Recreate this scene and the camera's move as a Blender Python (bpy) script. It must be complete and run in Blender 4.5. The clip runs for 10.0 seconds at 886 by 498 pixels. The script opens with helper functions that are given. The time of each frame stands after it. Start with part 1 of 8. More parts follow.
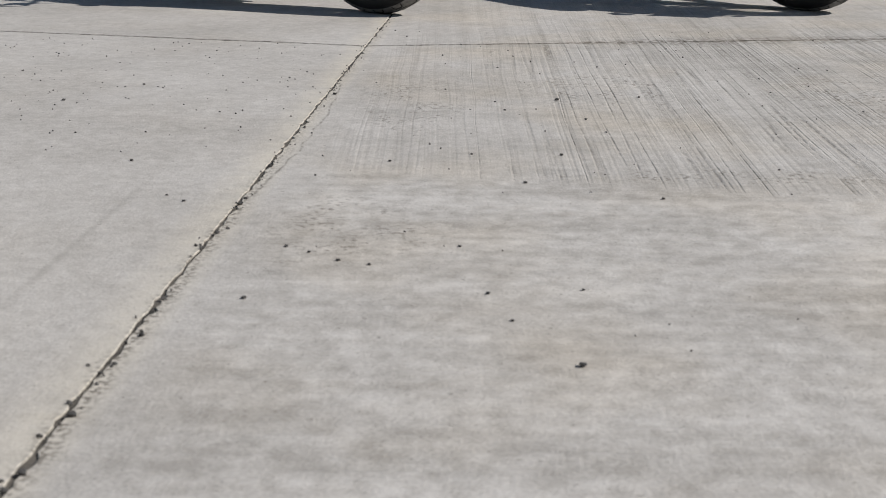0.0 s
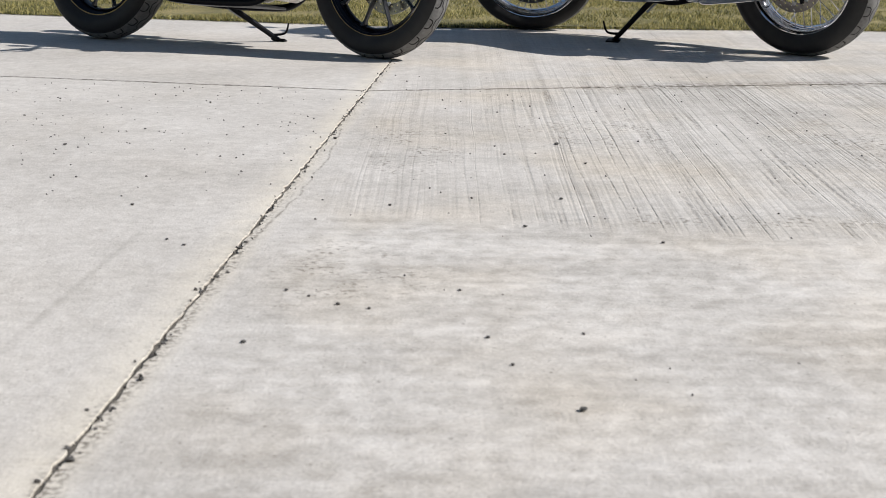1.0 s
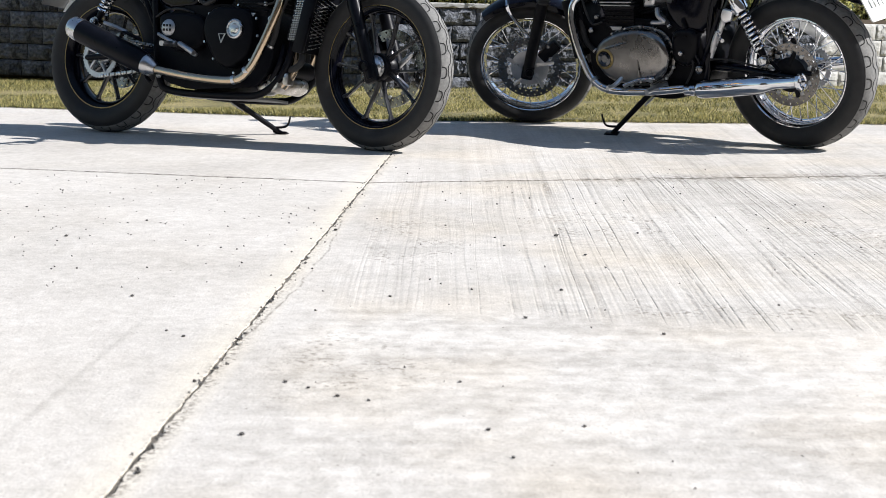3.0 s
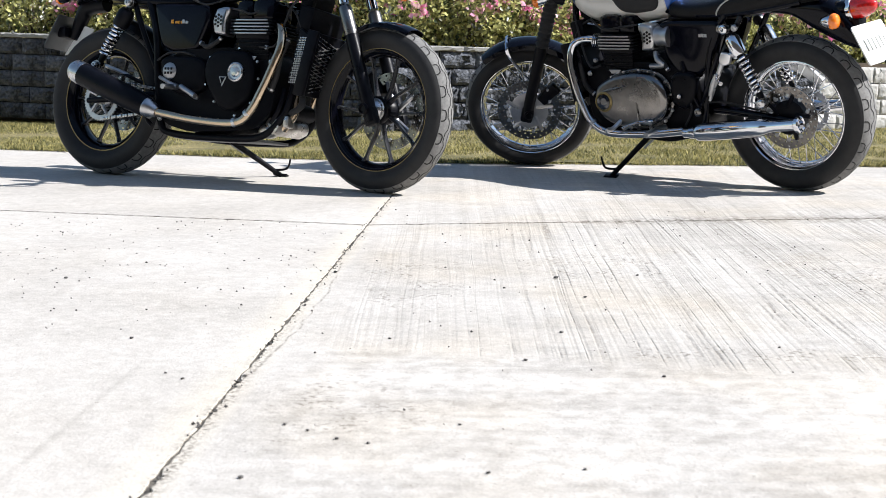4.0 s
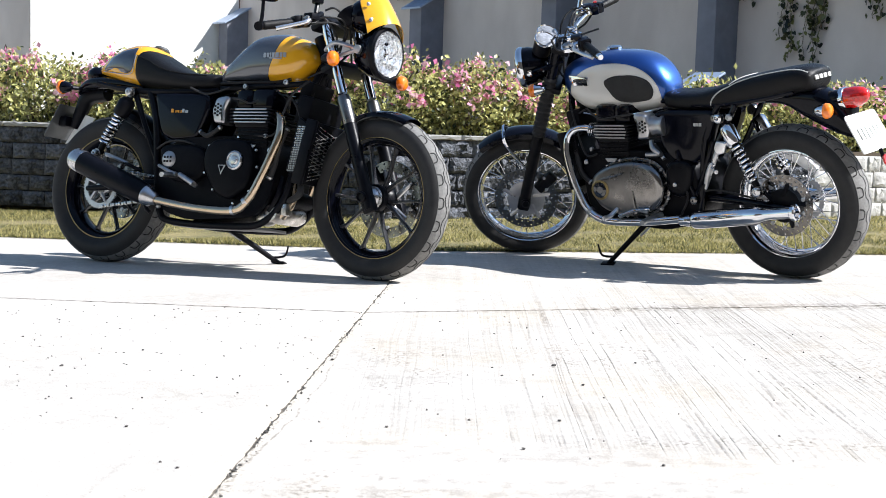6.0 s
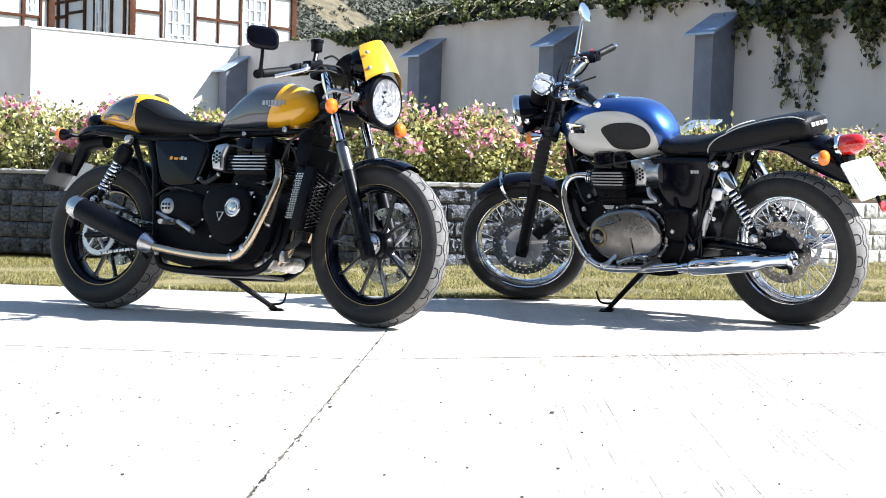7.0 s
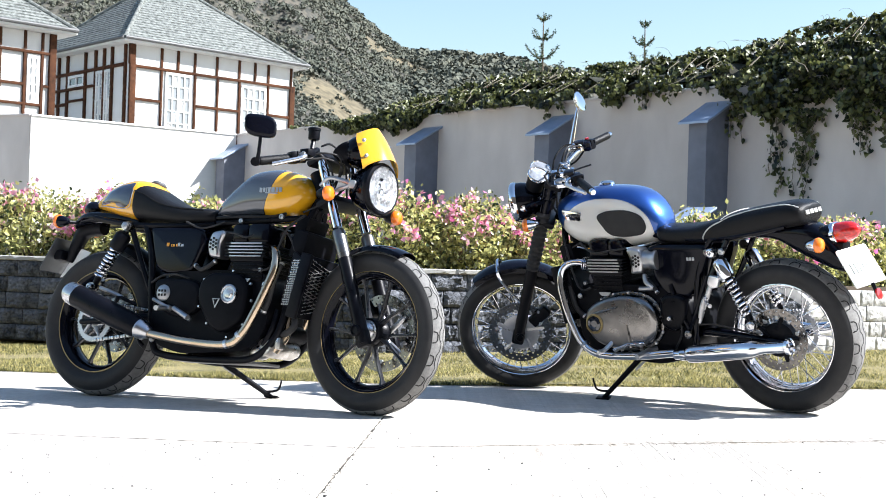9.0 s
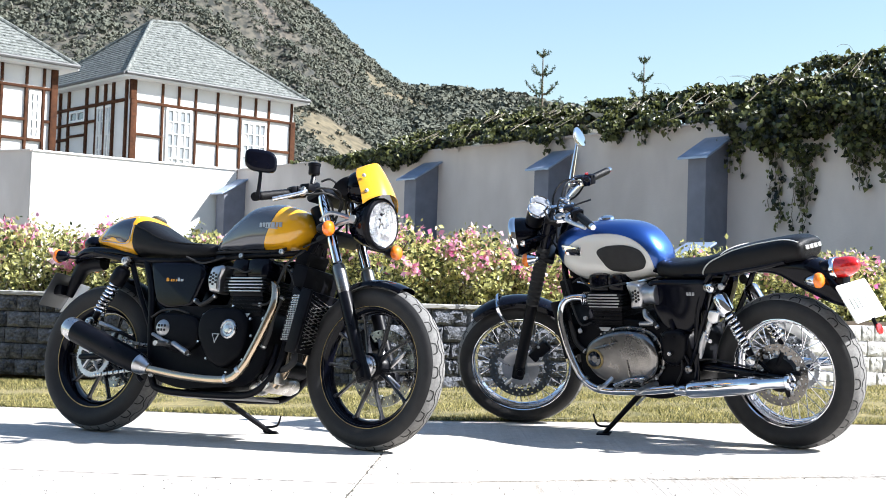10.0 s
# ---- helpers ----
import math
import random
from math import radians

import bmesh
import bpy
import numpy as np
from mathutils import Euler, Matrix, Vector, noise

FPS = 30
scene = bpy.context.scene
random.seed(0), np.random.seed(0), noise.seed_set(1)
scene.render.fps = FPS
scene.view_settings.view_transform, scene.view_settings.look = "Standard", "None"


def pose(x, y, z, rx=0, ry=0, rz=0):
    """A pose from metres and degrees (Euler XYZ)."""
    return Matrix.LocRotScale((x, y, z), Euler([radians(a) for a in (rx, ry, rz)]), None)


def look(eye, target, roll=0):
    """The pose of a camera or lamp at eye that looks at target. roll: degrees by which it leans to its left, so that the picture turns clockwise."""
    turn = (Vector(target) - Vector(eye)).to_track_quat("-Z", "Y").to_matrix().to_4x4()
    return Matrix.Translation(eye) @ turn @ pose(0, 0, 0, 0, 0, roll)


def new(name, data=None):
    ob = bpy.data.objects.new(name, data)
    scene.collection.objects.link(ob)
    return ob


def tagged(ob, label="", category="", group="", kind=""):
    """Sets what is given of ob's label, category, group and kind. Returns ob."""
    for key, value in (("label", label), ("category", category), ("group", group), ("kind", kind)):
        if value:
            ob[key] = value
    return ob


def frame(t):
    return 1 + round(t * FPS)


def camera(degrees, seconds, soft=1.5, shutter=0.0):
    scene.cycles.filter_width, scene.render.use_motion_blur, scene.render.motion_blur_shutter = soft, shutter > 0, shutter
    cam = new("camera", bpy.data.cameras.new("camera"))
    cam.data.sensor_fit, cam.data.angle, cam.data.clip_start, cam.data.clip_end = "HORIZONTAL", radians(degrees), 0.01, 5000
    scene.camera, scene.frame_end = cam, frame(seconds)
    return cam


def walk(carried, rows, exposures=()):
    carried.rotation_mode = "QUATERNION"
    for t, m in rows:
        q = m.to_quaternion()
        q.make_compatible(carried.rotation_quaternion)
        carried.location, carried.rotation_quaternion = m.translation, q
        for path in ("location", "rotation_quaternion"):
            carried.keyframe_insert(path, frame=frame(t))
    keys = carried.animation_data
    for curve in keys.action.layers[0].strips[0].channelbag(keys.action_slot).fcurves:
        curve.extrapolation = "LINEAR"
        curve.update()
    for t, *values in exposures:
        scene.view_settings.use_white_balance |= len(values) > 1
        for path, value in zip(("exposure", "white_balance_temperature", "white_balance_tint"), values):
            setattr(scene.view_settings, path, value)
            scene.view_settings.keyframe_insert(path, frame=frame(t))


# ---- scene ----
cam = camera(38.58, 10.0, soft=0.8)
# a tripod tilt: the eye stays, the head tips up
EYE = (0.0, 0.0, 0.608)
PATH = [
    (0, 72.654, -0.517, 0.364),
    (0.5, 73.604, -0.509, 0.363),
    (1, 74.643, -0.490, 0.355),
    (1.5, 75.877, -0.497, 0.364),
    (2, 76.887, -0.454, 0.355),
    (2.5, 77.780, -0.500, 0.367),
    (4, 80.681, -0.511, 0.357),
    (4.5, 81.469, -0.493, 0.319),
    (5, 82.584, -0.491, 0.302),
    (5.5, 83.646, -0.530, 0.280),
    (7, 86.761, -0.547, 0.153),
    (7.5, 87.905, -0.585, 0.103),
    (8, 88.759, -0.593, 0.009),
    (8.5, 89.639, -0.574, -0.020),
    (9, 90.694, -0.593, -0.019),
    (9.5, 91.588, -0.591, -0.027),
    (10, 92.275, -0.600, -0.024),
]
EXPOSURES = [(0.0, -0.33, 6500, 10), (0.5, 0.06, 6500, 10), (1.0, 0.2, 6500, 10), (1.5, 0.47, 6480, 10), (2.0, 0.49, 6450, 10), (2.5, 0.59, 6420, 10), (4.0, 0.78, 6350, 10), (5.5, 0.86, 6300, 10), (7.5, 1.53, 6180, 10), (10.0, 1.46, 6260, 10)]
walk(cam, [(t, pose(*EYE, rx, ry, rz)) for t, rx, ry, rz in PATH], EXPOSURES)
cam.data.dof.use_dof = True
cam.data.dof.focus_distance = 5.6
cam.data.dof.aperture_fstop = 12.0

# ---- light ----
SUN_EL, SUN_AZ = radians(41), radians(-8)
world = bpy.data.worlds.new("world")
scene.world = world
world.use_nodes = True
wn = world.node_tree.nodes
sky = wn.new("ShaderNodeTexSky")
sky.sky_type = "NISHITA"
sky.sun_disc = False
sky.sun_elevation = SUN_EL
sky.sun_rotation = math.pi / 2 - SUN_AZ
sky.altitude = 300
sky.air_density, sky.dust_density, sky.ozone_density = 1.5, 0.75, 2.1
wn["Background"].inputs["Strength"].default_value = 0.072
world.node_tree.links.new(sky.outputs[0], wn["Background"].inputs["Color"])
sun_data = bpy.data.lights.new("sun", "SUN")
sun_data.energy, sun_data.angle, sun_data.color = 5.0, radians(0.6), (1.0, 0.972, 0.94)
sun = new("sun", sun_data)
sun_to = Vector((math.cos(SUN_EL) * math.cos(SUN_AZ), math.cos(SUN_EL) * math.sin(SUN_AZ), math.sin(SUN_EL)))
sun.matrix_world = look(sun_to * 50, (0, 0, 0))

# ---- materials ----
def mat(name, c1, c2=None, scale=20.0, rough=0.6, metal=0.0, bump=0.0, bump_scale=None, coat=0.0, rough_var=0.1,
        detail=6.0, large=None, spec=0.5):
    """A surface with two scales of colour variation, roughness variation and fine relief (object coordinates, metres)."""
    m = bpy.data.materials.new(name)
    m.use_nodes = True
    nt = m.node_tree
    n, ln = nt.nodes, nt.links
    b = n["Principled BSDF"]
    b.inputs["Metallic"].default_value = metal
    b.inputs["Coat Weight"].default_value = coat
    b.inputs["Coat Roughness"].default_value = 0.05
    b.inputs["Specular IOR Level"].default_value = spec
    co = n.new("ShaderNodeTexCoord")
    no = n.new("ShaderNodeTexNoise")
    no.inputs["Scale"].default_value, no.inputs["Detail"].default_value = scale, detail
    ln.new(co.outputs["Object"], no.inputs["Vector"])
    big = n.new("ShaderNodeTexNoise")
    big.inputs["Scale"].default_value = large or scale / 9
    big.inputs["Detail"].default_value = 3
    ln.new(co.outputs["Object"], big.inputs["Vector"])
    add = n.new("ShaderNodeMath")
    add.operation = "ADD"
    ln.new(no.outputs["Fac"], add.inputs[0])
    ln.new(big.outputs["Fac"], add.inputs[1])
    mr = n.new("ShaderNodeMapRange")
    mr.inputs["From Min"].default_value, mr.inputs["From Max"].default_value = 0.7, 1.3
    ln.new(add.outputs[0], mr.inputs["Value"])
    mix = n.new("ShaderNodeMix")
    mix.data_type = "RGBA"
    mix.inputs["A"].default_value = (*c1, 1)
    mix.inputs["B"].default_value = (*(c2 or [x * 0.8 for x in c1]), 1)
    ln.new(mr.outputs[0], mix.inputs["Factor"])
    ln.new(mix.outputs["Result"], b.inputs["Base Color"])
    rr = n.new("ShaderNodeMapRange")
    rr.inputs["To Min"].default_value, rr.inputs["To Max"].default_value = max(0.01, rough - rough_var), min(1, rough + rough_var)
    ln.new(mr.outputs[0], rr.inputs["Value"])
    ln.new(rr.outputs[0], b.inputs["Roughness"])
    if bump:
        bt = n.new("ShaderNodeTexNoise")
        bt.inputs["Scale"].default_value, bt.inputs["Detail"].default_value = bump_scale or scale * 4, 5
        ln.new(co.outputs["Object"], bt.inputs["Vector"])
        bp = n.new("ShaderNodeBump")
        bp.inputs["Strength"].default_value, bp.inputs["Distance"].default_value = min(1, bump), 0.004 * max(1, bump)
        ln.new(bt.outputs["Fac"], bp.inputs["Height"])
        ln.new(bp.outputs[0], b.inputs["Normal"])
    return m


def node(nt, kind, **inputs):
    x = nt.nodes.new(kind)
    for k, v in inputs.items():
        x.inputs[k].default_value = v
    return x


def calc(nt, op, a, b=None, c=None):
    x = nt.nodes.new("ShaderNodeMath")
    x.operation = op
    for i, v in enumerate((a, b, c)):
        if v is None:
            continue
        if isinstance(v, (int, float)):
            x.inputs[i].default_value = v
        else:
            nt.links.new(v, x.inputs[i])
    return x.outputs[0]


def leafy(name, dark, light, rough=0.45, through_light=0.35, skew=1.0):
    """Leaves: each one its own tint, with light passing through."""
    m = bpy.data.materials.new(name)
    m.use_nodes = True
    nt = m.node_tree
    b = nt.nodes["Principled BSDF"]
    g = nt.nodes.new("ShaderNodeNewGeometry")
    mix = nt.nodes.new("ShaderNodeMix")
    mix.data_type = "RGBA"
    mix.inputs["A"].default_value, mix.inputs["B"].default_value = (*dark, 1), (*light, 1)
    nt.links.new(calc(nt, "POWER", g.outputs["Random Per Island"], skew), mix.inputs["Factor"])
    nt.links.new(mix.outputs["Result"], b.inputs["Base Color"])
    b.inputs["Roughness"].default_value = rough
    tr = nt.nodes.new("ShaderNodeBsdfTranslucent")
    nt.links.new(mix.outputs["Result"], tr.inputs["Color"])
    ms = nt.nodes.new("ShaderNodeMixShader")
    ms.inputs[0].default_value = through_light
    nt.links.new(b.outputs[0], ms.inputs[1])
    nt.links.new(tr.outputs[0], ms.inputs[2])
    nt.links.new(ms.outputs[0], nt.nodes["Material Output"].inputs["Surface"])
    return m


def tint_by_object(m, amount=0.25):
    """Vary a material's colour a little from piece to piece."""
    nt = m.node_tree
    b = nt.nodes["Principled BSDF"]
    src = b.inputs["Base Color"].links[0].from_socket
    info = nt.nodes.new("ShaderNodeObjectInfo")
    hsv = nt.nodes.new("ShaderNodeHueSaturation")
    mr = nt.nodes.new("ShaderNodeMapRange")
    mr.inputs["To Min"].default_value, mr.inputs["To Max"].default_value = 1 - amount, 1 + amount
    nt.links.new(info.outputs["Random"], mr.inputs["Value"])
    nt.links.new(mr.outputs[0], hsv.inputs["Value"])
    nt.links.new(src, hsv.inputs["Color"])
    nt.links.new(hsv.outputs[0], b.inputs["Base Color"])
    return m


def streaked(m, squash=0.5):
    """Draw a material's finer stains out downwards, as rain does on a wall."""
    nt = m.node_tree
    tex = [x for x in nt.nodes if x.bl_idname == "ShaderNodeTexNoise"][0]
    src = tex.inputs["Vector"].links[0].from_socket
    mp = nt.nodes.new("ShaderNodeMapping")
    mp.inputs["Scale"].default_value = (1, 1, squash)
    nt.links.new(src, mp.inputs[0])
    nt.links.new(mp.outputs[0], tex.inputs["Vector"])


M = {}
M["rubber"] = mat("rubber", (0.022, 0.022, 0.0232), (0.036, 0.0358, 0.036), 30, 0.62, bump=0.25, bump_scale=300, spec=0.22)
M["tread"] = mat("tread", (0.12, 0.119, 0.116), (0.24, 0.236, 0.23), 90, 0.85, bump=0.3, bump_scale=260)
M["groove"] = mat("groove", (0.012, 0.012, 0.012), None, 30, 0.9)
M["gloss_black"] = mat("gloss_black", (0.002, 0.0024, 0.0055), (0.0035, 0.004, 0.0085), 8, 0.12, coat=0.0, rough_var=0.05, spec=0.18)
M["satin_black"] = mat("satin_black", (0.0025, 0.0027, 0.0045), (0.0055, 0.006, 0.009), 25, 0.36, bump=0.08, bump_scale=300, spec=0.12)
M["matt_black"] = mat("matt_black", (0.003, 0.0032, 0.005), (0.0065, 0.0068, 0.009), 30, 0.42, bump=0.15, bump_scale=260, spec=0.07)
M["spoke_grey"] = mat("spoke_grey", (0.012, 0.0125, 0.016), (0.02, 0.021, 0.026), 25, 0.3, spec=0.5)
M["lever"] = mat("lever", (0.80, 0.80, 0.81), (0.70, 0.70, 0.71), 20, 0.32, 0.9)
M["chrome"] = mat("chrome", (0.80, 0.81, 0.84), (0.70, 0.71, 0.74), 12, 0.04, 1.0, rough_var=0.02)
M["steel"] = mat("steel", (0.60, 0.60, 0.61), (0.45, 0.45, 0.46), 30, 0.3, 1.0)
M["alloy"] = mat("alloy", (0.55, 0.55, 0.56), (0.36, 0.36, 0.37), 18, 0.42, 1.0, bump=0.1, bump_scale=200)
M["brushed"] = mat("brushed", (0.26, 0.25, 0.242), (0.16, 0.155, 0.15), 22, 0.28, 1.0, bump=0.05, bump_scale=300)
M["bronze"] = mat("bronze", (0.62, 0.50, 0.37), (0.50, 0.39, 0.27), 9, 0.2, 1.0, rough_var=0.06)
M["dirty_alloy"] = mat("dirty_alloy", (0.82, 0.80, 0.77), (0.30, 0.27, 0.24), 26, 0.30, 1.0, bump=0.9, bump_scale=45)
M["gold"] = mat("gold", (0.38, 0.28, 0.11), None, 20, 0.4, 0.3)
M["amber"] = mat("amber", (0.95, 0.24, 0.012), (0.85, 0.16, 0.008), 60, 0.12, coat=1.0)
M["red_lens"] = mat("red_lens", (0.70, 0.015, 0.012), (0.30, 0.005, 0.005), 90, 0.08, coat=1.0)
M["yellow"] = mat("yellow", (0.74, 0.37, 0.010), (0.70, 0.34, 0.008), 5, 0.18, coat=1.0, rough_var=0.04)
M["navy"] = mat("navy", (0.018, 0.024, 0.045), (0.024, 0.03, 0.055), 6, 0.2, coat=1.0, rough_var=0.04)
M["vinyl"] = mat("vinyl", (0.004, 0.004, 0.005), (0.008, 0.008, 0.009), 14, 0.45, bump=0.35, bump_scale=420, spec=0.2)
M["piping"] = mat("piping", (0.55, 0.55, 0.53), None, 30, 0.6)
M["white_plate"] = mat("white_plate", (0.78, 0.78, 0.76), (0.7, 0.7, 0.68), 20, 0.35)
M["plate_back"] = mat("plate_back", (0.15, 0.155, 0.16), (0.11, 0.115, 0.12), 14, 0.5, 0.6)
M["bar_ink"] = mat("bar_ink", (0.03, 0.03, 0.035), None, 30, 0.6)
M["mark_orange"] = mat("mark_orange", (0.75, 0.32, 0.02), None, 30, 0.4)
M["mark_grey"] = mat("mark_grey", (0.45, 0.46, 0.47), None, 30, 0.35, 0.5)
M["disc"] = mat("disc", (0.24, 0.225, 0.21), (0.12, 0.112, 0.105), 60, 0.24, 1.0)
M["mesh_metal"] = mat("mesh_metal", (0.52, 0.52, 0.51), None, 40, 0.3, 0.85)
M["glass_dark"] = mat("glass_dark", (0.015, 0.02, 0.03), None, 5, 0.04, coat=1.0, rough_var=0.02)
# pale mottling puts the glint of the clock glass into the colour
M["dial"] = mat("dial", (0.34, 0.36, 0.40), (0.035, 0.04, 0.05), 70, 0.3, coat=0.2)
M["mirror"] = mat("mirror", (0.9, 0.92, 0.94), None, 5, 0.02, 1.0, rough_var=0.01)
M["reflector"] = mat("reflector", (0.93, 0.94, 0.96), (0.55, 0.58, 0.64), 38, 0.12, 0.82, bump=2.5, bump_scale=26)
M["concrete_wall"] = mat("concrete_wall", (0.70, 0.63, 0.58), (0.54, 0.48, 0.44), 2.2, 0.9, bump=0.5, bump_scale=40, large=0.5)
streaked(M["concrete_wall"])
M["back_wall"] = mat("back_wall", (0.20, 0.17, 0.145), (0.14, 0.12, 0.10), 3.0, 0.9, bump=0.4, bump_scale=40)
M["pilaster"] = mat("pilaster", (0.185, 0.195, 0.235), (0.13, 0.138, 0.17), 5.0, 0.8, bump=0.3, bump_scale=40)
M["cap_metal"] = mat("cap_metal", (0.32, 0.39, 0.52), (0.25, 0.31, 0.42), 6.0, 0.42, 0.35)
# same render as concrete_wall, lightened in colour for the sun it stands in
M["sunlit_wall"] = mat("sunlit_wall", (0.76, 0.74, 0.70), (0.66, 0.64, 0.60), 2.5, 0.9, bump=0.25, bump_scale=40)
M["plaster"] = mat("plaster", (0.62, 0.618, 0.61), (0.55, 0.548, 0.54), 3, 0.9, bump=0.2, bump_scale=30)
M["fascia"] = mat("fascia", (0.66, 0.66, 0.65), (0.56, 0.56, 0.55), 4, 0.6)
M["gutter"] = mat("gutter", (0.07, 0.072, 0.075), (0.11, 0.11, 0.11), 6, 0.6)
M["yard"] = mat("yard", (0.30, 0.285, 0.255), (0.22, 0.21, 0.185), 2, 0.95)
M["timber"] = mat("timber", (0.095, 0.040, 0.020), (0.028, 0.015, 0.011), 12, 0.85, bump=0.3, spec=0.08)
M["window_white"] = mat("window_white", (0.76, 0.76, 0.75), None, 20, 0.5)
M["pane"] = mat("pane", (0.26, 0.28, 0.30), None, 4, 0.06, coat=0.5, rough_var=0.03)
M["curtain"] = mat("curtain", (0.7, 0.7, 0.69), (0.55, 0.55, 0.54), 10, 0.9)
M["shingle"] = mat("shingle", (0.235, 0.25, 0.235), (0.048, 0.053, 0.05), 16, 0.9, bump=0.6, bump_scale=30, large=9.0)
M["block"] = tint_by_object(mat("block", (0.170, 0.180, 0.205), (0.024, 0.027, 0.034), 48, 0.92, bump=6.0, bump_scale=46), 0.24)
# lighter copy of block: the sun on the last stretch is in its colour
M["sunlit_block"] = tint_by_object(mat("sunlit_block", (0.60, 0.59, 0.565), (0.44, 0.43, 0.41), 30, 0.92, bump=1.6, bump_scale=50), 0.10)
M["block_cap"] = tint_by_object(mat("block_cap", (0.36, 0.355, 0.34), (0.26, 0.256, 0.245), 14, 0.92, bump=0.8, bump_scale=60), 0.12)
M["soil"] = mat("soil", (0.10, 0.075, 0.05), (0.06, 0.045, 0.03), 9, 0.95, bump=1.0)
M["bark"] = mat("bark", (0.16, 0.12, 0.085), (0.10, 0.075, 0.05), 25, 0.9, bump=0.6)
M["joint_dirt"] = mat("joint_dirt", (0.17, 0.15, 0.125), (0.03, 0.027, 0.024), 26, 0.95, bump=0.8, large=7.0)
M["twig"] = mat("twig", (0.24, 0.21, 0.155), (0.15, 0.13, 0.095), 30, 0.9)
M["pebble"] = mat("pebble", (0.10, 0.095, 0.09), (0.055, 0.052, 0.05), 60, 0.9, bump=0.5)
M["shrub_leaf"] = leafy("shrub_leaf", (0.010, 0.028, 0.007), (0.80, 0.77, 0.30), 0.30, 0.38, 1.15)
M["bract"] = leafy("bract", (0.78, 0.17, 0.42), (0.94, 0.66, 0.70), 0.6, 0.45)
M["vine_leaf"] = leafy("vine_leaf", (0.004, 0.008, 0.0035), (0.20, 0.215, 0.07), 0.40, 0.28, 1.6)
M["grass_blade"] = leafy("grass_blade", (0.030, 0.044, 0.010), (0.60, 0.52, 0.20), 0.6, 0.35, 1.3)
M["turf"] = mat("turf", (0.05, 0.054, 0.020), (0.32, 0.26, 0.115), 55, 0.95, bump=0.8, large=2.5)
# leaf tones lightened and greyed to carry the haze of distance
M["hill_leaf"] = mat("hill_leaf", (0.084, 0.094, 0.078), (0.146, 0.146, 0.116), 0.16, 0.95, large=0.035, spec=0.1)
M["shade_core"] = mat("shade_core", (0.018, 0.022, 0.012), (0.035, 0.032, 0.022), 12, 0.95, bump=2.0)
M["pine_leaf"] = leafy("pine_leaf", (0.02, 0.045, 0.02), (0.06, 0.10, 0.04), 0.6, 0.2)


def concrete_ground():
    """Slab concrete: mottled, finely pitted; broom grooves run away from the camera beyond a trowelled strip on one slab."""
    m = bpy.data.materials.new("slab_concrete")
    m.use_nodes = True
    nt = m.node_tree
    ln = nt.links
    b = nt.nodes["Principled BSDF"]
    geo = nt.nodes.new("ShaderNodeNewGeometry")
    sep = nt.nodes.new("ShaderNodeSeparateXYZ")
    ln.new(geo.outputs["Position"], sep.inputs[0])
    X, Y = sep.outputs[0], sep.outputs[1]

    def noise_at(scale, detail=5, vec=None, sx=1, sy=1):
        mp = nt.nodes.new("ShaderNodeMapping")
        mp.inputs["Scale"].default_value = (sx, sy, 1)
        ln.new(vec or geo.outputs["Position"], mp.inputs[0])
        t = node(nt, "ShaderNodeTexNoise", Scale=scale, Detail=detail)
        ln.new(mp.outputs[0], t.inputs["Vector"])
        return t.outputs["Fac"]

    fine, mid, broad = noise_at(160, 4), noise_at(14, 6), noise_at(1.6, 4)
    # broom grooves run straight away with a little wander: a fine set, a deeper irregular set and broad bands
    wob = calc(nt, "MULTIPLY", calc(nt, "SUBTRACT", noise_at(1.0, 2, None, 0.7, 1.3), 0.5), 0.022)
    wob = calc(nt, "ADD", wob, calc(nt, "MULTIPLY", calc(nt, "SUBTRACT", noise_at(5.0, 2, None, 0.6, 1.0), 0.5), 0.004))
    past = calc(nt, "SUBTRACT", Y, 4.2)
    fan = calc(nt, "DIVIDE", calc(nt, "ADD", X, wob), calc(nt, "ADD", calc(nt, "MULTIPLY", past, 0.04), 1.0))
    comb = nt.nodes.new("ShaderNodeCombineXYZ")
    ln.new(fan, comb.inputs[0])
    ln.new(calc(nt, "MULTIPLY", Y, 0.012), comb.inputs[1])

    def strokes(scale, width, detail=2):
        """Dark lines of that width (share of the spacing) along the grooves, 0 to 1."""
        f = noise_at(scale, detail, comb.outputs[0])
        return calc(nt, "MAXIMUM", calc(nt, "SUBTRACT", 1.0, calc(nt, "DIVIDE", calc(nt, "ABSOLUTE", calc(nt, "SUBTRACT", f, 0.5)), width)), 0.0)

    def step(value, lo, hi):
        r = nt.nodes.new("ShaderNodeMapRange")
        r.inputs["From Min"].default_value, r.inputs["From Max"].default_value = lo, hi
        ln.new(value, r.inputs["Value"])
        return r.outputs[0]

    patchy = step(noise_at(9, 4, None, 1.0, 0.25), 0.36, 0.62)
    bands = step(noise_at(5.5, 3, comb.outputs[0]), 0.34, 0.64)
    fine_lines = calc(nt, "MULTIPLY", strokes(40, 0.10), calc(nt, "MULTIPLY", calc(nt, "ADD", calc(nt, "MULTIPLY", bands, 0.7), 0.12), calc(nt, "ADD", calc(nt, "MULTIPLY", step(X, -0.15, 0.45), 0.55), 0.45)))
    deep_lines = calc(nt, "MULTIPLY", strokes(19, 0.036, 1), calc(nt, "ADD", calc(nt, "MULTIPLY", calc(nt, "MULTIPLY", patchy, step(X, -0.1, 0.35)), 0.85), 0.06))
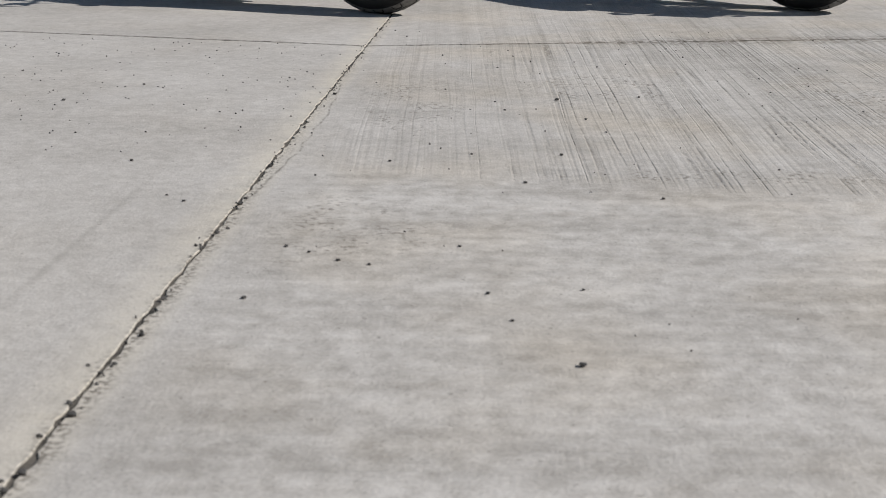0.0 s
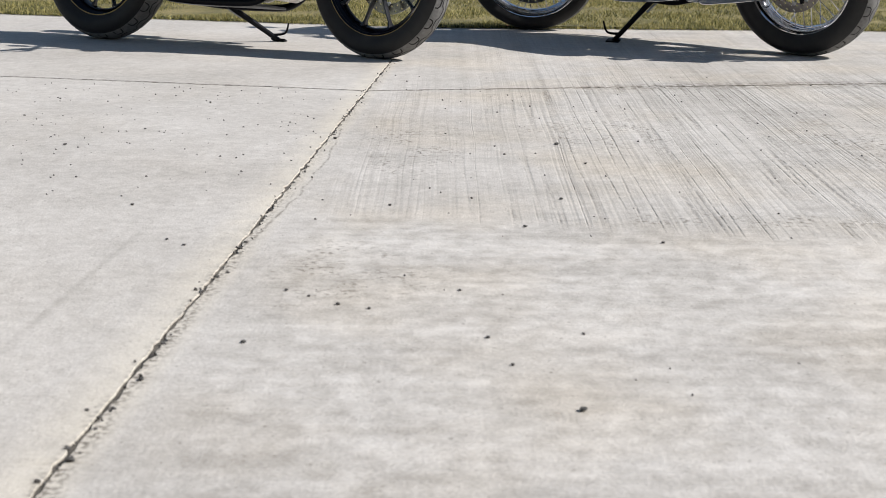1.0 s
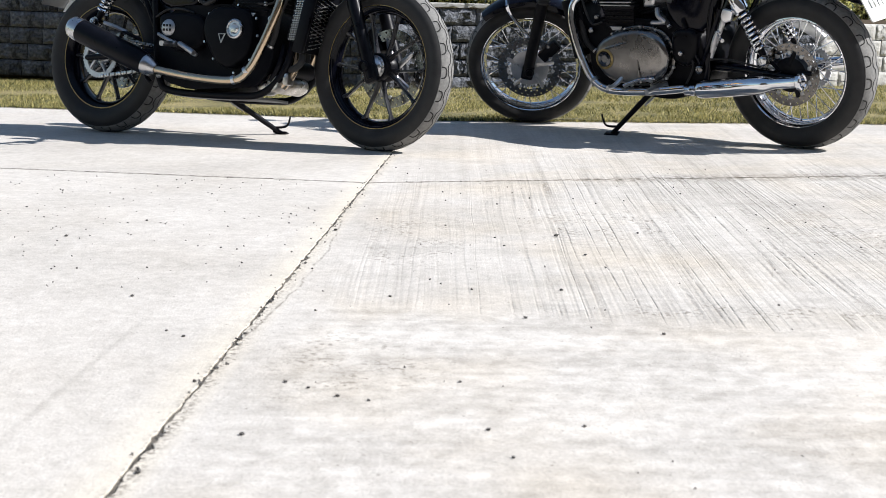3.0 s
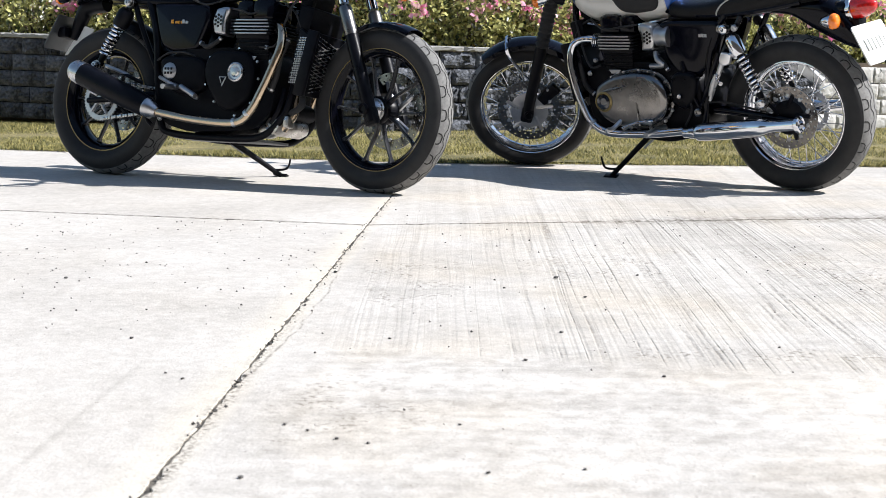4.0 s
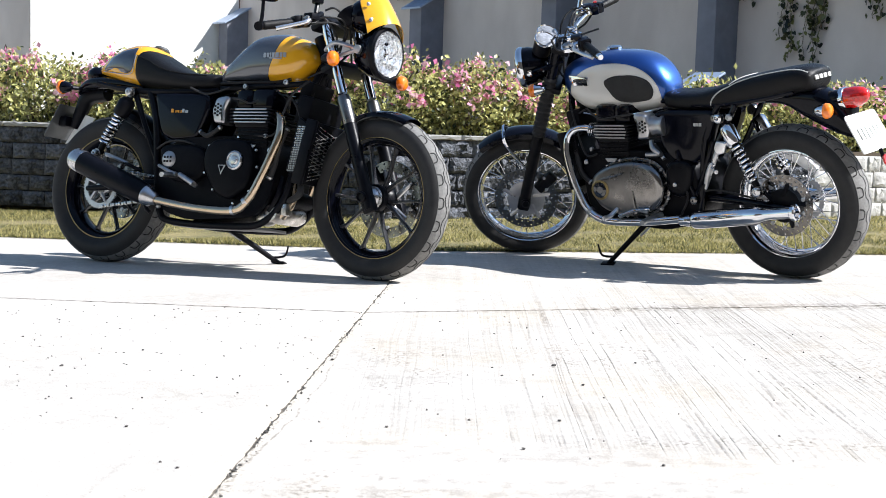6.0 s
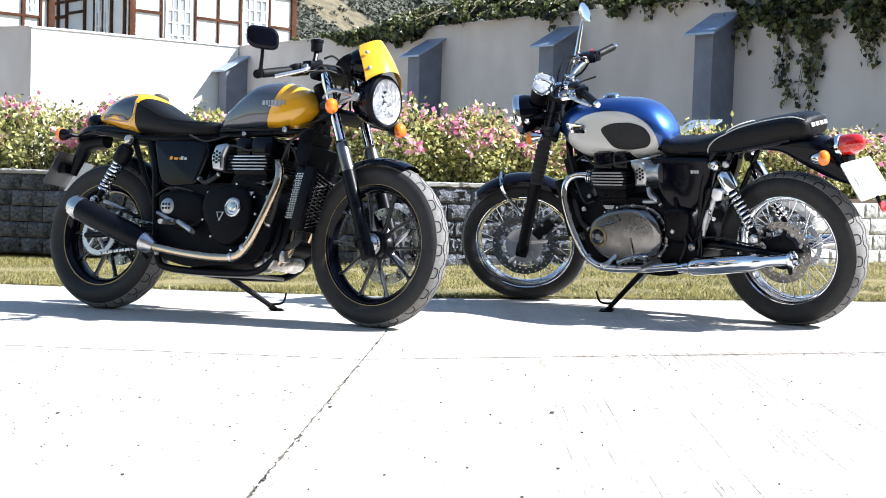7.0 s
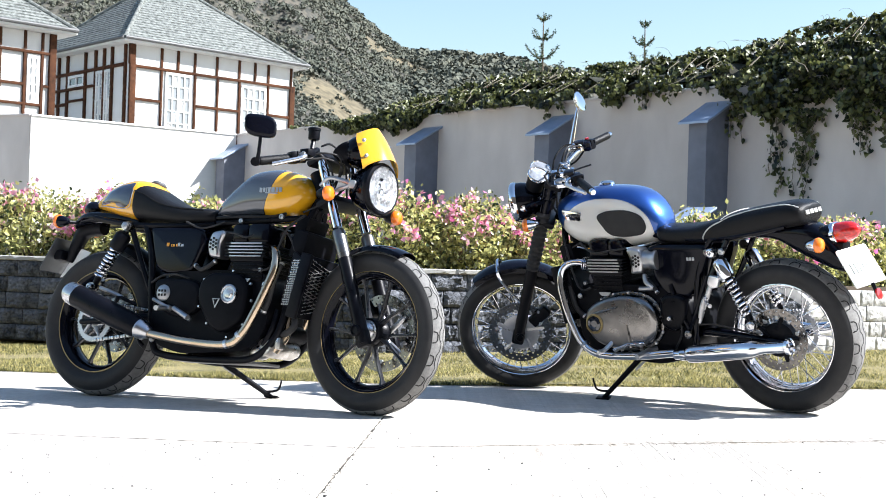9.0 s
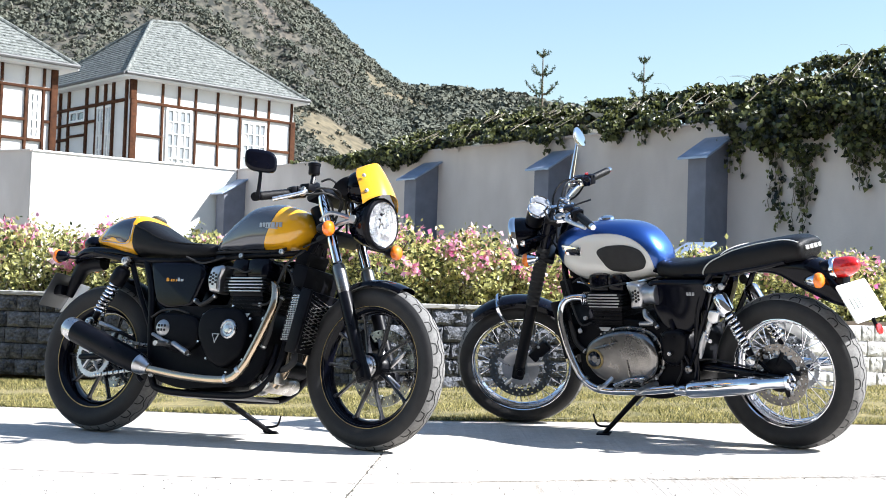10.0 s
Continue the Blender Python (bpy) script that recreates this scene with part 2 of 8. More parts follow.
    lines = calc(nt, "MINIMUM", calc(nt, "ADD", calc(nt, "MULTIPLY", fine_lines, 0.60), calc(nt, "MULTIPLY", deep_lines, step(noise_at(60, 3, None, 1.0, 0.5), 0.34, 0.54))), 1.0)
    # region of the broomed slab
    edge = calc(nt, "ADD", Y, calc(nt, "MULTIPLY", X, 0.16))
    edge = calc(nt, "ADD", edge, calc(nt, "MULTIPLY", calc(nt, "SUBTRACT", mid, 0.5), 0.14))
    reg = nt.nodes.new("ShaderNodeMapRange")
    reg.inputs["From Min"].default_value, reg.inputs["From Max"].default_value = 2.39, 2.46
    ln.new(edge, reg.inputs["Value"])
    side = nt.nodes.new("ShaderNodeMapRange")
    side.inputs["From Min"].default_value, side.inputs["From Max"].default_value = -0.24, -0.14
    ln.new(calc(nt, "SUBTRACT", X, calc(nt, "MULTIPLY", calc(nt, "SUBTRACT", Y, 4.0), 0.05)), side.inputs["Value"])
    broom = calc(nt, "MULTIPLY", reg.outputs[0], side.outputs[0])
    # cross strokes on the near part of that slab, very faint on the other
    cross = noise_at(30, 3, None, 0.06, 1.0)
    cross2 = noise_at(7, 3, None, 0.10, 1.0)
    near = calc(nt, "MULTIPLY", calc(nt, "SUBTRACT", 1.0, reg.outputs[0]), side.outputs[0])
    # the strokes fade out past the cross joint
    dark = calc(nt, "MULTIPLY", calc(nt, "MULTIPLY", lines, broom), calc(nt, "SUBTRACT", 1.0, calc(nt, "MULTIPLY", step(calc(nt, "SUBTRACT", Y, calc(nt, "MULTIPLY", X, 0.16)), 4.15, 4.5), 0.6)))
    tone = calc(nt, "ADD", calc(nt, "SUBTRACT", calc(nt, "MULTIPLY", mid, 0.36), -0.02), calc(nt, "MULTIPLY", broad, 0.6))
    tone = calc(nt, "ADD", tone, calc(nt, "MULTIPLY", calc(nt, "SUBTRACT", cross, 0.5), calc(nt, "MULTIPLY", near, 0.30)))
    tone = calc(nt, "ADD", tone, calc(nt, "MULTIPLY", calc(nt, "SUBTRACT", cross2, 0.5), calc(nt, "MULTIPLY", near, 0.6)))
    tone = calc(nt, "ADD", tone, calc(nt, "ADD", calc(nt, "MULTIPLY", calc(nt, "SUBTRACT", fine, 0.5), 0.5), calc(nt, "MULTIPLY", calc(nt, "SUBTRACT", noise_at(42, 4), 0.5), 0.5)))
    tone = calc(nt, "ADD", tone, calc(nt, "MULTIPLY", calc(nt, "SUBTRACT", noise_at(24, 2, comb.outputs[0]), 0.5), calc(nt, "MULTIPLY", broom, 0.35)))
    tone = calc(nt, "ADD", tone, calc(nt, "MULTIPLY", calc(nt, "SUBTRACT", noise_at(24, 6, None, 0.9, 1.0), 0.5), calc(nt, "MULTIPLY", near, 0.75)))
    ramp = nt.nodes.new("ShaderNodeMapRange")
    ramp.inputs["From Min"].default_value, ramp.inputs["From Max"].default_value = 0.25, 0.75
    ln.new(tone, ramp.inputs["Value"])
    mix = nt.nodes.new("ShaderNodeMix")
    mix.data_type = "RGBA"
    mix.inputs["A"].default_value, mix.inputs["B"].default_value = (0.37, 0.344, 0.312, 1), (0.60, 0.568, 0.53, 1)
    ln.new(ramp.outputs[0], mix.inputs["Factor"])
    mix2 = nt.nodes.new("ShaderNodeMix")
    mix2.data_type = "RGBA"
    mix2.inputs["B"].default_value = (0.165, 0.146, 0.122, 1)
    blot = nt.nodes.new("ShaderNodeMapRange")
    blot.inputs["From Min"].default_value, blot.inputs["From Max"].default_value = 0.55, 0.75
    ln.new(noise_at(3.2, 5, None, 0.7, 1.6), blot.inputs["Value"])
    speck = nt.nodes.new("ShaderNodeMapRange")
    speck.inputs["From Min"].default_value, speck.inputs["From Max"].default_value = 0.66, 0.74
    ln.new(noise_at(95, 2), speck.inputs["Value"])
    stain = calc(nt, "ADD", calc(nt, "MULTIPLY", blot.outputs[0], calc(nt, "MULTIPLY", side.outputs[0], 0.26)), calc(nt, "MULTIPLY", speck.outputs[0], 0.5))
    # patches of dark grit trodden into the surface
    grit = calc(nt, "MULTIPLY", step(noise_at(75, 3), 0.52, 0.62), step(noise_at(11, 3), 0.40, 0.62))
    for gx, gy, rx, ry in ((-0.20, 2.06, 0.24, 0.24), (0.42, 3.42, 0.30, 0.36), (0.62, 2.45, 0.50, 0.07), (1.15, 3.3, 0.35, 0.5), (-0.12, 3.2, 0.2, 0.5)):
        ax, ay = calc(nt, "DIVIDE", calc(nt, "SUBTRACT", X, gx), rx), calc(nt, "DIVIDE", calc(nt, "SUBTRACT", Y, gy), ry)
        fall = calc(nt, "MAXIMUM", calc(nt, "SUBTRACT", 1.0, calc(nt, "ADD", calc(nt, "MULTIPLY", ax, ax), calc(nt, "MULTIPLY", ay, ay))), 0.0)
        stain = calc(nt, "ADD", stain, calc(nt, "MULTIPLY", calc(nt, "MULTIPLY", fall, grit), calc(nt, "MULTIPLY", side.outputs[0], 0.9)))
    # dirt worked out of the joints: a ragged rim along the cross joint, wide and broken on the broomed slab, and along the long one
    bend = calc(nt, "SUBTRACT", X, -0.27)
    run = calc(nt, "ADD", calc(nt, "MULTIPLY", calc(nt, "MINIMUM", bend, 0.0), -0.2045), calc(nt, "MULTIPLY", calc(nt, "MAXIMUM", bend, 0.0), 0.16))
    off = calc(nt, "SUBTRACT", calc(nt, "SUBTRACT", Y, 4.19), run)
    ragged = calc(nt, "ADD", off, calc(nt, "MULTIPLY", calc(nt, "SUBTRACT", noise_at(9, 4), 0.5), 0.05))
    wide = calc(nt, "ADD", 0.022, calc(nt, "MULTIPLY", step(X, 0.35, 0.8), 0.10))
    rim = calc(nt, "MAXIMUM", calc(nt, "SUBTRACT", 1.0, calc(nt, "DIVIDE", calc(nt, "ABSOLUTE", ragged), wide)), 0.0)
    stain = calc(nt, "ADD", stain, calc(nt, "MULTIPLY", calc(nt, "MULTIPLY", rim, step(noise_at(38, 4), 0.36, 0.60)), 0.85))
    along = calc(nt, "SUBTRACT", X, calc(nt, "SUBTRACT", calc(nt, "MULTIPLY", Y, 0.054), 0.492))
    along = calc(nt, "ADD", along, calc(nt, "MULTIPLY", calc(nt, "SUBTRACT", noise_at(12, 3), 0.5), 0.03))
    crumb = calc(nt, "MAXIMUM", calc(nt, "SUBTRACT", 1.0, calc(nt, "DIVIDE", calc(nt, "ABSOLUTE", along), 0.024)), 0.0)
    stain = calc(nt, "ADD", stain, calc(nt, "MULTIPLY", calc(nt, "MULTIPLY", crumb, step(noise_at(110, 3), 0.46, 0.58)), calc(nt, "SUBTRACT", 0.95, calc(nt, "MULTIPLY", step(Y, 2.1, 2.8), 0.5))))
    # a hairline crack leaves the long joint on the broomed side and comes back to it
    bow = calc(nt, "MAXIMUM", calc(nt, "SUBTRACT", 1.0, calc(nt, "POWER", calc(nt, "ABSOLUTE", calc(nt, "DIVIDE", calc(nt, "SUBTRACT", Y, 2.85), 0.62)), 2.0)), 0.0)
    crack = calc(nt, "ABSOLUTE", calc(nt, "SUBTRACT", calc(nt, "SUBTRACT", along, 0.004), calc(nt, "MULTIPLY", bow, 0.028)))
    crack = calc(nt, "MULTIPLY", calc(nt, "MAXIMUM", calc(nt, "SUBTRACT", 1.0, calc(nt, "DIVIDE", crack, 0.0045)), 0.0), calc(nt, "GREATER_THAN", bow, 0.0))
    stain = calc(nt, "ADD", stain, calc(nt, "MULTIPLY", calc(nt, "MULTIPLY", crack, step(noise_at(40, 3), 0.36, 0.56)), 0.75))
    # a long faint scrape on the smoother slab
    sx_ = calc(nt, "ADD", calc(nt, "SUBTRACT", X, -0.60), calc(nt, "MULTIPLY", calc(nt, "SUBTRACT", Y, 2.0), -0.06))
    scrape = calc(nt, "MULTIPLY", calc(nt, "MAXIMUM", calc(nt, "SUBTRACT", 1.0, calc(nt, "DIVIDE", calc(nt, "ABSOLUTE", sx_), 0.012)), 0.0), calc(nt, "MULTIPLY", step(Y, 1.6, 1.8), calc(nt, "SUBTRACT", 1.0, step(Y, 2.3, 2.4))))
    stain = calc(nt, "ADD", stain, calc(nt, "MULTIPLY", scrape, 0.22))
    ln.new(calc(nt, "MINIMUM", calc(nt, "ADD", calc(nt, "MULTIPLY", dark, 0.54), stain), 1.0), mix2.inputs["Factor"])
    # buff staining along the long joint
    jl = calc(nt, "SUBTRACT", X, calc(nt, "SUBTRACT", calc(nt, "MULTIPLY", Y, 0.054), 0.50))
    jl = calc(nt, "MAXIMUM", calc(nt, "MULTIPLY", jl, -1.0), calc(nt, "MULTIPLY", jl, 1.8))
    near_joint = nt.nodes.new("ShaderNodeMapRange")
    near_joint.inputs["From Min"].default_value, near_joint.inputs["From Max"].default_value = 0.085, 0.0
    ln.new(jl, near_joint.inputs["Value"])
    mix3 = nt.nodes.new("ShaderNodeMix")
    mix3.data_type = "RGBA"
    mix3.inputs["B"].default_value = (0.64, 0.58, 0.48, 1)
    ln.new(mix.outputs["Result"], mix3.inputs["A"])
    ln.new(mix3.outputs["Result"], mix2.inputs["A"])
    ln.new(calc(nt, "MULTIPLY", near_joint.outputs[0], calc(nt, "MULTIPLY", mid, 1.1)), mix3.inputs["Factor"])
    # buff and cool-grey drift over the slabs
    drift = nt.nodes.new("ShaderNodeMapRange")
    drift.inputs["From Min"].default_value, drift.inputs["From Max"].default_value = 0.45, 0.68
    ln.new(noise_at(1.9, 4), drift.inputs["Value"])
    mix4 = nt.nodes.new("ShaderNodeMix")
    mix4.data_type = "RGBA"
    mix4.blend_type = "MULTIPLY"
    mix4.inputs["B"].default_value = (1.03, 0.98, 0.90, 1)
    ln.new(mix2.outputs["Result"], mix4.inputs["A"])
    ln.new(calc(nt, "MULTIPLY", drift.outputs[0], calc(nt, "ADD", calc(nt, "MULTIPLY", side.outputs[0], 0.65), 0.2)), mix4.inputs["Factor"])
    ln.new(mix4.outputs["Result"], b.inputs["Base Color"])
    b.inputs["Roughness"].default_value = 0.88
    h = calc(nt, "ADD", calc(nt, "MULTIPLY", fine, 0.35), calc(nt, "MULTIPLY", dark, -0.6))
    h = calc(nt, "ADD", h, calc(nt, "MULTIPLY", calc(nt, "MULTIPLY", cross, near), 1.2))
    h = calc(nt, "ADD", h, calc(nt, "MULTIPLY", mid, 0.6))
    bp = node(nt, "ShaderNodeBump", Strength=0.7, Distance=0.005)
    ln.new(h, bp.inputs["Height"])
    ln.new(bp.outputs[0], b.inputs["Normal"])
    return m


M["slab"] = concrete_ground()


# ---- shape helpers ----
class Geo:
    """Collects vertices and faces of one mesh."""

    def __init__(self):
        self.v, self.f = [], []

    def add(self, verts, faces):
        k = len(self.v)
        self.v.extend([tuple(p) for p in verts])
        self.f.extend([tuple(i + k for i in q) for q in faces])
        return self

    def ring_skin(self, rings, caps=True, loop=False):
        n = len(rings[0])
        verts = [p for r in rings for p in r]
        faces = []
        m = len(rings)
        for i in range(m if loop else m - 1):
            for j in range(n):
                a, b2 = i * n + j, i * n + (j + 1) % n
                c, d = ((i + 1) % m) * n + (j + 1) % n, ((i + 1) % m) * n + j
                faces.append((a, b2, c, d))
        if caps and not loop:
            faces.append(tuple(reversed(range(n))))
            faces.append(tuple((m - 1) * n + j for j in range(n)))
        return self.add(verts, faces)

    def tube(self, pts, r, n=10, smooth=True, caps=True, steps=6):
        """A round bar along points (a smooth line through them); r: one radius or one a point."""
        pts = [Vector(p) for p in pts]
        rs = list(r) if isinstance(r, (list, tuple)) else [r] * len(pts)
        if smooth and len(pts) > 2:
            out, ro = [], []
            for i in range(len(pts) - 1):
                p0, p1, p2 = pts[max(i - 1, 0)], pts[i], pts[i + 1]
                p3 = pts[min(i + 2, len(pts) - 1)]
                for s in range(steps):
                    t = s / steps
                    out.append(0.5 * ((2 * p1) + (p2 - p0) * t + (2 * p0 - 5 * p1 + 4 * p2 - p3) * t * t + (3 * p1 - p0 - 3 * p2 + p3) * t ** 3))
                    ro.append(rs[i] * (1 - t) + rs[i + 1] * t)
            out.append(pts[-1])
            ro.append(rs[-1])
            pts, rs = out, ro
        rings, up = [], None
        for i, p in enumerate(pts):
            d = (pts[min(i + 1, len(pts) - 1)] - pts[max(i - 1, 0)]).normalized()
            if up is None:
                up = d.orthogonal().normalized()
            up = (up - d * up.dot(d)).normalized()
            side = d.cross(up)
            rings.append([p + rs[i] * (math.cos(a) * up + math.sin(a) * side) for a in (2 * math.pi * j / n for j in range(n))])
        return self.ring_skin(rings, caps)

    def cyl(self, p, q, r, r2=None, n=18):
        return self.tube([p, q], [r, r if r2 is None else r2], n, False)

    def lathe(self, prof, at=(0, 0, 0), axis=(0, 1, 0), n=40, closed=False):
        """prof: (radius, along) pairs, turned round the axis through at."""
        ax = Vector(axis).normalized()
        e1 = ax.orthogonal().normalized() if abs(ax.y) < 0.99 else Vector((1, 0, 0))
        e2 = ax.cross(e1)
        at = Vector(at)
        rings = [[at + ax * h + r * (math.cos(a) * e1 + math.sin(a) * e2) for a in (2 * math.pi * j / n for j in range(n))] for r, h in prof]
        return self.ring_skin(rings, caps=not closed, loop=closed)

    def box(self, c, s, rot=None, bevel=0.0):
        bm = bmesh.new()
        bmesh.ops.create_cube(bm, size=1)
        for v in bm.verts:
            v.co = Vector((v.co.x * s[0], v.co.y * s[1], v.co.z * s[2]))
        if bevel:
            bmesh.ops.bevel(bm, geom=bm.edges[:], offset=bevel, segments=2, profile=0.6, affect="EDGES")
        return self.take(bm, Matrix.Translation(c) @ (rot or Matrix()))

    def take(self, bm, m=Matrix()):
        bm.verts.index_update()
        self.add([m @ v.co for v in bm.verts], [[v.index for v in f.verts] for f in bm.faces])
        bm.free()
        return self

    def ball(self, c, r, rot=None, nu=16, nv=10):
        r = r if isinstance(r, (list, tuple)) else (r, r, r)
        m = Matrix.Translation(c) @ (rot or Matrix())
        rings = []
        for i in range(1, nv):
            t = math.pi * i / nv
            rings.append([m @ Vector((r[0] * math.sin(t) * math.cos(a), r[1] * math.sin(t) * math.sin(a), r[2] * math.cos(t))) for a in (2 * math.pi * j / nu for j in range(nu))])
        return self.ring_skin(rings)

    def plate(self, outline, push, bevel=0.0):
        """A flat plate: outline of 3D points in order, thickened by the vector push, with rounded rims."""
        bm = bmesh.new()
        lo = [bm.verts.new(p) for p in outline]
        face = bm.faces.new(lo)
        ext = bmesh.ops.extrude_face_region(bm, geom=[face])
        moved = [e for e in ext["geom"] if isinstance(e, bmesh.types.BMVert)]
        bmesh.ops.translate(bm, verts=moved, vec=push)
        bmesh.ops.recalc_face_normals(bm, faces=bm.faces[:])
        if bevel:
            top = [f for f in bm.faces if all(v in moved for v in f.verts)]
            edges = list({e for f in top for e in f.edges})
            bmesh.ops.bevel(bm, geom=edges, offset=bevel, segments=3, profile=0.5, affect="EDGES")
        return self.take(bm)

    def loft(self, stations, n=32):
        """Sections across x: (x, half width, bottom z, top z, roundness power, shear)."""
        rings = []
        for x, w, z0, z1, p, sh in stations:
            zc, hz = (z0 + z1) / 2, (z1 - z0) / 2
            ring = []
            for j in range(n):
                a = 2 * math.pi * j / n
                c, s = math.cos(a), math.sin(a)
                z = zc + hz * math.copysign(abs(s) ** p, s)
                ring.append((x + sh * (z - zc), w * math.copysign(abs(c) ** p, c), z))
            rings.append(ring)
        return self.ring_skin(rings)

    def mirrored(self):
        """The same shapes on the other side too (y turned round)."""
        k = len(self.v)
        self.v.extend([(x, -y, z) for x, y, z in self.v])
        self.f.extend([tuple(i + k for i in reversed(q)) for q in self.f[:]])
        return self

    def mesh(self, name, materials, angle=40, smooth=True):
        me = bpy.data.meshes.new(name)
        me.from_pydata(self.v, [], self.f)
        for m in materials if isinstance(materials, (list, tuple)) else [materials]:
            me.materials.append(m)
        if smooth:
            me.shade_smooth()
            me.set_sharp_from_angle(angle=radians(angle))
        return me


def rounded(pts, r=0.01, n=4):
    """A closed outline with its corners rounded."""
    pts = [Vector(p) for p in pts]
    out = []
    for i, p in enumerate(pts):
        a, b = pts[i - 1], pts[(i + 1) % len(pts)]
        ra = min(r, (a - p).length * 0.45)
        rb = min(r, (b - p).length * 0.45)
        p0, p1 = p + (a - p).normalized() * ra, p + (b - p).normalized() * rb
        for k in range(n + 1):
            t = k / n
            out.append((1 - t) ** 2 * p0 + 2 * t * (1 - t) * p + t * t * p1)
    return out


def part(name, geo, material, parent, label="", m=None, angle=40, smooth=True):
    """One mesh under a thing or a part."""
    me = geo if isinstance(geo, bpy.types.Mesh) else geo.mesh(name, material, angle, smooth)
    ob = new(name, me)
    if m is not None:
        ob.matrix_basis = m
    if parent is not None:
        ob.parent = parent
    if label:
        ob["label"] = label
    return ob


def thing(name, label, category, m=Matrix(), group="", kind=""):
    e = new(name)
    e.empty_display_size = 0.1
    e.matrix_basis = m
    return tagged(e, label, category, group, kind)


def leaf_cloud(centres, size, spread, seed, fold=0.25, aspect=0.62, droop=0.0, normal_bias=None, heart=False):
    """Many small bent leaves (two quads each, a folded pair) at the given places. Returns verts and faces arrays as a Geo."""
    rng = np.random.default_rng(seed)
    c = np.asarray(centres, float)
    n = len(c)
    c = c + rng.normal(0, spread, (n, 3)) if spread else c
    d = rng.normal(0, 1, (n, 3))
    d[:, 2] -= droop
    d /= np.linalg.norm(d, axis=1)[:, None]
    up = rng.normal(0, 1, (n, 3))
    if normal_bias is not None:
        up += np.asarray(normal_bias)
    side = np.cross(d, up)
    side /= np.linalg.norm(side, axis=1)[:, None]
    nn = np.cross(side, d)
    L = (size * rng.uniform(0.6, 1.35, n))[:, None]
    W = L * aspect * 0.5
    f = fold * W
    if heart:
        W = W * 1.35
        rim = [(0.06, 0.0), (-0.10, 0.5), (0.08, 0.95), (0.36, 0.95), (0.70, 0.5), (1.0, 0.0), (0.70, -0.5), (0.36, -0.95), (0.08, -0.95), (-0.10, -0.5)]
        ring = [c + d * L * a + side * W * b + nn * f * abs(b) for a, b in rim]
        v = np.stack(ring + [c + d * L * 0.36 - nn * f * 0.4], 1).reshape(-1, 3)
        k = np.arange(n)[:, None] * 11
        return v, np.concatenate([k + [i, (i + 1) % 10, 10] for i in range(10)])
    p0, p3 = c, c + d * L
    mid = c + d * L * 0.45
    v = np.stack([p0, mid + side * W + nn * f, p3, mid - side * W + nn * f, mid - nn * f * 0.4], 1).reshape(-1, 3)
    k = np.arange(n)[:, None] * 5
    faces = np.concatenate([k + [0, 1, 4], k + [1, 2, 4], k + [2, 3, 4], k + [3, 0, 4]])
    return v, faces


def raw_mesh(name, v, faces, material):
    me = bpy.data.meshes.new(name)
    v = np.asarray(v, np.float32)
    faces = np.asarray(faces, np.int32)
    me.vertices.add(len(v))
    me.vertices.foreach_set("co", v.ravel())
    k = faces.shape[1]
    me.loops.add(faces.size)
    me.loops.foreach_set("vertex_index", faces.ravel())
    me.polygons.add(len(faces))
    me.polygons.foreach_set("loop_start", np.arange(0, faces.size, k, dtype=np.int32))
    me.update(calc_edges=True)
    me.materials.append(material)
    return me

# ---- setting ----
# the drive falls slightly to one side: what is built level behind it leans by this much against the drive's own plane
BG = pose(0, 0, 0, 0, 1.2, 0)


def joint_x(y):
    return -0.50 + 0.054 * y


def cross_y(x):
    return 4.19 - 0.2045 * (x + 0.27) if x < -0.27 else 4.19 + 0.16 * (x + 0.27)


def lawn_y(x):
    return 6.36 - 0.235 * (x + 0.1) if x < -0.1 else 6.36 + 0.012 * (x + 0.1)


gm = Geo()
gm.add([(-2500, -2500, -0.09), (2500, -2500, -0.09), (2500, 2500, -0.09), (-2500, 2500, -0.09)], [(0, 1, 2, 3)])
ground = part("ground", gm, M["soil"], None)
tagged(ground, "dry brown earth reaching to the horizon", "ground", kind="structure")

# concrete drive: four slabs parted by a long joint and a cross joint
pavement = thing("pavement", "pale sunlit concrete drive with a broomed finish and crumbling joints", "pavement", kind="structure")
rng = random.Random(4)


def edge_line(p, q, step, jag, seed):
    r = random.Random(seed)
    p, q = Vector(p), Vector(q)
    n = max(2, int((q - p).length / step))
    d = (q - p).normalized()
    side = Vector((-d.y, d.x, 0))
    out = []
    for i in range(n):
        w = noise.noise((p + d * i * step) * 21 + Vector((seed, 0, 0))) * jag + r.uniform(-1, 1) * jag * 0.45
        if r.random() < 0.05:
            w += jag * 1.6
        out.append(p + (q - p) * (i / n) + side * (w if 0 < i else 0))
    return out


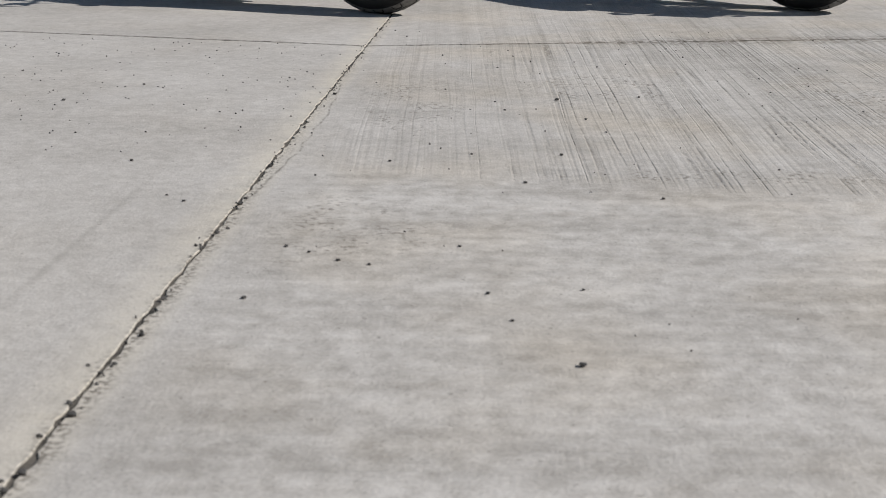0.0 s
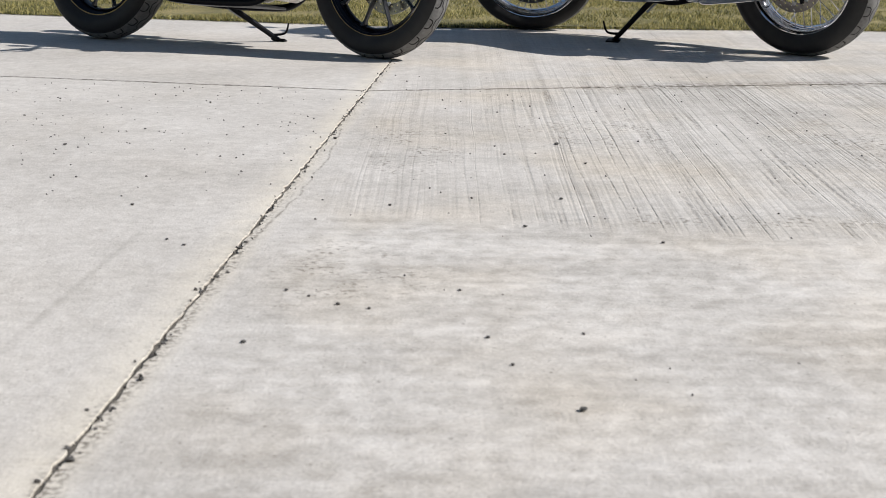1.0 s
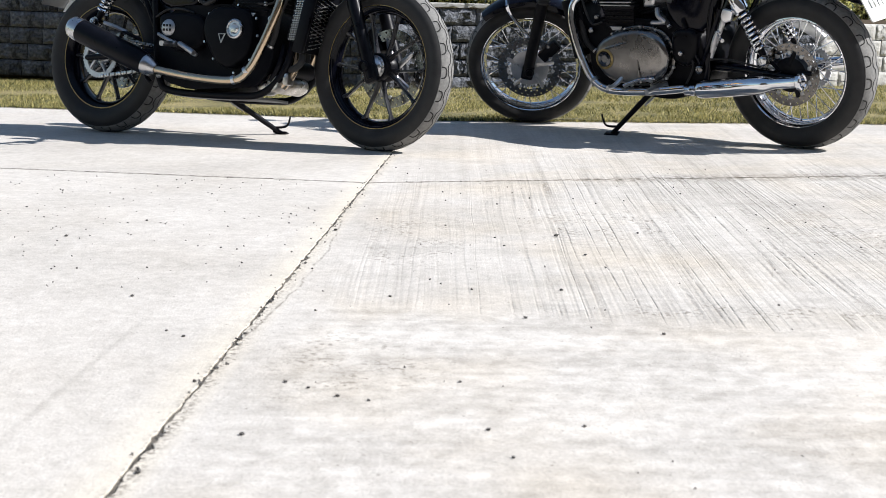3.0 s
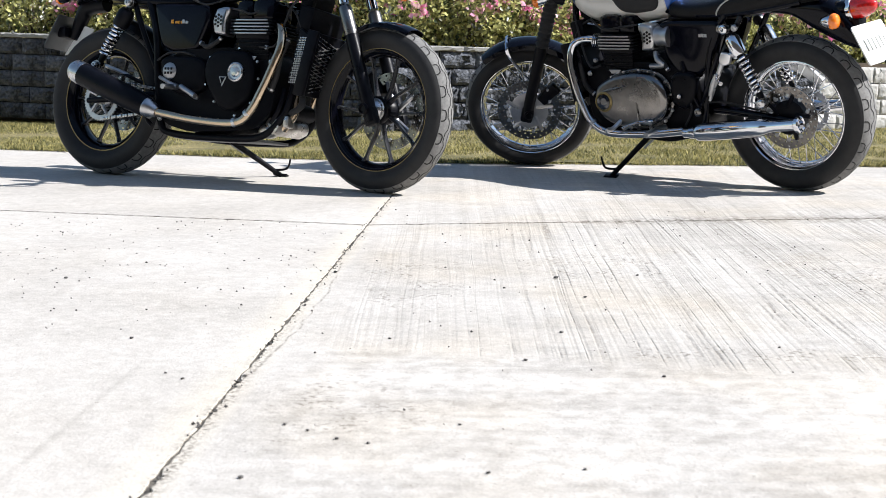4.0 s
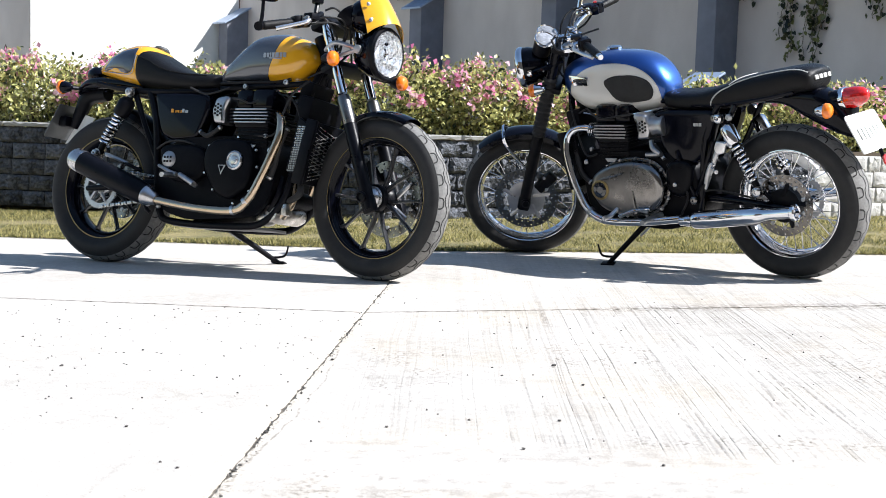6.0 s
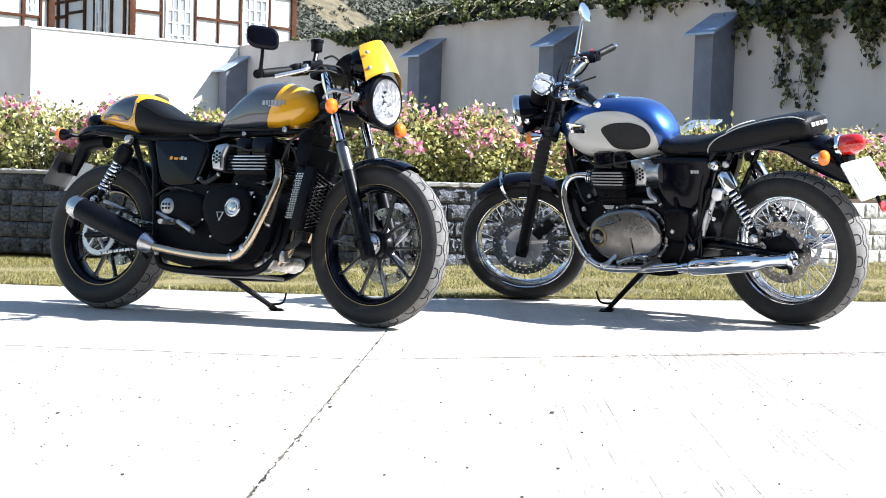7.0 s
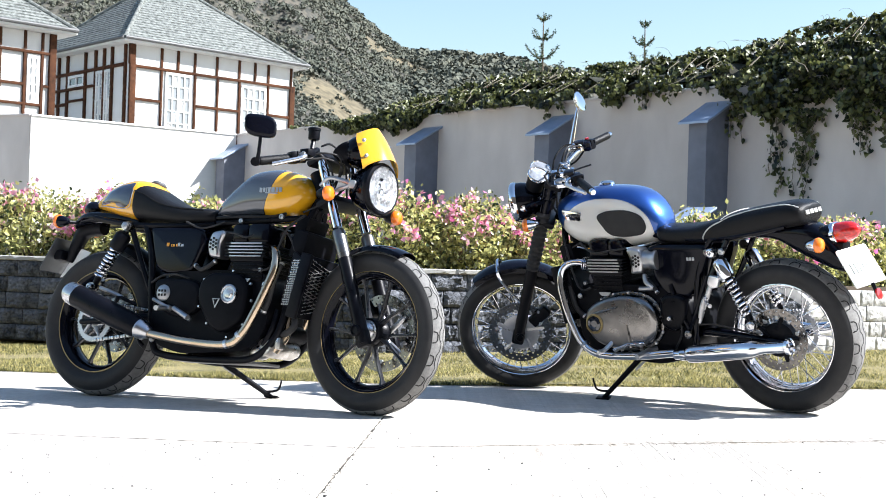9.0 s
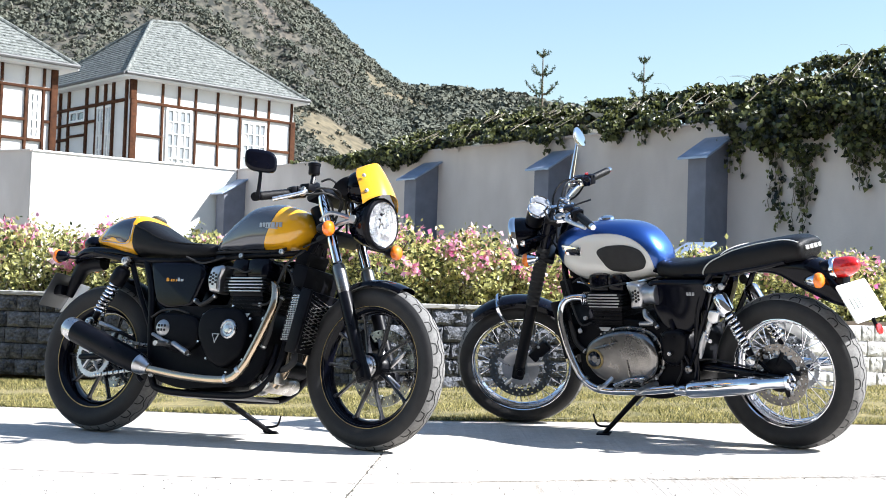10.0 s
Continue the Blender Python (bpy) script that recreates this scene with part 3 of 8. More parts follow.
def slab(name, corners, jagged):
    """A slab from its corners; jagged: which sides are crumbled."""
    pts = []
    for i, c in enumerate(corners):
        d = corners[(i + 1) % len(corners)]
        if i in jagged:
            pts += edge_line((*c, 0), (*d, 0), 0.016, jagged[i], i + len(name))
        else:
            pts.append(Vector((*c, 0)))
    g = Geo()
    n = len(pts)
    low = [(p.x, p.y, -0.07) for p in pts]
    mid = [(p.x, p.y, -0.0008) for p in pts]
    cx = sum(p.x for p in pts) / n
    cy = sum(p.y for p in pts) / n
    top = []
    for p in pts:
        d = Vector((cx - p.x, cy - p.y, 0)).normalized() * 0.001
        top.append((p.x + d.x, p.y + d.y, 0))
    verts = low + mid + top
    faces = []
    for k in (0, 1):
        for j in range(n):
            faces.append((k * n + j, k * n + (j + 1) % n, (k + 1) * n + (j + 1) % n, (k + 1) * n + j))
    faces.append(tuple(2 * n + j for j in range(n)))
    g.add(verts, faces)
    return part(name, g, M["slab"], pavement, smooth=False)


W = 0.0034
yj = 4.19
jx = joint_x
near_l = [(-14, -4), (jx(-4) - W, -4), (jx(yj) - W, yj - W), (-14, cross_y(-14) - W)]
slab("slab", near_l, {1: 0.003, 2: 0.003})
near_r = [(jx(-4) + W, -4), (14, -4), (14, cross_y(14) - W), (jx(yj) + W, yj - W)]
slab("slab", near_r, {2: 0.004, 3: 0.0045})
far_l = [(-14, cross_y(-14) + W), (jx(yj) - W, yj + W), (jx(6.4) - W, 6.44), (-14, lawn_y(-14) + 0.05)]
slab("slab", far_l, {0: 0.004, 1: 0.004})
far_r = [(jx(yj) + W, yj + W), (14, cross_y(14) + W), (14, lawn_y(14) + 0.05), (jx(6.4) + W, 6.44)]
slab("slab", [(-14, -24), (14, -24), (14, -4 - W), (-14, -4 - W)], {})
slab("slab", far_r, {0: 0.004, 3: 0.003})
g = Geo()
g.add([(-13.9, -4, -0.003), (13.9, -4, -0.003), (13.9, lawn_y(13.9), -0.003), (-13.9, lawn_y(-13.9), -0.003)], [(0, 1, 2, 3)])
part("joint_bed", g, M["joint_dirt"], pavement, "dark dirt in the joints")


# lawn strip
def wall_y(x):
    if x < -0.35:
        return 8.46 - 0.20 * (x + 0.35)
    if x < 0.7:
        return 8.46 + 0.32 * (x + 0.35)
    return 8.796 + 0.14 * (x - 0.7) if x < 2.5 else 9.048 + 0.34 * (x - 2.5)


def wall_slope(x):
    return math.degrees(math.atan(-0.20 if x < -0.35 else 0.32 if x < 0.7 else 0.14 if x < 2.5 else 0.34))


lawn = thing("lawn", "dry yellow-green mown lawn strip beside the drive", "lawn", kind="structure")
g = Geo()
xs = [-9 + 0.25 * i for i in range(73)]
rows = []
for k in range(7):
    rows.append([(x, lawn_y(x) + 0.01 + (wall_y(x) + 0.25 - lawn_y(x)) * k / 6, 0.010 + 0.007 * noise.noise((x, k * 0.4, 0))) for x in xs])
n = len(xs)
g.add([p for r in rows for p in r], [(k * n + i, k * n + i + 1, (k + 1) * n + i + 1, (k + 1) * n + i) for k in range(6) for i in range(n - 1)])
part("turf", g, M["turf"], lawn)
rs = np.random.default_rng(5)
nb = 105000
bx = rs.uniform(-3.4, 3.5, nb)
bt = rs.uniform(0, 1, nb) ** 1.3
front_edge = np.array([lawn_y(x) for x in bx])
by = front_edge - 0.015 + 0.012 * rs.normal(0, 1, nb) * (bt < 0.04) + bt * (np.array([wall_y(x) for x in bx]) - front_edge)
clump = np.array([noise.noise((x * 2.5, y * 2.5, 0)) for x, y in zip(bx, by)])
bh = np.where(clump + rs.normal(0, 0.12, nb) > -0.22, 0.018 + 0.015 * clump, 0.008) * rs.uniform(0.6, 1.5, nb)
ang = rs.uniform(0, 2 * np.pi, nb)
ln_ = rs.normal(0, 0.6, (nb, 2)) * bh[:, None]
wv = np.stack([np.cos(ang), np.sin(ang)], 1) * 0.0032
base = np.stack([bx, by, np.full(nb, 0.004)], 1)
v = np.zeros((nb, 3, 3))
v[:, 0, :] = base
v[:, 1, :] = base
v[:, 0, :2] -= wv
v[:, 1, :2] += wv
v[:, 2, :] = base
v[:, 2, :2] += ln_
v[:, 2, 2] += bh
blades = part("grass_blades", raw_mesh("grass_blades", v.reshape(-1, 3), np.arange(nb * 3).reshape(-1, 3), M["grass_blade"]), None, lawn)
blades["kind"] = "stuff"

# planter wall of split-faced blocks, in straight stretches; the last is smoother, with no cap, and coloured paler for
# full sun
planter = thing("planter_wall", "low grey retaining wall of rough split-faced concrete blocks", "wall", BG, kind="structure")
COURSES, BH = 5, 0.113


def block_mesh(length, height, depth, seed, rough=0.024):
    r = random.Random(seed)
    g = Geo()
    nx, nz = 10, 5
    front = []
    for k in range(nz + 1):
        for i in range(nx + 1):
            rim = i in (0, nx) or k in (0, nz)
            front.append((-length / 2 + length * i / nx + (0 if i in (0, nx) else r.uniform(-0.01, 0.01)), -depth / 2 + (0.006 if rim else -r.uniform(0, rough)),
                          height * k / nz + (0 if k in (0, nz) else r.uniform(-0.008, 0.008))))
    m = nx + 1
    faces = [(k * m + i, k * m + i + 1, (k + 1) * m + i + 1, (k + 1) * m + i) for k in range(nz) for i in range(nx)]
    k0 = len(front)
    back = [(-length / 2, depth / 2, 0), (length / 2, depth / 2, 0), (length / 2, depth / 2, height), (-length / 2, depth / 2, height)]
    tl, tr = nz * m, nz * m + nx
    faces += [tuple([*range(tl, tr + 1), k0 + 2, k0 + 3]), tuple([*reversed(range(0, m)), k0, k0 + 1]),
              tuple([0, *[q * m for q in range(1, nz + 1)], k0 + 3, k0]), tuple([tr, *[q * m + nx for q in range(nz - 1, -1, -1)], k0 + 1, k0 + 2]), (k0 + 1, k0, k0 + 3, k0 + 2)]
    g.add(front + back, faces)
    return g


LENGTHS = (0.11, 0.17, 0.25)
variants = {(L, s): block_mesh(L, BH - 0.006, 0.22, s * 7 + int(L * 100)).mesh("block", M["block"], 25) for L in LENGTHS for s in range(3)}
pale = {L: block_mesh(L, BH - 0.004, 0.22, int(L * 170), 0.007).mesh("block", M["sunlit_block"], 25) for L in LENGTHS}
caps = {L: block_mesh(L, 0.03, 0.25, int(L * 300), 0.004).mesh("cap_block", M["block_cap"], 25) for L in (0.4,)}
BLOCKS = []
for c in range(COURSES):
    x = -4.4 + 0.09 * (c % 3)
    while x < 4.3:
        L = rng.choice(LENGTHS)
        xc = x + L / 2
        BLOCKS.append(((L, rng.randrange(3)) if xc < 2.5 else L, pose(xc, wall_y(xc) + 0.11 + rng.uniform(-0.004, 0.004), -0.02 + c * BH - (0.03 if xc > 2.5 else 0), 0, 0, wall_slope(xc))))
        x += (L + 0.005) * math.cos(radians(wall_slope(xc)))
g = Geo()
wx = [-4.5 + 0.3 * i for i in range(31)]
g.add([(x, wall_y(x) + 0.2, z) for z in (-0.05, 0.54) for x in wx] + [(x, wall_y(x) + 2.3, 0.54) for x in wx],
      [(i, i + 1, 32 + i, 31 + i) for i in range(30)] + [(31 + i, 32 + i, 63 + i, 62 + i) for i in range(30)])
part("planter_soil", g, M["soil"], planter, "dry soil behind the blocks")

# hidden ground, added to throw sunlight up onto the boundary wall
upper = Geo()
upper.plate([(-14, 9.9, 0.5), (14, 9.9, 0.5), (14, 26, 0.5), (-14, 26, 0.5)], (0, 0, -0.3))
upper = part("bounce_yard", upper, M["yard"], None, m=BG, smooth=False)
tagged(upper, "unseen pale ground added between the shrubs and the boundary wall to bounce light", "yard", kind="structure")

# a plain wall added out of view behind the camera, to block sky light and close the place
back = Geo()
back.plate([(-13, -4.4, -0.05), (13, -4.4, -0.05), (13, -4.2, -0.05), (-13, -4.2, -0.05)], (0, 0, 7.5))
back = part("wall_unseen", back, M["back_wall"], None, smooth=False)
tagged(back, "plain brown rendered wall added out of view behind the drive, blocking sky light", "wall", kind="structure")

# boundary walls behind: one in shade running away, one in sun, meeting in a corner
CORNER = Vector((-4.0, 24.1, 0))
WDIR = Vector((0.671, -0.7415, 0))
WN = Vector((-0.7415, -0.671, 0))
UDIR = Vector((0.733, 0.680, 0))
UN = Vector((0.680, -0.733, 0))


def straight_wall(name, label, a, b, height, thick, out, material, cope=0.03):
    w = thing(name, label, "wall", BG, kind="structure")
    g = Geo()
    back = -out * thick
    lo = [a, b, b + back, a + back]
    g.plate([(p.x, p.y, -0.4) for p in lo], (0, 0, height + 0.4))
    part("wall_body", g, material, w, smooth=False)
    g = Geo()
    o = out * 0.025
    lo = [a + o, b + o, b + back - o, a + back - o]
    g.plate([(p.x, p.y, height) for p in lo], (0, 0, cope), 0.008)
    part("coping", g, material, w, smooth=False)
    return w


straight_wall("wall_boundary", "plain grey rendered boundary wall in shade under hanging vines", CORNER, CORNER + WDIR * 24, 2.94, 0.22, WN, M["concrete_wall"])
lend = Vector((-7.15, 21.7, 0))
straight_wall("wall_terrace", "rendered terrace wall, coloured paler for the full sun on it", lend, CORNER - UDIR * 0.02, 2.94, 0.22, UN, M["sunlit_wall"])
rd = Vector((-0.926, 0.377, 0))
straight_wall("wall_return", "grey rendered return of the terrace wall in shade", lend + rd * 9, lend + rd * 0.02, 2.94, 0.22, Vector((-0.377, -0.926, 0)), M["concrete_wall"])
terrace = Geo()
terrace.plate([(-7.3, 22.2, 2.6), (-4.1, 24.6, 2.6), (4, 31, 2.6), (4, 60, 2.6), (-30, 60, 2.6), (-30, 31, 2.6)], (0, 0, -3))
terrace = part("terrace_ground", terrace, M["yard"], None, m=BG, smooth=False)
tagged(terrace, "raised earth terrace behind the pale wall", "terrace", kind="structure")


def pilaster(s, top, width=0.27, deep=0.46, z0=-0.3, slope=0.55, label="dark grey pier with a sloping sheet-metal cap on the wall"):
    """A pier standing out from the boundary wall, with a sloping metal cap that overhangs."""
    t = thing("wall_pier", label, "pier", BG @ Matrix(((WDIR.x, -WN.x, 0, CORNER.x + WDIR.x * s), (WDIR.y, -WN.y, 0, CORNER.y + WDIR.y * s), (0, 0, 1, 0), (0, 0, 0, 1))), "wall piers")
    # local: x along the wall, -y out of the wall
    g = Geo()
    lowz = top - slope * deep
    g.add([(-width / 2, 0, z0), (width / 2, 0, z0), (width / 2, -deep, z0), (-width / 2, -deep, z0),
           (-width / 2, 0, top), (width / 2, 0, top), (width / 2, -deep, lowz), (-width / 2, -deep, lowz)],
          [(0, 1, 2, 3), (7, 6, 5, 4), (0, 4, 5, 1), (1, 5, 6, 2), (2, 6, 7, 3), (3, 7, 4, 0)])
    part("shaft", g, M["pilaster"], t, smooth=False)
    g = Geo()
    o, ex = 0.10, 0.09
    g.plate([(-width / 2 - ex, 0, top + 0.01), (width / 2 + ex, 0, top + 0.01), (width / 2 + ex, -deep - o, lowz - slope * o + 0.01), (-width / 2 - ex, -deep - o, lowz - slope * o + 0.01)], (0, 0, 0.03), 0.006)
    part("cap", g, M["cap_metal"], t, "blue-grey sheet-metal cap", smooth=False)
    return t


for s in (0.16, 5.62, 8.42, 11.06):
    pilaster(s, 2.73)

# a low pier of the same kind between shrubs and wall
lowp = thing("low_pier", "low grey pier with a sloping sheet-metal cap behind the shrubs", "pier", BG @ pose(2.50, 13.0, 0))
foot = [WDIR * (0.12 * i) + WN * (0.13 * k) for i, k in ((-1, -1), (1, -1), (1, 1), (-1, 1))]
part("shaft", Geo().plate([(p.x, p.y, -0.15) for p in foot], (0, 0, 1.24)), M["pilaster"], lowp, smooth=False)
lid = [WDIR * (0.19 * i) + WN * (0.22 * k) + Vector((0, 0, 1.17 - 0.095 * k)) for i, k in ((-1, -1), (1, -1), (1, 1), (-1, 1))]
part("cap", Geo().plate(lid, (0, 0, 0.022), 0.005), M["cap_metal"], lowp, "blue-grey sheet-metal cap", smooth=False)


# ---- house with timber framing ----
def house_base(name, label, origin, category="house"):
    m = BG @ Matrix(((UDIR.x, -UDIR.y, 0, origin[0]), (UDIR.y, UDIR.x, 0, origin[1]), (0, 0, 1, 0), (0, 0, 0, 1)))
    return thing(name, label, category, m)


def beam(house, face, s0, s1, z0, z1, material, proud=0.04, name="timber"):
    """A timber on face 'r' (y = 0) or 'l' (x = 0) from s0 to s1 and z0 to z1."""
    g = Geo()
    c, w, h = (s0 + s1) / 2, abs(s1 - s0), z1 - z0
    if face == "r":
        g.box((c, -proud / 2, (z0 + z1) / 2), (w, proud + 0.04, h), bevel=0.006)
    else:
        g.box((-proud / 2, c, (z0 + z1) / 2), (proud + 0.04, w, h), bevel=0.006)
    return part(name, g, material, house)


def house_window(house, face, s0, s1, z0, z1, nx, nz, bare=False):
    f = Geo()

    def b(c, z, w, h, d=0.07):
        f.box((c, -0.02, z), (w, d, h), bevel=0.004) if face == "r" else f.box((-0.02, c, z), (d, w, h), bevel=0.004)
    b((s0 + s1) / 2, z1, s1 - s0 + 0.06, 0.07)
    b((s0 + s1) / 2, z0, s1 - s0 + 0.06, 0.07)
    for i in range(nx + 1):
        b(s0 + (s1 - s0) * i / nx, (z0 + z1) / 2, 0.07 if i in (0, nx, nx / 2) else 0.03, z1 - z0, 0.06)
    for k in range(1, nz):
        b((s0 + s1) / 2, z0 + (z1 - z0) * k / nz, s1 - s0, 0.03, 0.055)
    win = part("window", f, M["window_white"], house, "white glazed window with small panes")
    for i in range(nx):
        for k in range(nz):
            p = Geo()
            c, z = s0 + (s1 - s0) * (i + 0.5) / nx, z0 + (z1 - z0) * (k + 0.5) / nz
            w, h = (s1 - s0) / nx - 0.02, (z1 - z0) / nz - 0.02
            if face == "r":
                p.box((c, -0.012, z), (w, 0.008, h))
            else:
                p.box((-0.012, c, z), (0.008, w, h))
            part("pane", p, M["glass_dark"] if bare else M["pane"] if (i * 7 + k * 5 + nx) % 3 else M["curtain"], win, smooth=False)
    return win


def hip_roof(house, x0, x1, y0, y1, eave, ridge_a, ridge_b, over=0.5):
    """A hipped roof in courses of shingles over the rectangle, with fascia and soffit."""
    ex0, ex1, ey0, ey1 = x0 - over, x1 + over, y0 - over, y1 + over
    a, b = Vector(ridge_a), Vector(ridge_b)
    P = [Vector((ex0, ey0, eave)), Vector((ex1, ey0, eave)), Vector((ex1, ey1, eave)), Vector((ex0, ey1, eave))]
    roof = Geo()
    for lo0, lo1, hi0, hi1 in ((P[0], P[1], a, b), (P[1], P[2], b, b), (P[2], P[3], b, a), (P[3], P[0], a, a)):
        n = 24
        nrm = (lo1 - lo0).cross(hi0 - lo0).normalized()
        if nrm.z < 0:
            nrm = -nrm
        for k in range(n):
            t0, t1 = k / n, (k + 1) / n
            q0, q1 = lo0.lerp(hi0, t0), lo1.lerp(hi1, t0)
            r0, r1 = lo0.lerp(hi0, t1), lo1.lerp(hi1, t1)
            up = nrm * 0.013
            roof.add([q0, q1, q1 + up, q0 + up, r1, r0], [(0, 1, 2, 3), (3, 2, 4, 5)])
    rf = part("roof", roof, M["shingle"], house, "grey shingled hipped roof", smooth=False)
    rf["kind"] = "stuff"
    hips = Geo()
    for p in P:
        hips.tube([p + Vector((0, 0, 0.02)), (a if p.x < (x0 + x1) / 2 else b) + Vector((0, 0, 0.02))], 0.05, 8)
    hips.tube([a + Vector((0, 0, 0.02)), b + Vector((0, 0, 0.02))], 0.06, 8)
    part("hip_tiles", hips, M["shingle"], rf)
    f = Geo()
    f.box(((ex0 + ex1) / 2, ey0 + 0.02, eave - 0.03), (ex1 - ex0, 0.05, 0.08)).box(((ex0 + ex1) / 2, ey1 - 0.02, eave - 0.03), (ex1 - ex0, 0.05, 0.08))
    f.box((ex0 + 0.02, (ey0 + ey1) / 2, eave - 0.03), (0.05, ey1 - ey0 - 0.1, 0.08)).box((ex1 - 0.02, (ey0 + ey1) / 2, eave - 0.03), (0.05, ey1 - ey0 - 0.1, 0.08))
    f.plate([(ex0 + 0.05, ey0 + 0.05, eave - 0.08), (ex1 - 0.05, ey0 + 0.05, eave - 0.08), (ex1 - 0.05, ey1 - 0.05, eave - 0.08), (ex0 + 0.05, ey1 - 0.05, eave - 0.08)], (0, 0, 0.02))
    part("fascia", f, M["fascia"], rf, "white fascia and soffit", smooth=False)
    gt = Geo().tube([(ex0, ey0 - 0.03, eave + 0.02), (ex1, ey0 - 0.03, eave + 0.015)], 0.045, 8).tube([(ex0 - 0.03, ey0, eave + 0.02), (ex0 - 0.03, ey1, eave + 0.015)], 0.045, 8)
    part("gutter", gt, M["gutter"], rf, "dark gutter")


house = house_base("house", "white half-timbered house with brown beams and a grey hipped roof", (-8.358, 33.0))
HW, HD, HE = 5.26, 5.2, 6.14
g = Geo()
g.plate([(0, 0, 2.3), (HW, 0, 2.3), (HW, HD, 2.3), (0, HD, 2.3)], (0, 0, HE - 2.3))
part("wall", g, M["plaster"], house, "white plaster infill", smooth=False)
hip_roof(house, 0, HW, 0, HD, HE + 0.06, (1.95, 2.5, 8.32), (2.9, 2.5, 8.4), 0.32)
frieze = Geo().box((HW / 2, -0.004, 5.85), (HW - 0.1, 0.03, 0.54))
part("frieze_panel", frieze, M["plaster"], house, "plaster panels under the eaves", smooth=False)
for s in (0.94, 1.44, 1.96, 2.66, 3.39, 3.92, 4.37, 5.16):
    beam(house, "r", s - 0.035, s + 0.035, 5.6, 6.12, M["timber"])
beam(house, "r", -0.02, 0.15, 5.6, 6.12, M["timber"], 0.06)
for s in (0.95, 1.98, 2.70, 3.41, 4.38):
    beam(house, "r", s - 0.028, s + 0.028, 2.5, 5.52, M["timber"])
beam(house, "r", 0.0, 0.17, 2.5, 5.6, M["timber"], 0.06)
beam(house, "r", 5.12, 5.28, 2.5, 5.6, M["timber"], 0.06)
beam(house, "r", 0.17, 5.12, 5.52, 5.59, M["timber"], 0.05)
for s0, s1 in ((0.17, 0.92), (2.02, 3.38), (4.42, 5.12)):
    beam(house, "r", s0, s1, 4.66, 4.73, M["timber"])
house_window(house, "r", 1.10, 1.84, 3.5, 5.47, 4, 6)
house_window(house, "r", 3.50, 4.28, 3.5, 5.40, 4, 6)
for s in (0.15, 0.86, 1.30, 1.78, 2.36, 3.42, 3.95):
    beam(house, "l", s - 0.05, s + 0.05, 2.5, 6.12, M["timber"])
beam(house, "l", 0.2, 4.4, 5.56, 5.64, M["timber"], 0.05)
beam(house, "l", 1.83, 4.4, 5.13, 5.20, M["timber"], 0.05)
beam(house, "l", 2.4, 3.4, 4.80, 4.86, M["timber"], 0.05)
beam(house, "l", 3.4, 4.4, 4.72, 4.80, M["timber"], 0.05)
house_window(house, "l", 0.93, 1.24, 3.6, 5.5, 2, 5)
house_window(house, "l", 1.36, 1.72, 3.6, 5.5, 2, 5)
house_window(house, "l", 2.46, 3.32, 5.24, 5.50, 2, 1, True)

wing = house_base("house", "white half-timbered neighbouring wing with brown beams and grey roof", (-8.76, 28.0))
g = Geo()
g.plate([(-7, 0, 2.3), (0, 0, 2.3), (0, 4.4, 2.3), (-7, 4.4, 2.3)], (0, 0, 5.42 - 2.3))
part("wall", g, M["plaster"], wing, "white plaster infill", smooth=False)
hip_roof(wing, -7, 0, 0, 4.4, 5.50, (-4.6, 2.2, 7.5), (-2.1, 2.2, 7.5), 0.36)
part("frieze_panel", Geo().box((-3.5, -0.004, 5.2), (6.9, 0.03, 0.42)), M["plaster"], wing, "plaster panels under the eaves", smooth=False)
for s in (-2.6, -1.9, -1.25, -0.69, -0.29):
    beam(wing, "r", s - 0.03, s + 0.03, 5.02, 5.42, M["timber"])
    beam(wing, "r", s - 0.03, s + 0.03, 2.5, 4.94, M["timber"])
beam(wing, "r", -0.13, 0.02, 5.0, 5.42, M["timber"], 0.06)
beam(wing, "r", -0.13, 0.02, 2.5, 5.0, M["timber"], 0.06)
beam(wing, "r", -6.9, -0.13, 4.94, 5.0, M["timber"], 0.05)
for s0, s1 in ((-0.66, -0.32), (-1.22, -0.72)):
    beam(wing, "r", s0, s1, 3.79, 3.85, M["timber"])
beam(wing, "r", -1.22, -0.72, 4.22, 4.28, M["timber"])
beam(wing, "r", -0.26, -0.13, 4.22, 4.28, M["timber"])
house_window(wing, "r", -0.60, -0.38, 3.86, 4.86, 2, 5)


# ---- hill ----
def crest(az):
    """Elevation (tangent) of the skyline by bearing from the camera, degrees from straight ahead, right positive."""
    pts = [(-60, 0.10), (-40, 0.22), (-24, 0.33), (-16, 0.335), (-10.5, 0.29), (-6.4, 0.228), (-4.7, 0.201), (-3.4, 0.181), (-2.15, 0.167), (-1.0, 0.161), (0, 0.163), (1.2, 0.163), (2.2, 0.160), (3.2, 0.161), (4, 0.157), (8, 0.139), (16, 0.10), (30, 0.05), (60, 0.04)]
    for (a0, e0), (a1, e1) in zip(pts, pts[1:]):
        if a0 <= az <= a1:
            return e0 + (e1 - e0) * (az - a0) / (a1 - a0)
    return 0.04


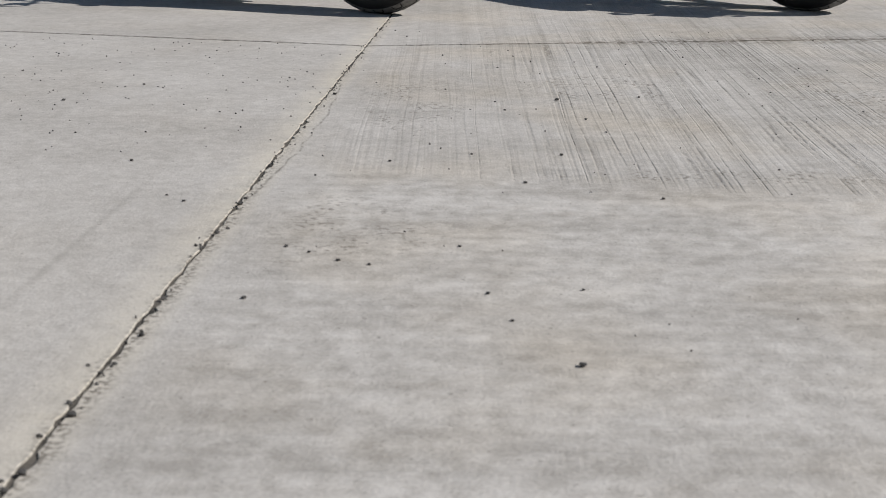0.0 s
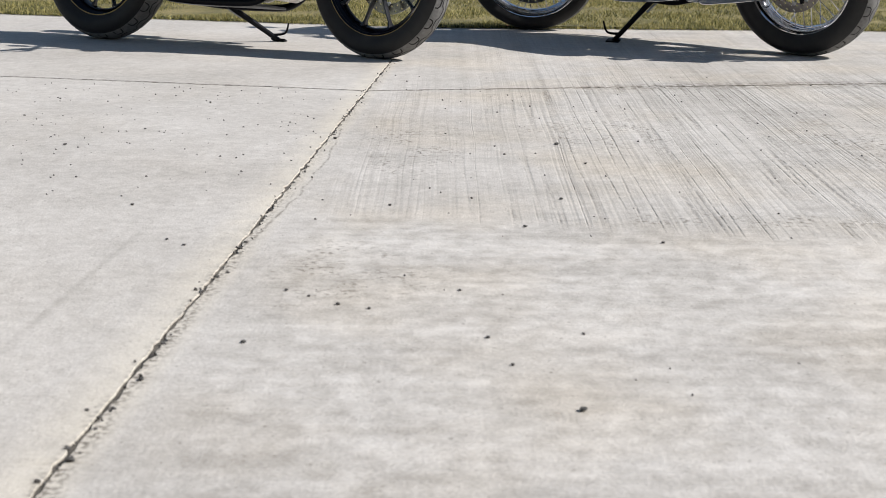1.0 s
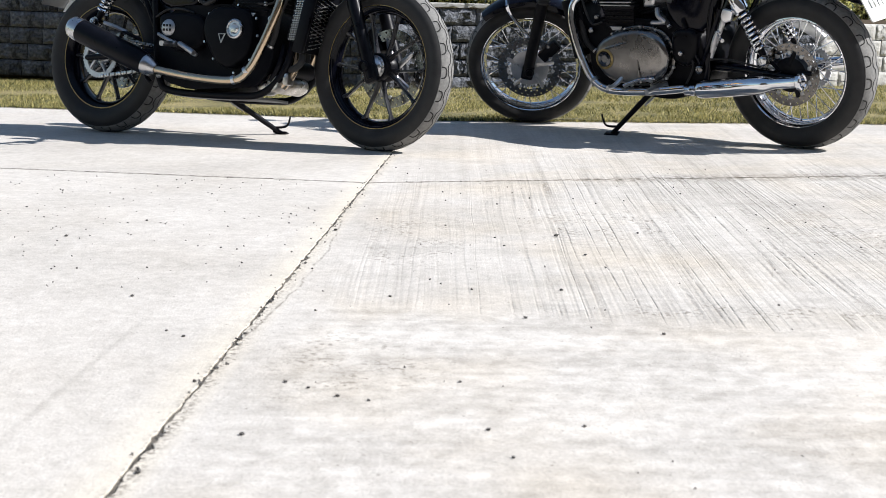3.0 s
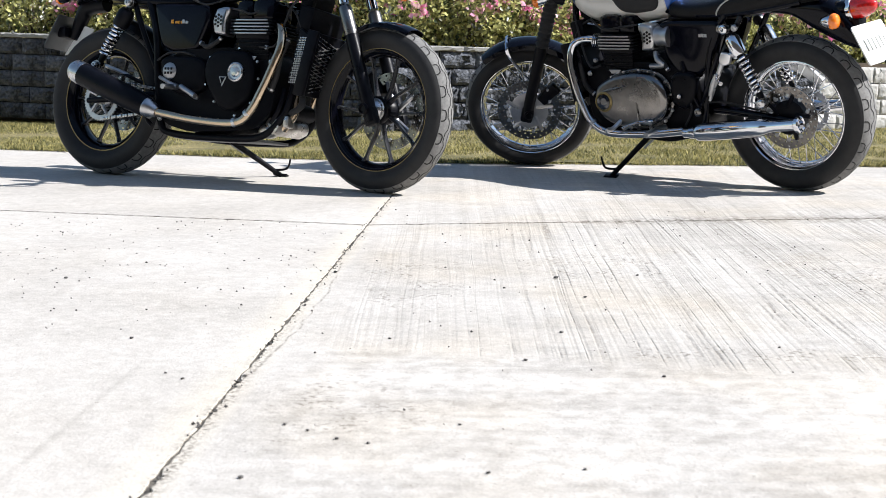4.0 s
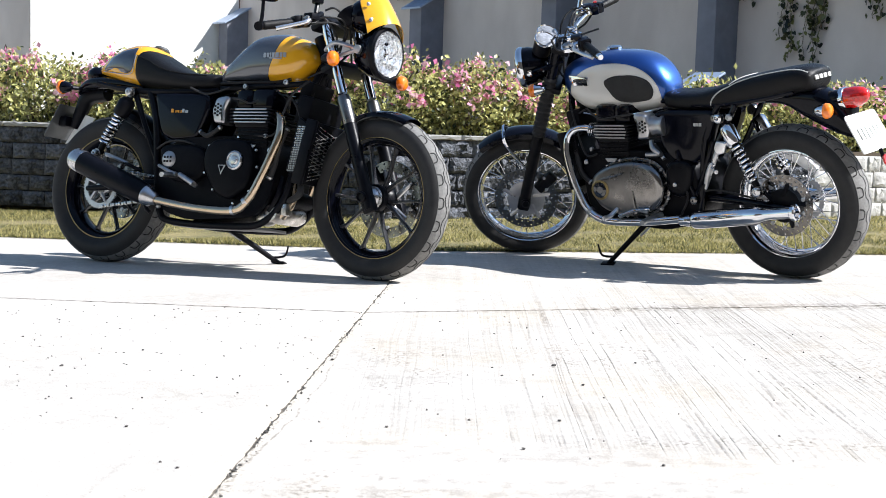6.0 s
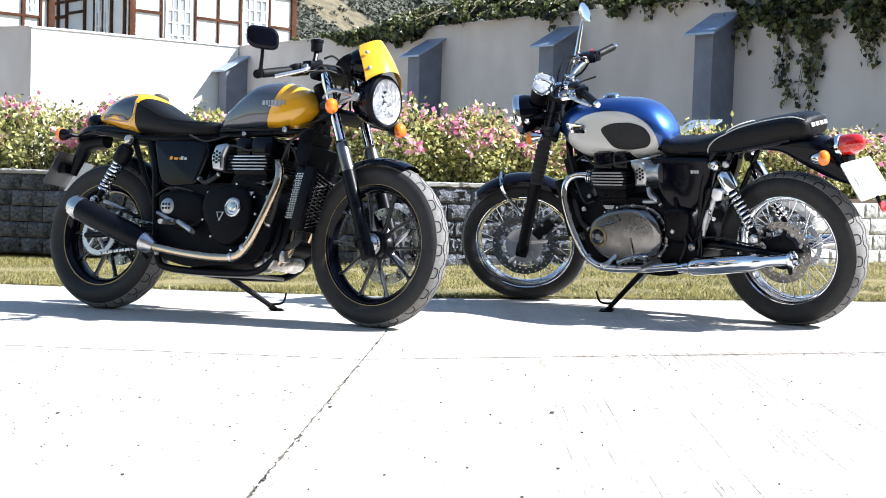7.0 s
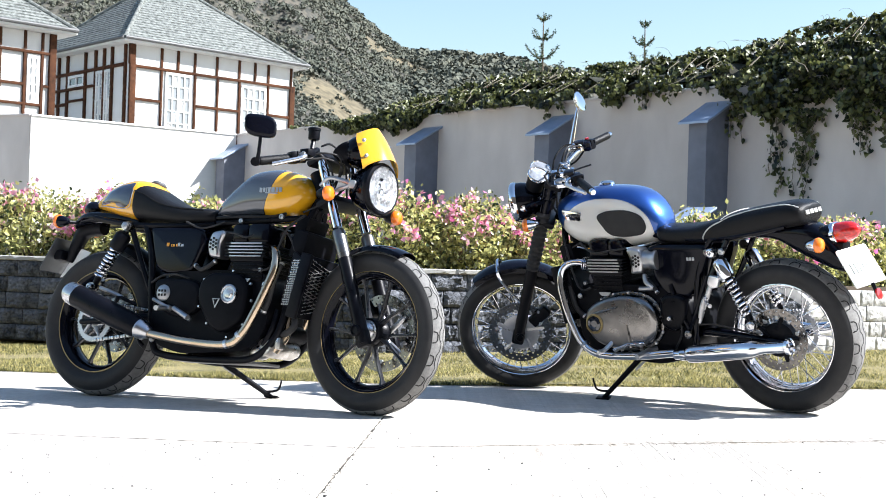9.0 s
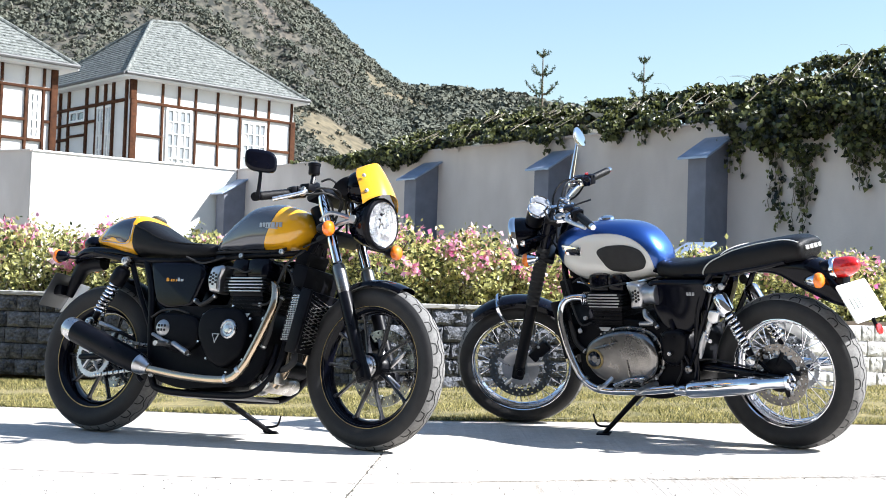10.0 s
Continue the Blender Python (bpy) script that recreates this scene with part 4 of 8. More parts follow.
def hill_height(az, r):
    t = min(1, max(0, (r - 70) / 630))
    ramp = t * t * (3 - 2 * t) * 0.55 + 0.45 * t
    if r > 720:
        ramp *= max(0, 1 - (r - 720) / 500)
    x, y = r * math.sin(radians(az)), r * math.cos(radians(az))
    p = Vector((x, y, 0)) / 90
    rough = noise.fractal(p, 1.0, 2.0, 5) * 5 * (0.3 + t) + 2.2 * t * noise.noise(p * 5.5)
    # broken cliff steps high on the steeper side
    cliff = 0.0
    for r0, tall in ((470, 7), (535, 10), (590, 9)):
        edge = r0 + 30 * noise.noise((x / 45, r0, 0)) + 14 * noise.noise((x / 13, r0, 4))
        side = min(1, max(0, (-5.5 - az) / 2.0)) * min(1, max(0, (az + 17) / 3))
        cliff += tall * side * (min(1, max(0, (r - edge) / 9)) - min(1, max(0, (r - edge + 34) / 68)))
        cliff += side * t * (2.4 * noise.noise((x / 11, y / 11, r0)) + 1.3 * noise.noise((x / 5, y / 5, r0)))
    gully = -7 * t * max(0, noise.noise((az * 0.55, r / 260, 8)) - 0.1)
    return crest(az) * min(r, 720) * ramp + rough * (t if r < 700 else 0.5) * 0.8 + cliff + (gully if r < 690 else 0)


g = Geo()
AZ = [-60 + 2.0 * i for i in range(18)] + [-24 + 0.3 * i for i in range(128)] + [14.4 + 2.4 * i for i in range(20)]
RR_ = [70 + 7 * i for i in range(119)]
hv = []
for r in RR_:
    for a in AZ:
        hv.append((r * math.sin(radians(a)), r * math.cos(radians(a)), hill_height(a, r) - 1.0))
n = len(AZ)
g.add(hv, [(k * n + i, k * n + i + 1, (k + 1) * n + i + 1, (k + 1) * n + i) for k in range(len(RR_) - 1) for i in range(n - 1)])
hm = mat("hill_scrub", (0.050, 0.052, 0.042), (0.074, 0.071, 0.054), 0.09, 0.95, bump=1.0, bump_scale=0.6, large=0.02)
nt = hm.node_tree
bs = nt.nodes["Principled BSDF"]
geo_n = nt.nodes.new("ShaderNodeNewGeometry")
sepn = nt.nodes.new("ShaderNodeSeparateXYZ")
nt.links.new(geo_n.outputs["Position"], sepn.inputs[0])


def dry_patch(cx, cy, rx, ry):
    a = calc(nt, "DIVIDE", calc(nt, "SUBTRACT", sepn.outputs[0], cx), rx)
    b2 = calc(nt, "DIVIDE", calc(nt, "SUBTRACT", sepn.outputs[1], cy), ry)
    d = calc(nt, "ADD", calc(nt, "MULTIPLY", a, a), calc(nt, "MULTIPLY", b2, b2))
    nn = node(nt, "ShaderNodeTexNoise", Scale=0.09, Detail=8.0)
    nt.links.new(geo_n.outputs["Position"], nn.inputs["Vector"])
    mr = nt.nodes.new("ShaderNodeMapRange")
    mr.inputs["From Min"].default_value, mr.inputs["From Max"].default_value = 1.4, 0.5
    nt.links.new(calc(nt, "ADD", d, calc(nt, "MULTIPLY", calc(nt, "SUBTRACT", nn.outputs["Fac"], 0.5), 1.6)), mr.inputs["Value"])
    return mr.outputs[0]


PATCHES = [(-38, 448, 17, 28), (-26, 645, 20, 20), (-126, 588, 36, 34), (-92, 576, 20, 26)]
fac = None
for pt in PATCHES[:2]:
    f = dry_patch(*pt)
    fac = f if fac is None else calc(nt, "MAXIMUM", fac, f)
mx = nt.nodes.new("ShaderNodeMix")
mx.data_type = "RGBA"
mx.inputs["B"].default_value = (0.120, 0.102, 0.064, 1)
tuft = node(nt, "ShaderNodeTexNoise", Scale=0.35, Detail=6.0)
nt.links.new(geo_n.outputs["Position"], tuft.inputs["Vector"])


def grainy(dark, light):
    """Two tones broken up at the size of tufts and boulders."""
    m_ = nt.nodes.new("ShaderNodeMix")
    m_.data_type = "RGBA"
    m_.inputs["A"].default_value, m_.inputs["B"].default_value = (*dark, 1), (*light, 1)
    r_ = nt.nodes.new("ShaderNodeMapRange")
    r_.inputs["From Min"].default_value, r_.inputs["From Max"].default_value = 0.40, 0.60
    nt.links.new(tuft.outputs["Fac"], r_.inputs["Value"])
    nt.links.new(r_.outputs[0], m_.inputs["Factor"])
    return m_.outputs["Result"]


nt.links.new(grainy((0.082, 0.068, 0.040), (0.150, 0.125, 0.076)), mx.inputs["B"])
nt.links.new(grainy((0.026, 0.028, 0.024), (0.088, 0.080, 0.062)), mx.inputs["A"])
nt.links.new(fac, mx.inputs["Factor"])
rock = calc(nt, "MAXIMUM", dry_patch(*PATCHES[2]), dry_patch(*PATCHES[3]))
mx2 = nt.nodes.new("ShaderNodeMix")
mx2.data_type = "RGBA"
nt.links.new(grainy((0.034, 0.032, 0.031), (0.165, 0.132, 0.110)), mx2.inputs["B"])
nt.links.new(mx.outputs["Result"], mx2.inputs["A"])
# bare rock shows where the ground is too steep to hold soil
sepd = nt.nodes.new("ShaderNodeSeparateXYZ")
nt.links.new(geo_n.outputs["Normal"], sepd.inputs[0])
steep = nt.nodes.new("ShaderNodeMapRange")
steep.inputs["From Min"].default_value, steep.inputs["From Max"].default_value = 0.60, 0.42
nt.links.new(sepd.outputs[2], steep.inputs["Value"])
rock = calc(nt, "MAXIMUM", calc(nt, "MULTIPLY", rock, 0.45), steep.outputs[0])
nt.links.new(rock, mx2.inputs["Factor"])
nt.links.new(mx2.outputs["Result"], bs.inputs["Base Color"])
hill = part("hill", g, hm, None, m=BG)
tagged(hill, "steep scrub-covered hill with dry grass patches and rock", "hill", kind="structure")

# trees on the hill, too many to count: round crowns of leaf clumps facing outwards
rs = np.random.default_rng(12)
cen = []
while len(cen) < 33000:
    a, r = rs.uniform(-22, 6.5), 110 + 640 * math.sqrt(rs.uniform(0, 1))
    x, y = r * math.sin(radians(a)), r * math.cos(radians(a))
    if any(((x - cx) / rx) ** 2 + ((y - cy) / ry) ** 2 < (1.0 if i < 2 else 0.8) and rs.uniform() < (0.88, 0.82, 0.40, 0.40)[i] for i, (cx, cy, rx, ry) in enumerate(PATCHES)):
        continue
    wooded = noise.noise((x / 55, y / 55, 3)) + 0.5 * noise.noise((x / 16, y / 16, 7))
    if wooded < -0.30 and rs.uniform() < 0.3:
        continue
    here = hill_height(a, r)
    if abs(hill_height(a, r + 5) - here) > 4.6 and rs.uniform() < 0.5:
        continue
    grown = (1.7 if a > -1.5 else 1.0) * (1.25 if wooded > 0.15 else 0.9)
    cen.append((x, y, here - 1.0, rs.uniform(0.55, 1.6) ** 1.2 * (0.5 + r / 1000) * grown))
cen = np.array(cen)
K = 16
dirs = rs.normal(0, 1, (len(cen), K, 3))
dirs[:, :, 2] = np.abs(dirs[:, :, 2]) * 1.0 - 0.25
dirs /= np.linalg.norm(dirs, axis=2)[..., None]
rad = cen[:, 3][:, None, None] * rs.uniform(0.62, 1.05, (len(cen), K, 1))
pts = cen[:, None, :3] + dirs * rad * np.array([1, 1, 0.85]) + np.array([0, 0, 0.5]) * cen[:, 3][:, None, None]
sz = np.repeat(cen[:, 3] * 0.40, K)
c_ = pts.reshape(-1, 3)
out_ = dirs.reshape(-1, 3) + rs.normal(0, 0.35, c_.shape)
e1 = np.cross(out_, rs.normal(0, 1, c_.shape))
e1 /= np.linalg.norm(e1, axis=1)[:, None]
e2 = np.cross(out_, e1)
e2 /= np.linalg.norm(e2, axis=1)[:, None]
e1, e2 = e1 * sz[:, None], e2 * sz[:, None]
lv = np.stack([c_ + e1, c_ + e2 * 0.8, c_ - e1 * 0.9, c_ - e2], 1)
lf = np.arange(len(c_) * 4).reshape(-1, 4)
wood = part("hill_trees", raw_mesh("hill_trees", lv.reshape(-1, 3), lf, M["hill_leaf"]), None, None, m=BG)
tagged(wood, "dark green scrub trees covering the hillside", "trees", kind="stuff")


# ---- plants ----
def norfolk_pine(x, y, top, base, spread, seed):
    r = random.Random(seed)
    t = thing("pine_tree", "slim star-branched pine standing far behind the wall", "tree", BG @ pose(x, y, base), "pines")
    h = top - base
    part("trunk", Geo().tube([(0, 0, 0), (0.03, 0.02, h * 0.5), (0, 0, h)], [0.13, 0.075, 0.015], 8), M["bark"], t)
    lim, pts = Geo(), []
    z = h * 0.62
    while z < h - 0.1:
        L = spread * ((h - z) / (h * 0.45)) ** 0.75 + 0.12
        k = 5
        off = r.uniform(0, 1)
        for i in range(k):
            a = 2 * math.pi * (i + off) / k
            e = [(0, 0, z), (math.cos(a) * L * 0.6, math.sin(a) * L * 0.6, z + 0.22 * L), (math.cos(a) * L, math.sin(a) * L, z + 0.75 * L)]
            lim.tube(e, [0.03, 0.02, 0.01], 5, steps=3)
            for q in range(int(110 * L) + 8):
                u = r.uniform(0.2, 1)
                pts.append((math.cos(a) * L * u + r.uniform(-0.02, 0.02), math.sin(a) * L * u + r.uniform(-0.02, 0.02), z + 0.75 * L * u ** 2.2 + r.uniform(-0.02, 0.03)))
        z += 0.92
    part("limbs", lim, M["bark"], t)["kind"] = "stuff"
    v, f = leaf_cloud(pts, 0.115, 0.012, seed, aspect=0.36)
    part("crown", raw_mesh("crown", v, f, M["pine_leaf"]), None, t)


norfolk_pine(4.42, 60, 12.75, 2.0, 1.25, 1)
norfolk_pine(9.25, 60, 12.55, 2.0, 1.15, 2)


def shrub(x, y, top, half, deep, seed, flowers):
    """A bougainvillea: stems, a crown of small leaves with gaps, and pink bracts near the outside."""
    r = np.random.default_rng(seed)
    t = thing("shrub", "leafy bougainvillea shrub with pink flowers behind the block wall", "shrub", BG @ pose(x, y, 0.5), "bougainvillea")
    h = top - 0.5
    st = Geo()
    for i in range(9):
        a = r.uniform(0, 2 * np.pi)
        e = np.array([math.cos(a) * half * 0.8, math.sin(a) * deep * 0.8, h * r.uniform(0.5, 0.95)])
        st.tube([(0.03 * math.cos(a), 0.03 * math.sin(a), -0.02), tuple(e * [0.4, 0.4, 0.55]), tuple(e)], [0.012, 0.008, 0.003], 5, steps=3)
    part("branchwork", st, M["bark"], t)["kind"] = "stuff"
    # sprays: many small bunches, so that the outline is uneven
    nb_ = 190
    d = r.normal(0, 1, (nb_, 3))
    d /= np.linalg.norm(d, axis=1)[:, None]
    rad_ = r.uniform(0.35, 1.0, nb_) ** 0.5
    c = d * rad_[:, None] * [half, deep, h * 0.5] + [0, 0, h * 0.47]
    c[:, 2] += 0.06 * r.normal(0, 1, nb_)
    c[:, 2] = np.clip(c[:, 2], 0.0, h * 1.02)
    per = 32
    pts = np.repeat(c, per, 0) + r.normal(0, 0.045, (nb_ * per, 3))
    v, f = leaf_cloud(pts, 0.039, 0.0, seed + 1, aspect=0.62, normal_bias=(0.7, -0.5, 0.6))
    part("crown", raw_mesh("crown", v, f, M["shrub_leaf"]), None, t)
    outer = c[(rad_ > 0.72) & (c[:, 2] > h * 0.45)]
    if len(outer):
        pick = outer[r.integers(0, len(outer), flowers * 2)] * [1.08, 1.10, 1.04]
        pts = np.repeat(pick, 12, 0) + r.normal(0, 0.030, (flowers * 24, 3))
        v, f = leaf_cloud(pts, 0.040, 0.0, seed + 2, aspect=0.9)
        part("blossom", raw_mesh("blossom", v, f, M["bract"]), None, t, "pink papery bracts")["kind"] = "stuff"


for i, (x, top, half, fl) in enumerate(((-3.95, 1.02, 0.55, 20), (-3.15, 1.05, 0.52, 14), (-2.45, 1.03, 0.50, 26), (-1.75, 1.00, 0.50, 22), (-1.1, 1.04, 0.48, 14), (-0.45, 1.10, 0.5, 22),
                                     (0.12, 1.08, 0.48, 32), (0.68, 0.92, 0.45, 18), (1.3, 0.92, 0.5, 10), (1.95, 1.02, 0.46, 8), (2.6, 0.94, 0.45, 14), (3.1, 1.02, 0.4, 26), (3.7, 0.95, 0.5, 14))):
    shrub(x, wall_y(x) + 0.66, top, half, 0.42, 40 + i * 3, fl)

# creeper over the boundary wall
vine = thing("creeper", "dense green creeper hanging over the top of the wall", "creeper", BG)
rs = np.random.default_rng(77)


def vine_top(s):
    pts = [(2.0, 2.92), (3.2, 3.05), (4.3, 3.34), (6.5, 3.58), (8.5, 3.57), (11, 3.58), (12.1, 3.77), (13.4, 3.84), (24, 3.86)]
    for (a, b), (c, d) in zip(pts, pts[1:]):
        if a <= s <= c:
            return b + (d - b) * (s - a) / (c - a)
    return 3.0


def vine_low(s):
    base = 2.98 - 0.24 * max(0.0, 1 - ((s - 4.4) / 1.3) ** 2) if s < 11.2 else 2.74
    if s > 11.6:
        base = 2.64 - 0.2 * min(1.0, max(0.0, (s - 12.0) / 0.25)) if not 12.62 < s < 12.76 else 2.66
    return base + 0.26 * noise.noise((s * 1.3, 0, 0)) + 0.20 * noise.noise((s * 4.1, 5, 0))


def vine_face(over):
    """How far the creeper's face stands out from the wall: above the coping it slopes back."""
    return 0.32 - 1.05 * over ** 1.15


pts, hanging = [], []
for _ in range(66000):
    s = 2.2 + 13.3 * rs.uniform() ** 0.85
    hi = vine_top(s) + 0.10 * noise.noise((s * 2.3, 9, 0)) + 0.06 * noise.noise((s * 7, 2, 0))
    lo = vine_low(s)
    u = rs.uniform()
    z = lo + (hi - lo) * u
    # it hangs over the wall's face, and above the coping its mass slopes back behind the wall
    over = max(0.0, z - 2.95) / max(0.1, hi - 2.95)
    front = 0.10 + 0.22 * math.sin(math.pi * min(1, u + 0.25)) ** 0.7 if over == 0 else vine_face(over)
    front += 0.16 * noise.noise((s * 2.1, z * 3.0, 6))
    out_ = rs.uniform(0.02, max(0.05, front)) if over == 0 else front - rs.uniform(0, 1) ** 2 * 0.35
    p = CORNER + WDIR * s + WN * out_
    if noise.noise((s * 3.6, out_ * 5, z * 6.0)) > -0.06:
        (pts if over > 0.25 else hanging).append((p.x, p.y, z))
# solid dark core added to block light and darken gaps between leaves
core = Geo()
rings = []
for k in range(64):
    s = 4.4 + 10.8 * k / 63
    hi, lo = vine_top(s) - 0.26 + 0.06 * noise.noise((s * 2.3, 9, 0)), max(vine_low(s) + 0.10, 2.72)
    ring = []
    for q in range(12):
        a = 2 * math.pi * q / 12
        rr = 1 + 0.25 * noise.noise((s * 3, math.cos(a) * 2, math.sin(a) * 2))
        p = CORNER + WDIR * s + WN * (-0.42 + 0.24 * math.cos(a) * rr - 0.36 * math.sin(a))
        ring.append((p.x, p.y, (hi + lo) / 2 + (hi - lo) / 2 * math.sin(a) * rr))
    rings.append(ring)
part("shade_core", core.ring_skin(rings), M["shade_core"], vine, "dark solid core for the stems and shade inside the creeper")
strands = Geo()
for k in range(58):
    # two heavy curtains, a few thin trails and short ends elsewhere
    if k < 8:
        s, L, many = rs.normal(12.34, 0.075), rs.uniform(0.45, 1.1), 1
    elif k < 12:
        s, L, many = rs.normal(11.92, 0.03), rs.uniform(0.6, 1.1), 1
    elif k < 24:
        s, L, many = rs.uniform(12.7, 13.4), rs.uniform(0.15, 0.55), 1
    elif k < 28:
        s, L, many = rs.normal(11.33, 0.04), rs.uniform(0.4, 0.7), 1
    else:
        s, L, many = rs.uniform(8.0, 13.5), rs.uniform(0.12, 0.3), 2
    z = vine_low(s) + 0.1
    line = []
    for q in range(int(L / 0.05)):
        s += rs.normal(0, 0.012)
        z -= 0.05
        p = CORNER + WDIR * s + WN * (0.05 + 0.02 * rs.uniform())
        line.append(tuple(p.xyz[:2]) + (z,))
        for _ in range(many if rs.uniform() < 0.75 else many + 1):
            hanging.append((p.x + rs.normal(0, 0.018 + 0.014 * many), p.y + rs.normal(0, 0.012 + 0.012 * many), z))
    if len(line) > 2:
        strands.tube(line, 0.005, 4, steps=1)
for k in range(40):
    s = 4 + 9.3 * rs.uniform()
    line = []
    over, ds, do = rs.uniform(0.2, 0.9), rs.uniform(-0.13, 0.13), rs.uniform(-0.34, 0.16)
    for q in range(4):
        o = min(1.0, max(0.0, over + do * q * 0.5 + rs.normal(0, 0.10)))
        p = CORNER + WDIR * (s + ds * q) + WN * (vine_face(o) + 0.07 + 0.05 * rs.uniform())
        line.append((p.x, p.y, 2.95 + (vine_top(s + ds * q) - 2.95) * o))
    strands.tube(line, 0.0042, 4, steps=4)
# wisps that stand out of the top against the sky
for k in range(30):
    s = 6.5 + 8.0 * rs.uniform() ** 0.7
    p = CORNER + WDIR * s + WN * rs.uniform(-0.75, -0.45)
    z = vine_top(s) - 0.06
    a, h = rs.uniform(-0.35, 0.35), rs.uniform(0.03, 0.12)
    line = [(p.x, p.y, z), (p.x + a * 0.35, p.y, z + h * 0.9), (p.x + a * 0.75, p.y, z + h), (p.x + a, p.y, z + h * rs.uniform(0.5, 1.1))]
    strands.tube(line, [0.003, 0.0022, 0.0018, 0.0015], 4, steps=4)
    for q in line[1:]:
        if rs.uniform() < 0.08:
            pts.append((q[0] + rs.normal(0, 0.02), q[1], q[2] + rs.normal(0, 0.015)))
part("branchwork", strands, M["twig"], vine)["kind"] = "stuff"
# leaves on the top turn to the sun, those on the wall's face hang flat against it
v, f = leaf_cloud(pts, 0.060, 0.0, 78, aspect=0.70, droop=0.6, normal_bias=(0.9, -1.0, 0.8), heart=True)
v2, f2 = leaf_cloud(hanging, 0.060, 0.0, 79, aspect=0.70, droop=1.0, normal_bias=(-0.9, -0.9, 0.2), heart=True)
v, f = np.concatenate([v, v2]), np.concatenate([f, f2 + len(v)])
vl = part("leaves", raw_mesh("leaves", v, f, M["vine_leaf"]), None, vine)
vl["kind"] = "stuff"

# ---- motorcycles: x ahead from the rear tyre's foot, y to the rider's left, z up ----
def lerp_table(tab, x):
    if x <= tab[0][0]:
        return tab[0][1:]
    for a, b in zip(tab, tab[1:]):
        if a[0] <= x <= b[0]:
            t = (x - a[0]) / (b[0] - a[0])
            return tuple(p + (q - p) * t for p, q in zip(a[1:], b[1:]))
    return tab[-1][1:]


def smooth_stations(st, n):
    """More sections between the given ones, eased."""
    st = sorted(st)
    out = []
    for i in range(len(st) - 1):
        p0, p1, p2, p3 = st[max(i - 1, 0)], st[i], st[i + 1], st[min(i + 2, len(st) - 1)]
        for k in range(n):
            t = k / n
            out.append(tuple(0.5 * (2 * b + (c - a) * t + (2 * a - 5 * b + 4 * c - d) * t * t + (3 * b - a - 3 * c + d) * t ** 3) for a, b, c, d in zip(p0, p1, p2, p3)))
    out.append(st[-1])
    return out


def side_y(st, x, z):
    """Half width of a lofted body at x and z."""
    w, z0, z1, p, _ = lerp_table(st, x)
    zc, hz = (z0 + z1) / 2, (z1 - z0) / 2
    s = min(0.999, abs(z - zc) / hz) ** (1 / p)
    return w * math.sqrt(1 - s * s) ** p


def patch(st, outline, side, lift=0.004, rounding=0.02, thick=0.003):
    """A thin plate lying on the side of a lofted body; outline in (x, z), convex."""
    line = rounded([(x, 0, z) for x, z in outline], rounding, 4)
    c = sum(line, Vector()) / len(line)
    rings = []
    for k in (1.0, 0.96, 0.75, 0.5, 0.25, 0.03):
        ring = []
        for p in line:
            q = c + (p - c) * k
            ring.append((q.x, side * (side_y(st, q.x, q.z) + lift - (thick if k == 1.0 else 0)), q.z))
        rings.append(ring)
    return Geo().ring_skin(rings)


def arc_band(cx, cz, r, a0, a1, w, crown=0.012, n=22, thick=0.003):
    """A mudguard: an arc round (cx, cz) from a0 to a1 degrees (0 ahead, 90 up), curved across."""
    g = Geo()
    rings = []
    for i in range(n + 1):
        a = radians(a0 + (a1 - a0) * i / n)
        end = min(i, n - i) / n
        ww = w * (0.86 + 0.14 * min(1, end * 8))
        ring = []
        for lay in (0, thick):
            prof = [(-1, -crown * 2.2), (-0.9, -crown), (-0.55, -crown * 0.3), (0, 0), (0.55, -crown * 0.3), (0.9, -crown), (1, -crown * 2.2)]
            for u, d in prof if lay else reversed(prof):
                rr = r + d + lay
                ring.append((cx + rr * math.cos(a), u * ww / 2, cz + rr * math.sin(a)))
        rings.append(ring)
    return g.ring_skin(rings)


def tyre_profile(rb, R, w):
    h = R - rb
    half = [(rb - 0.004, 0.34), (rb + 0.12 * h, 0.42), (rb + 0.36 * h, 0.495), (rb + 0.58 * h, 0.485), (rb + 0.76 * h, 0.405), (rb + 0.89 * h, 0.285), (rb + 0.97 * h, 0.15)]
    return [(r, -u * w) for r, u in half] + [(R, 0)] + [(r, u * w) for r, u in reversed(half)]


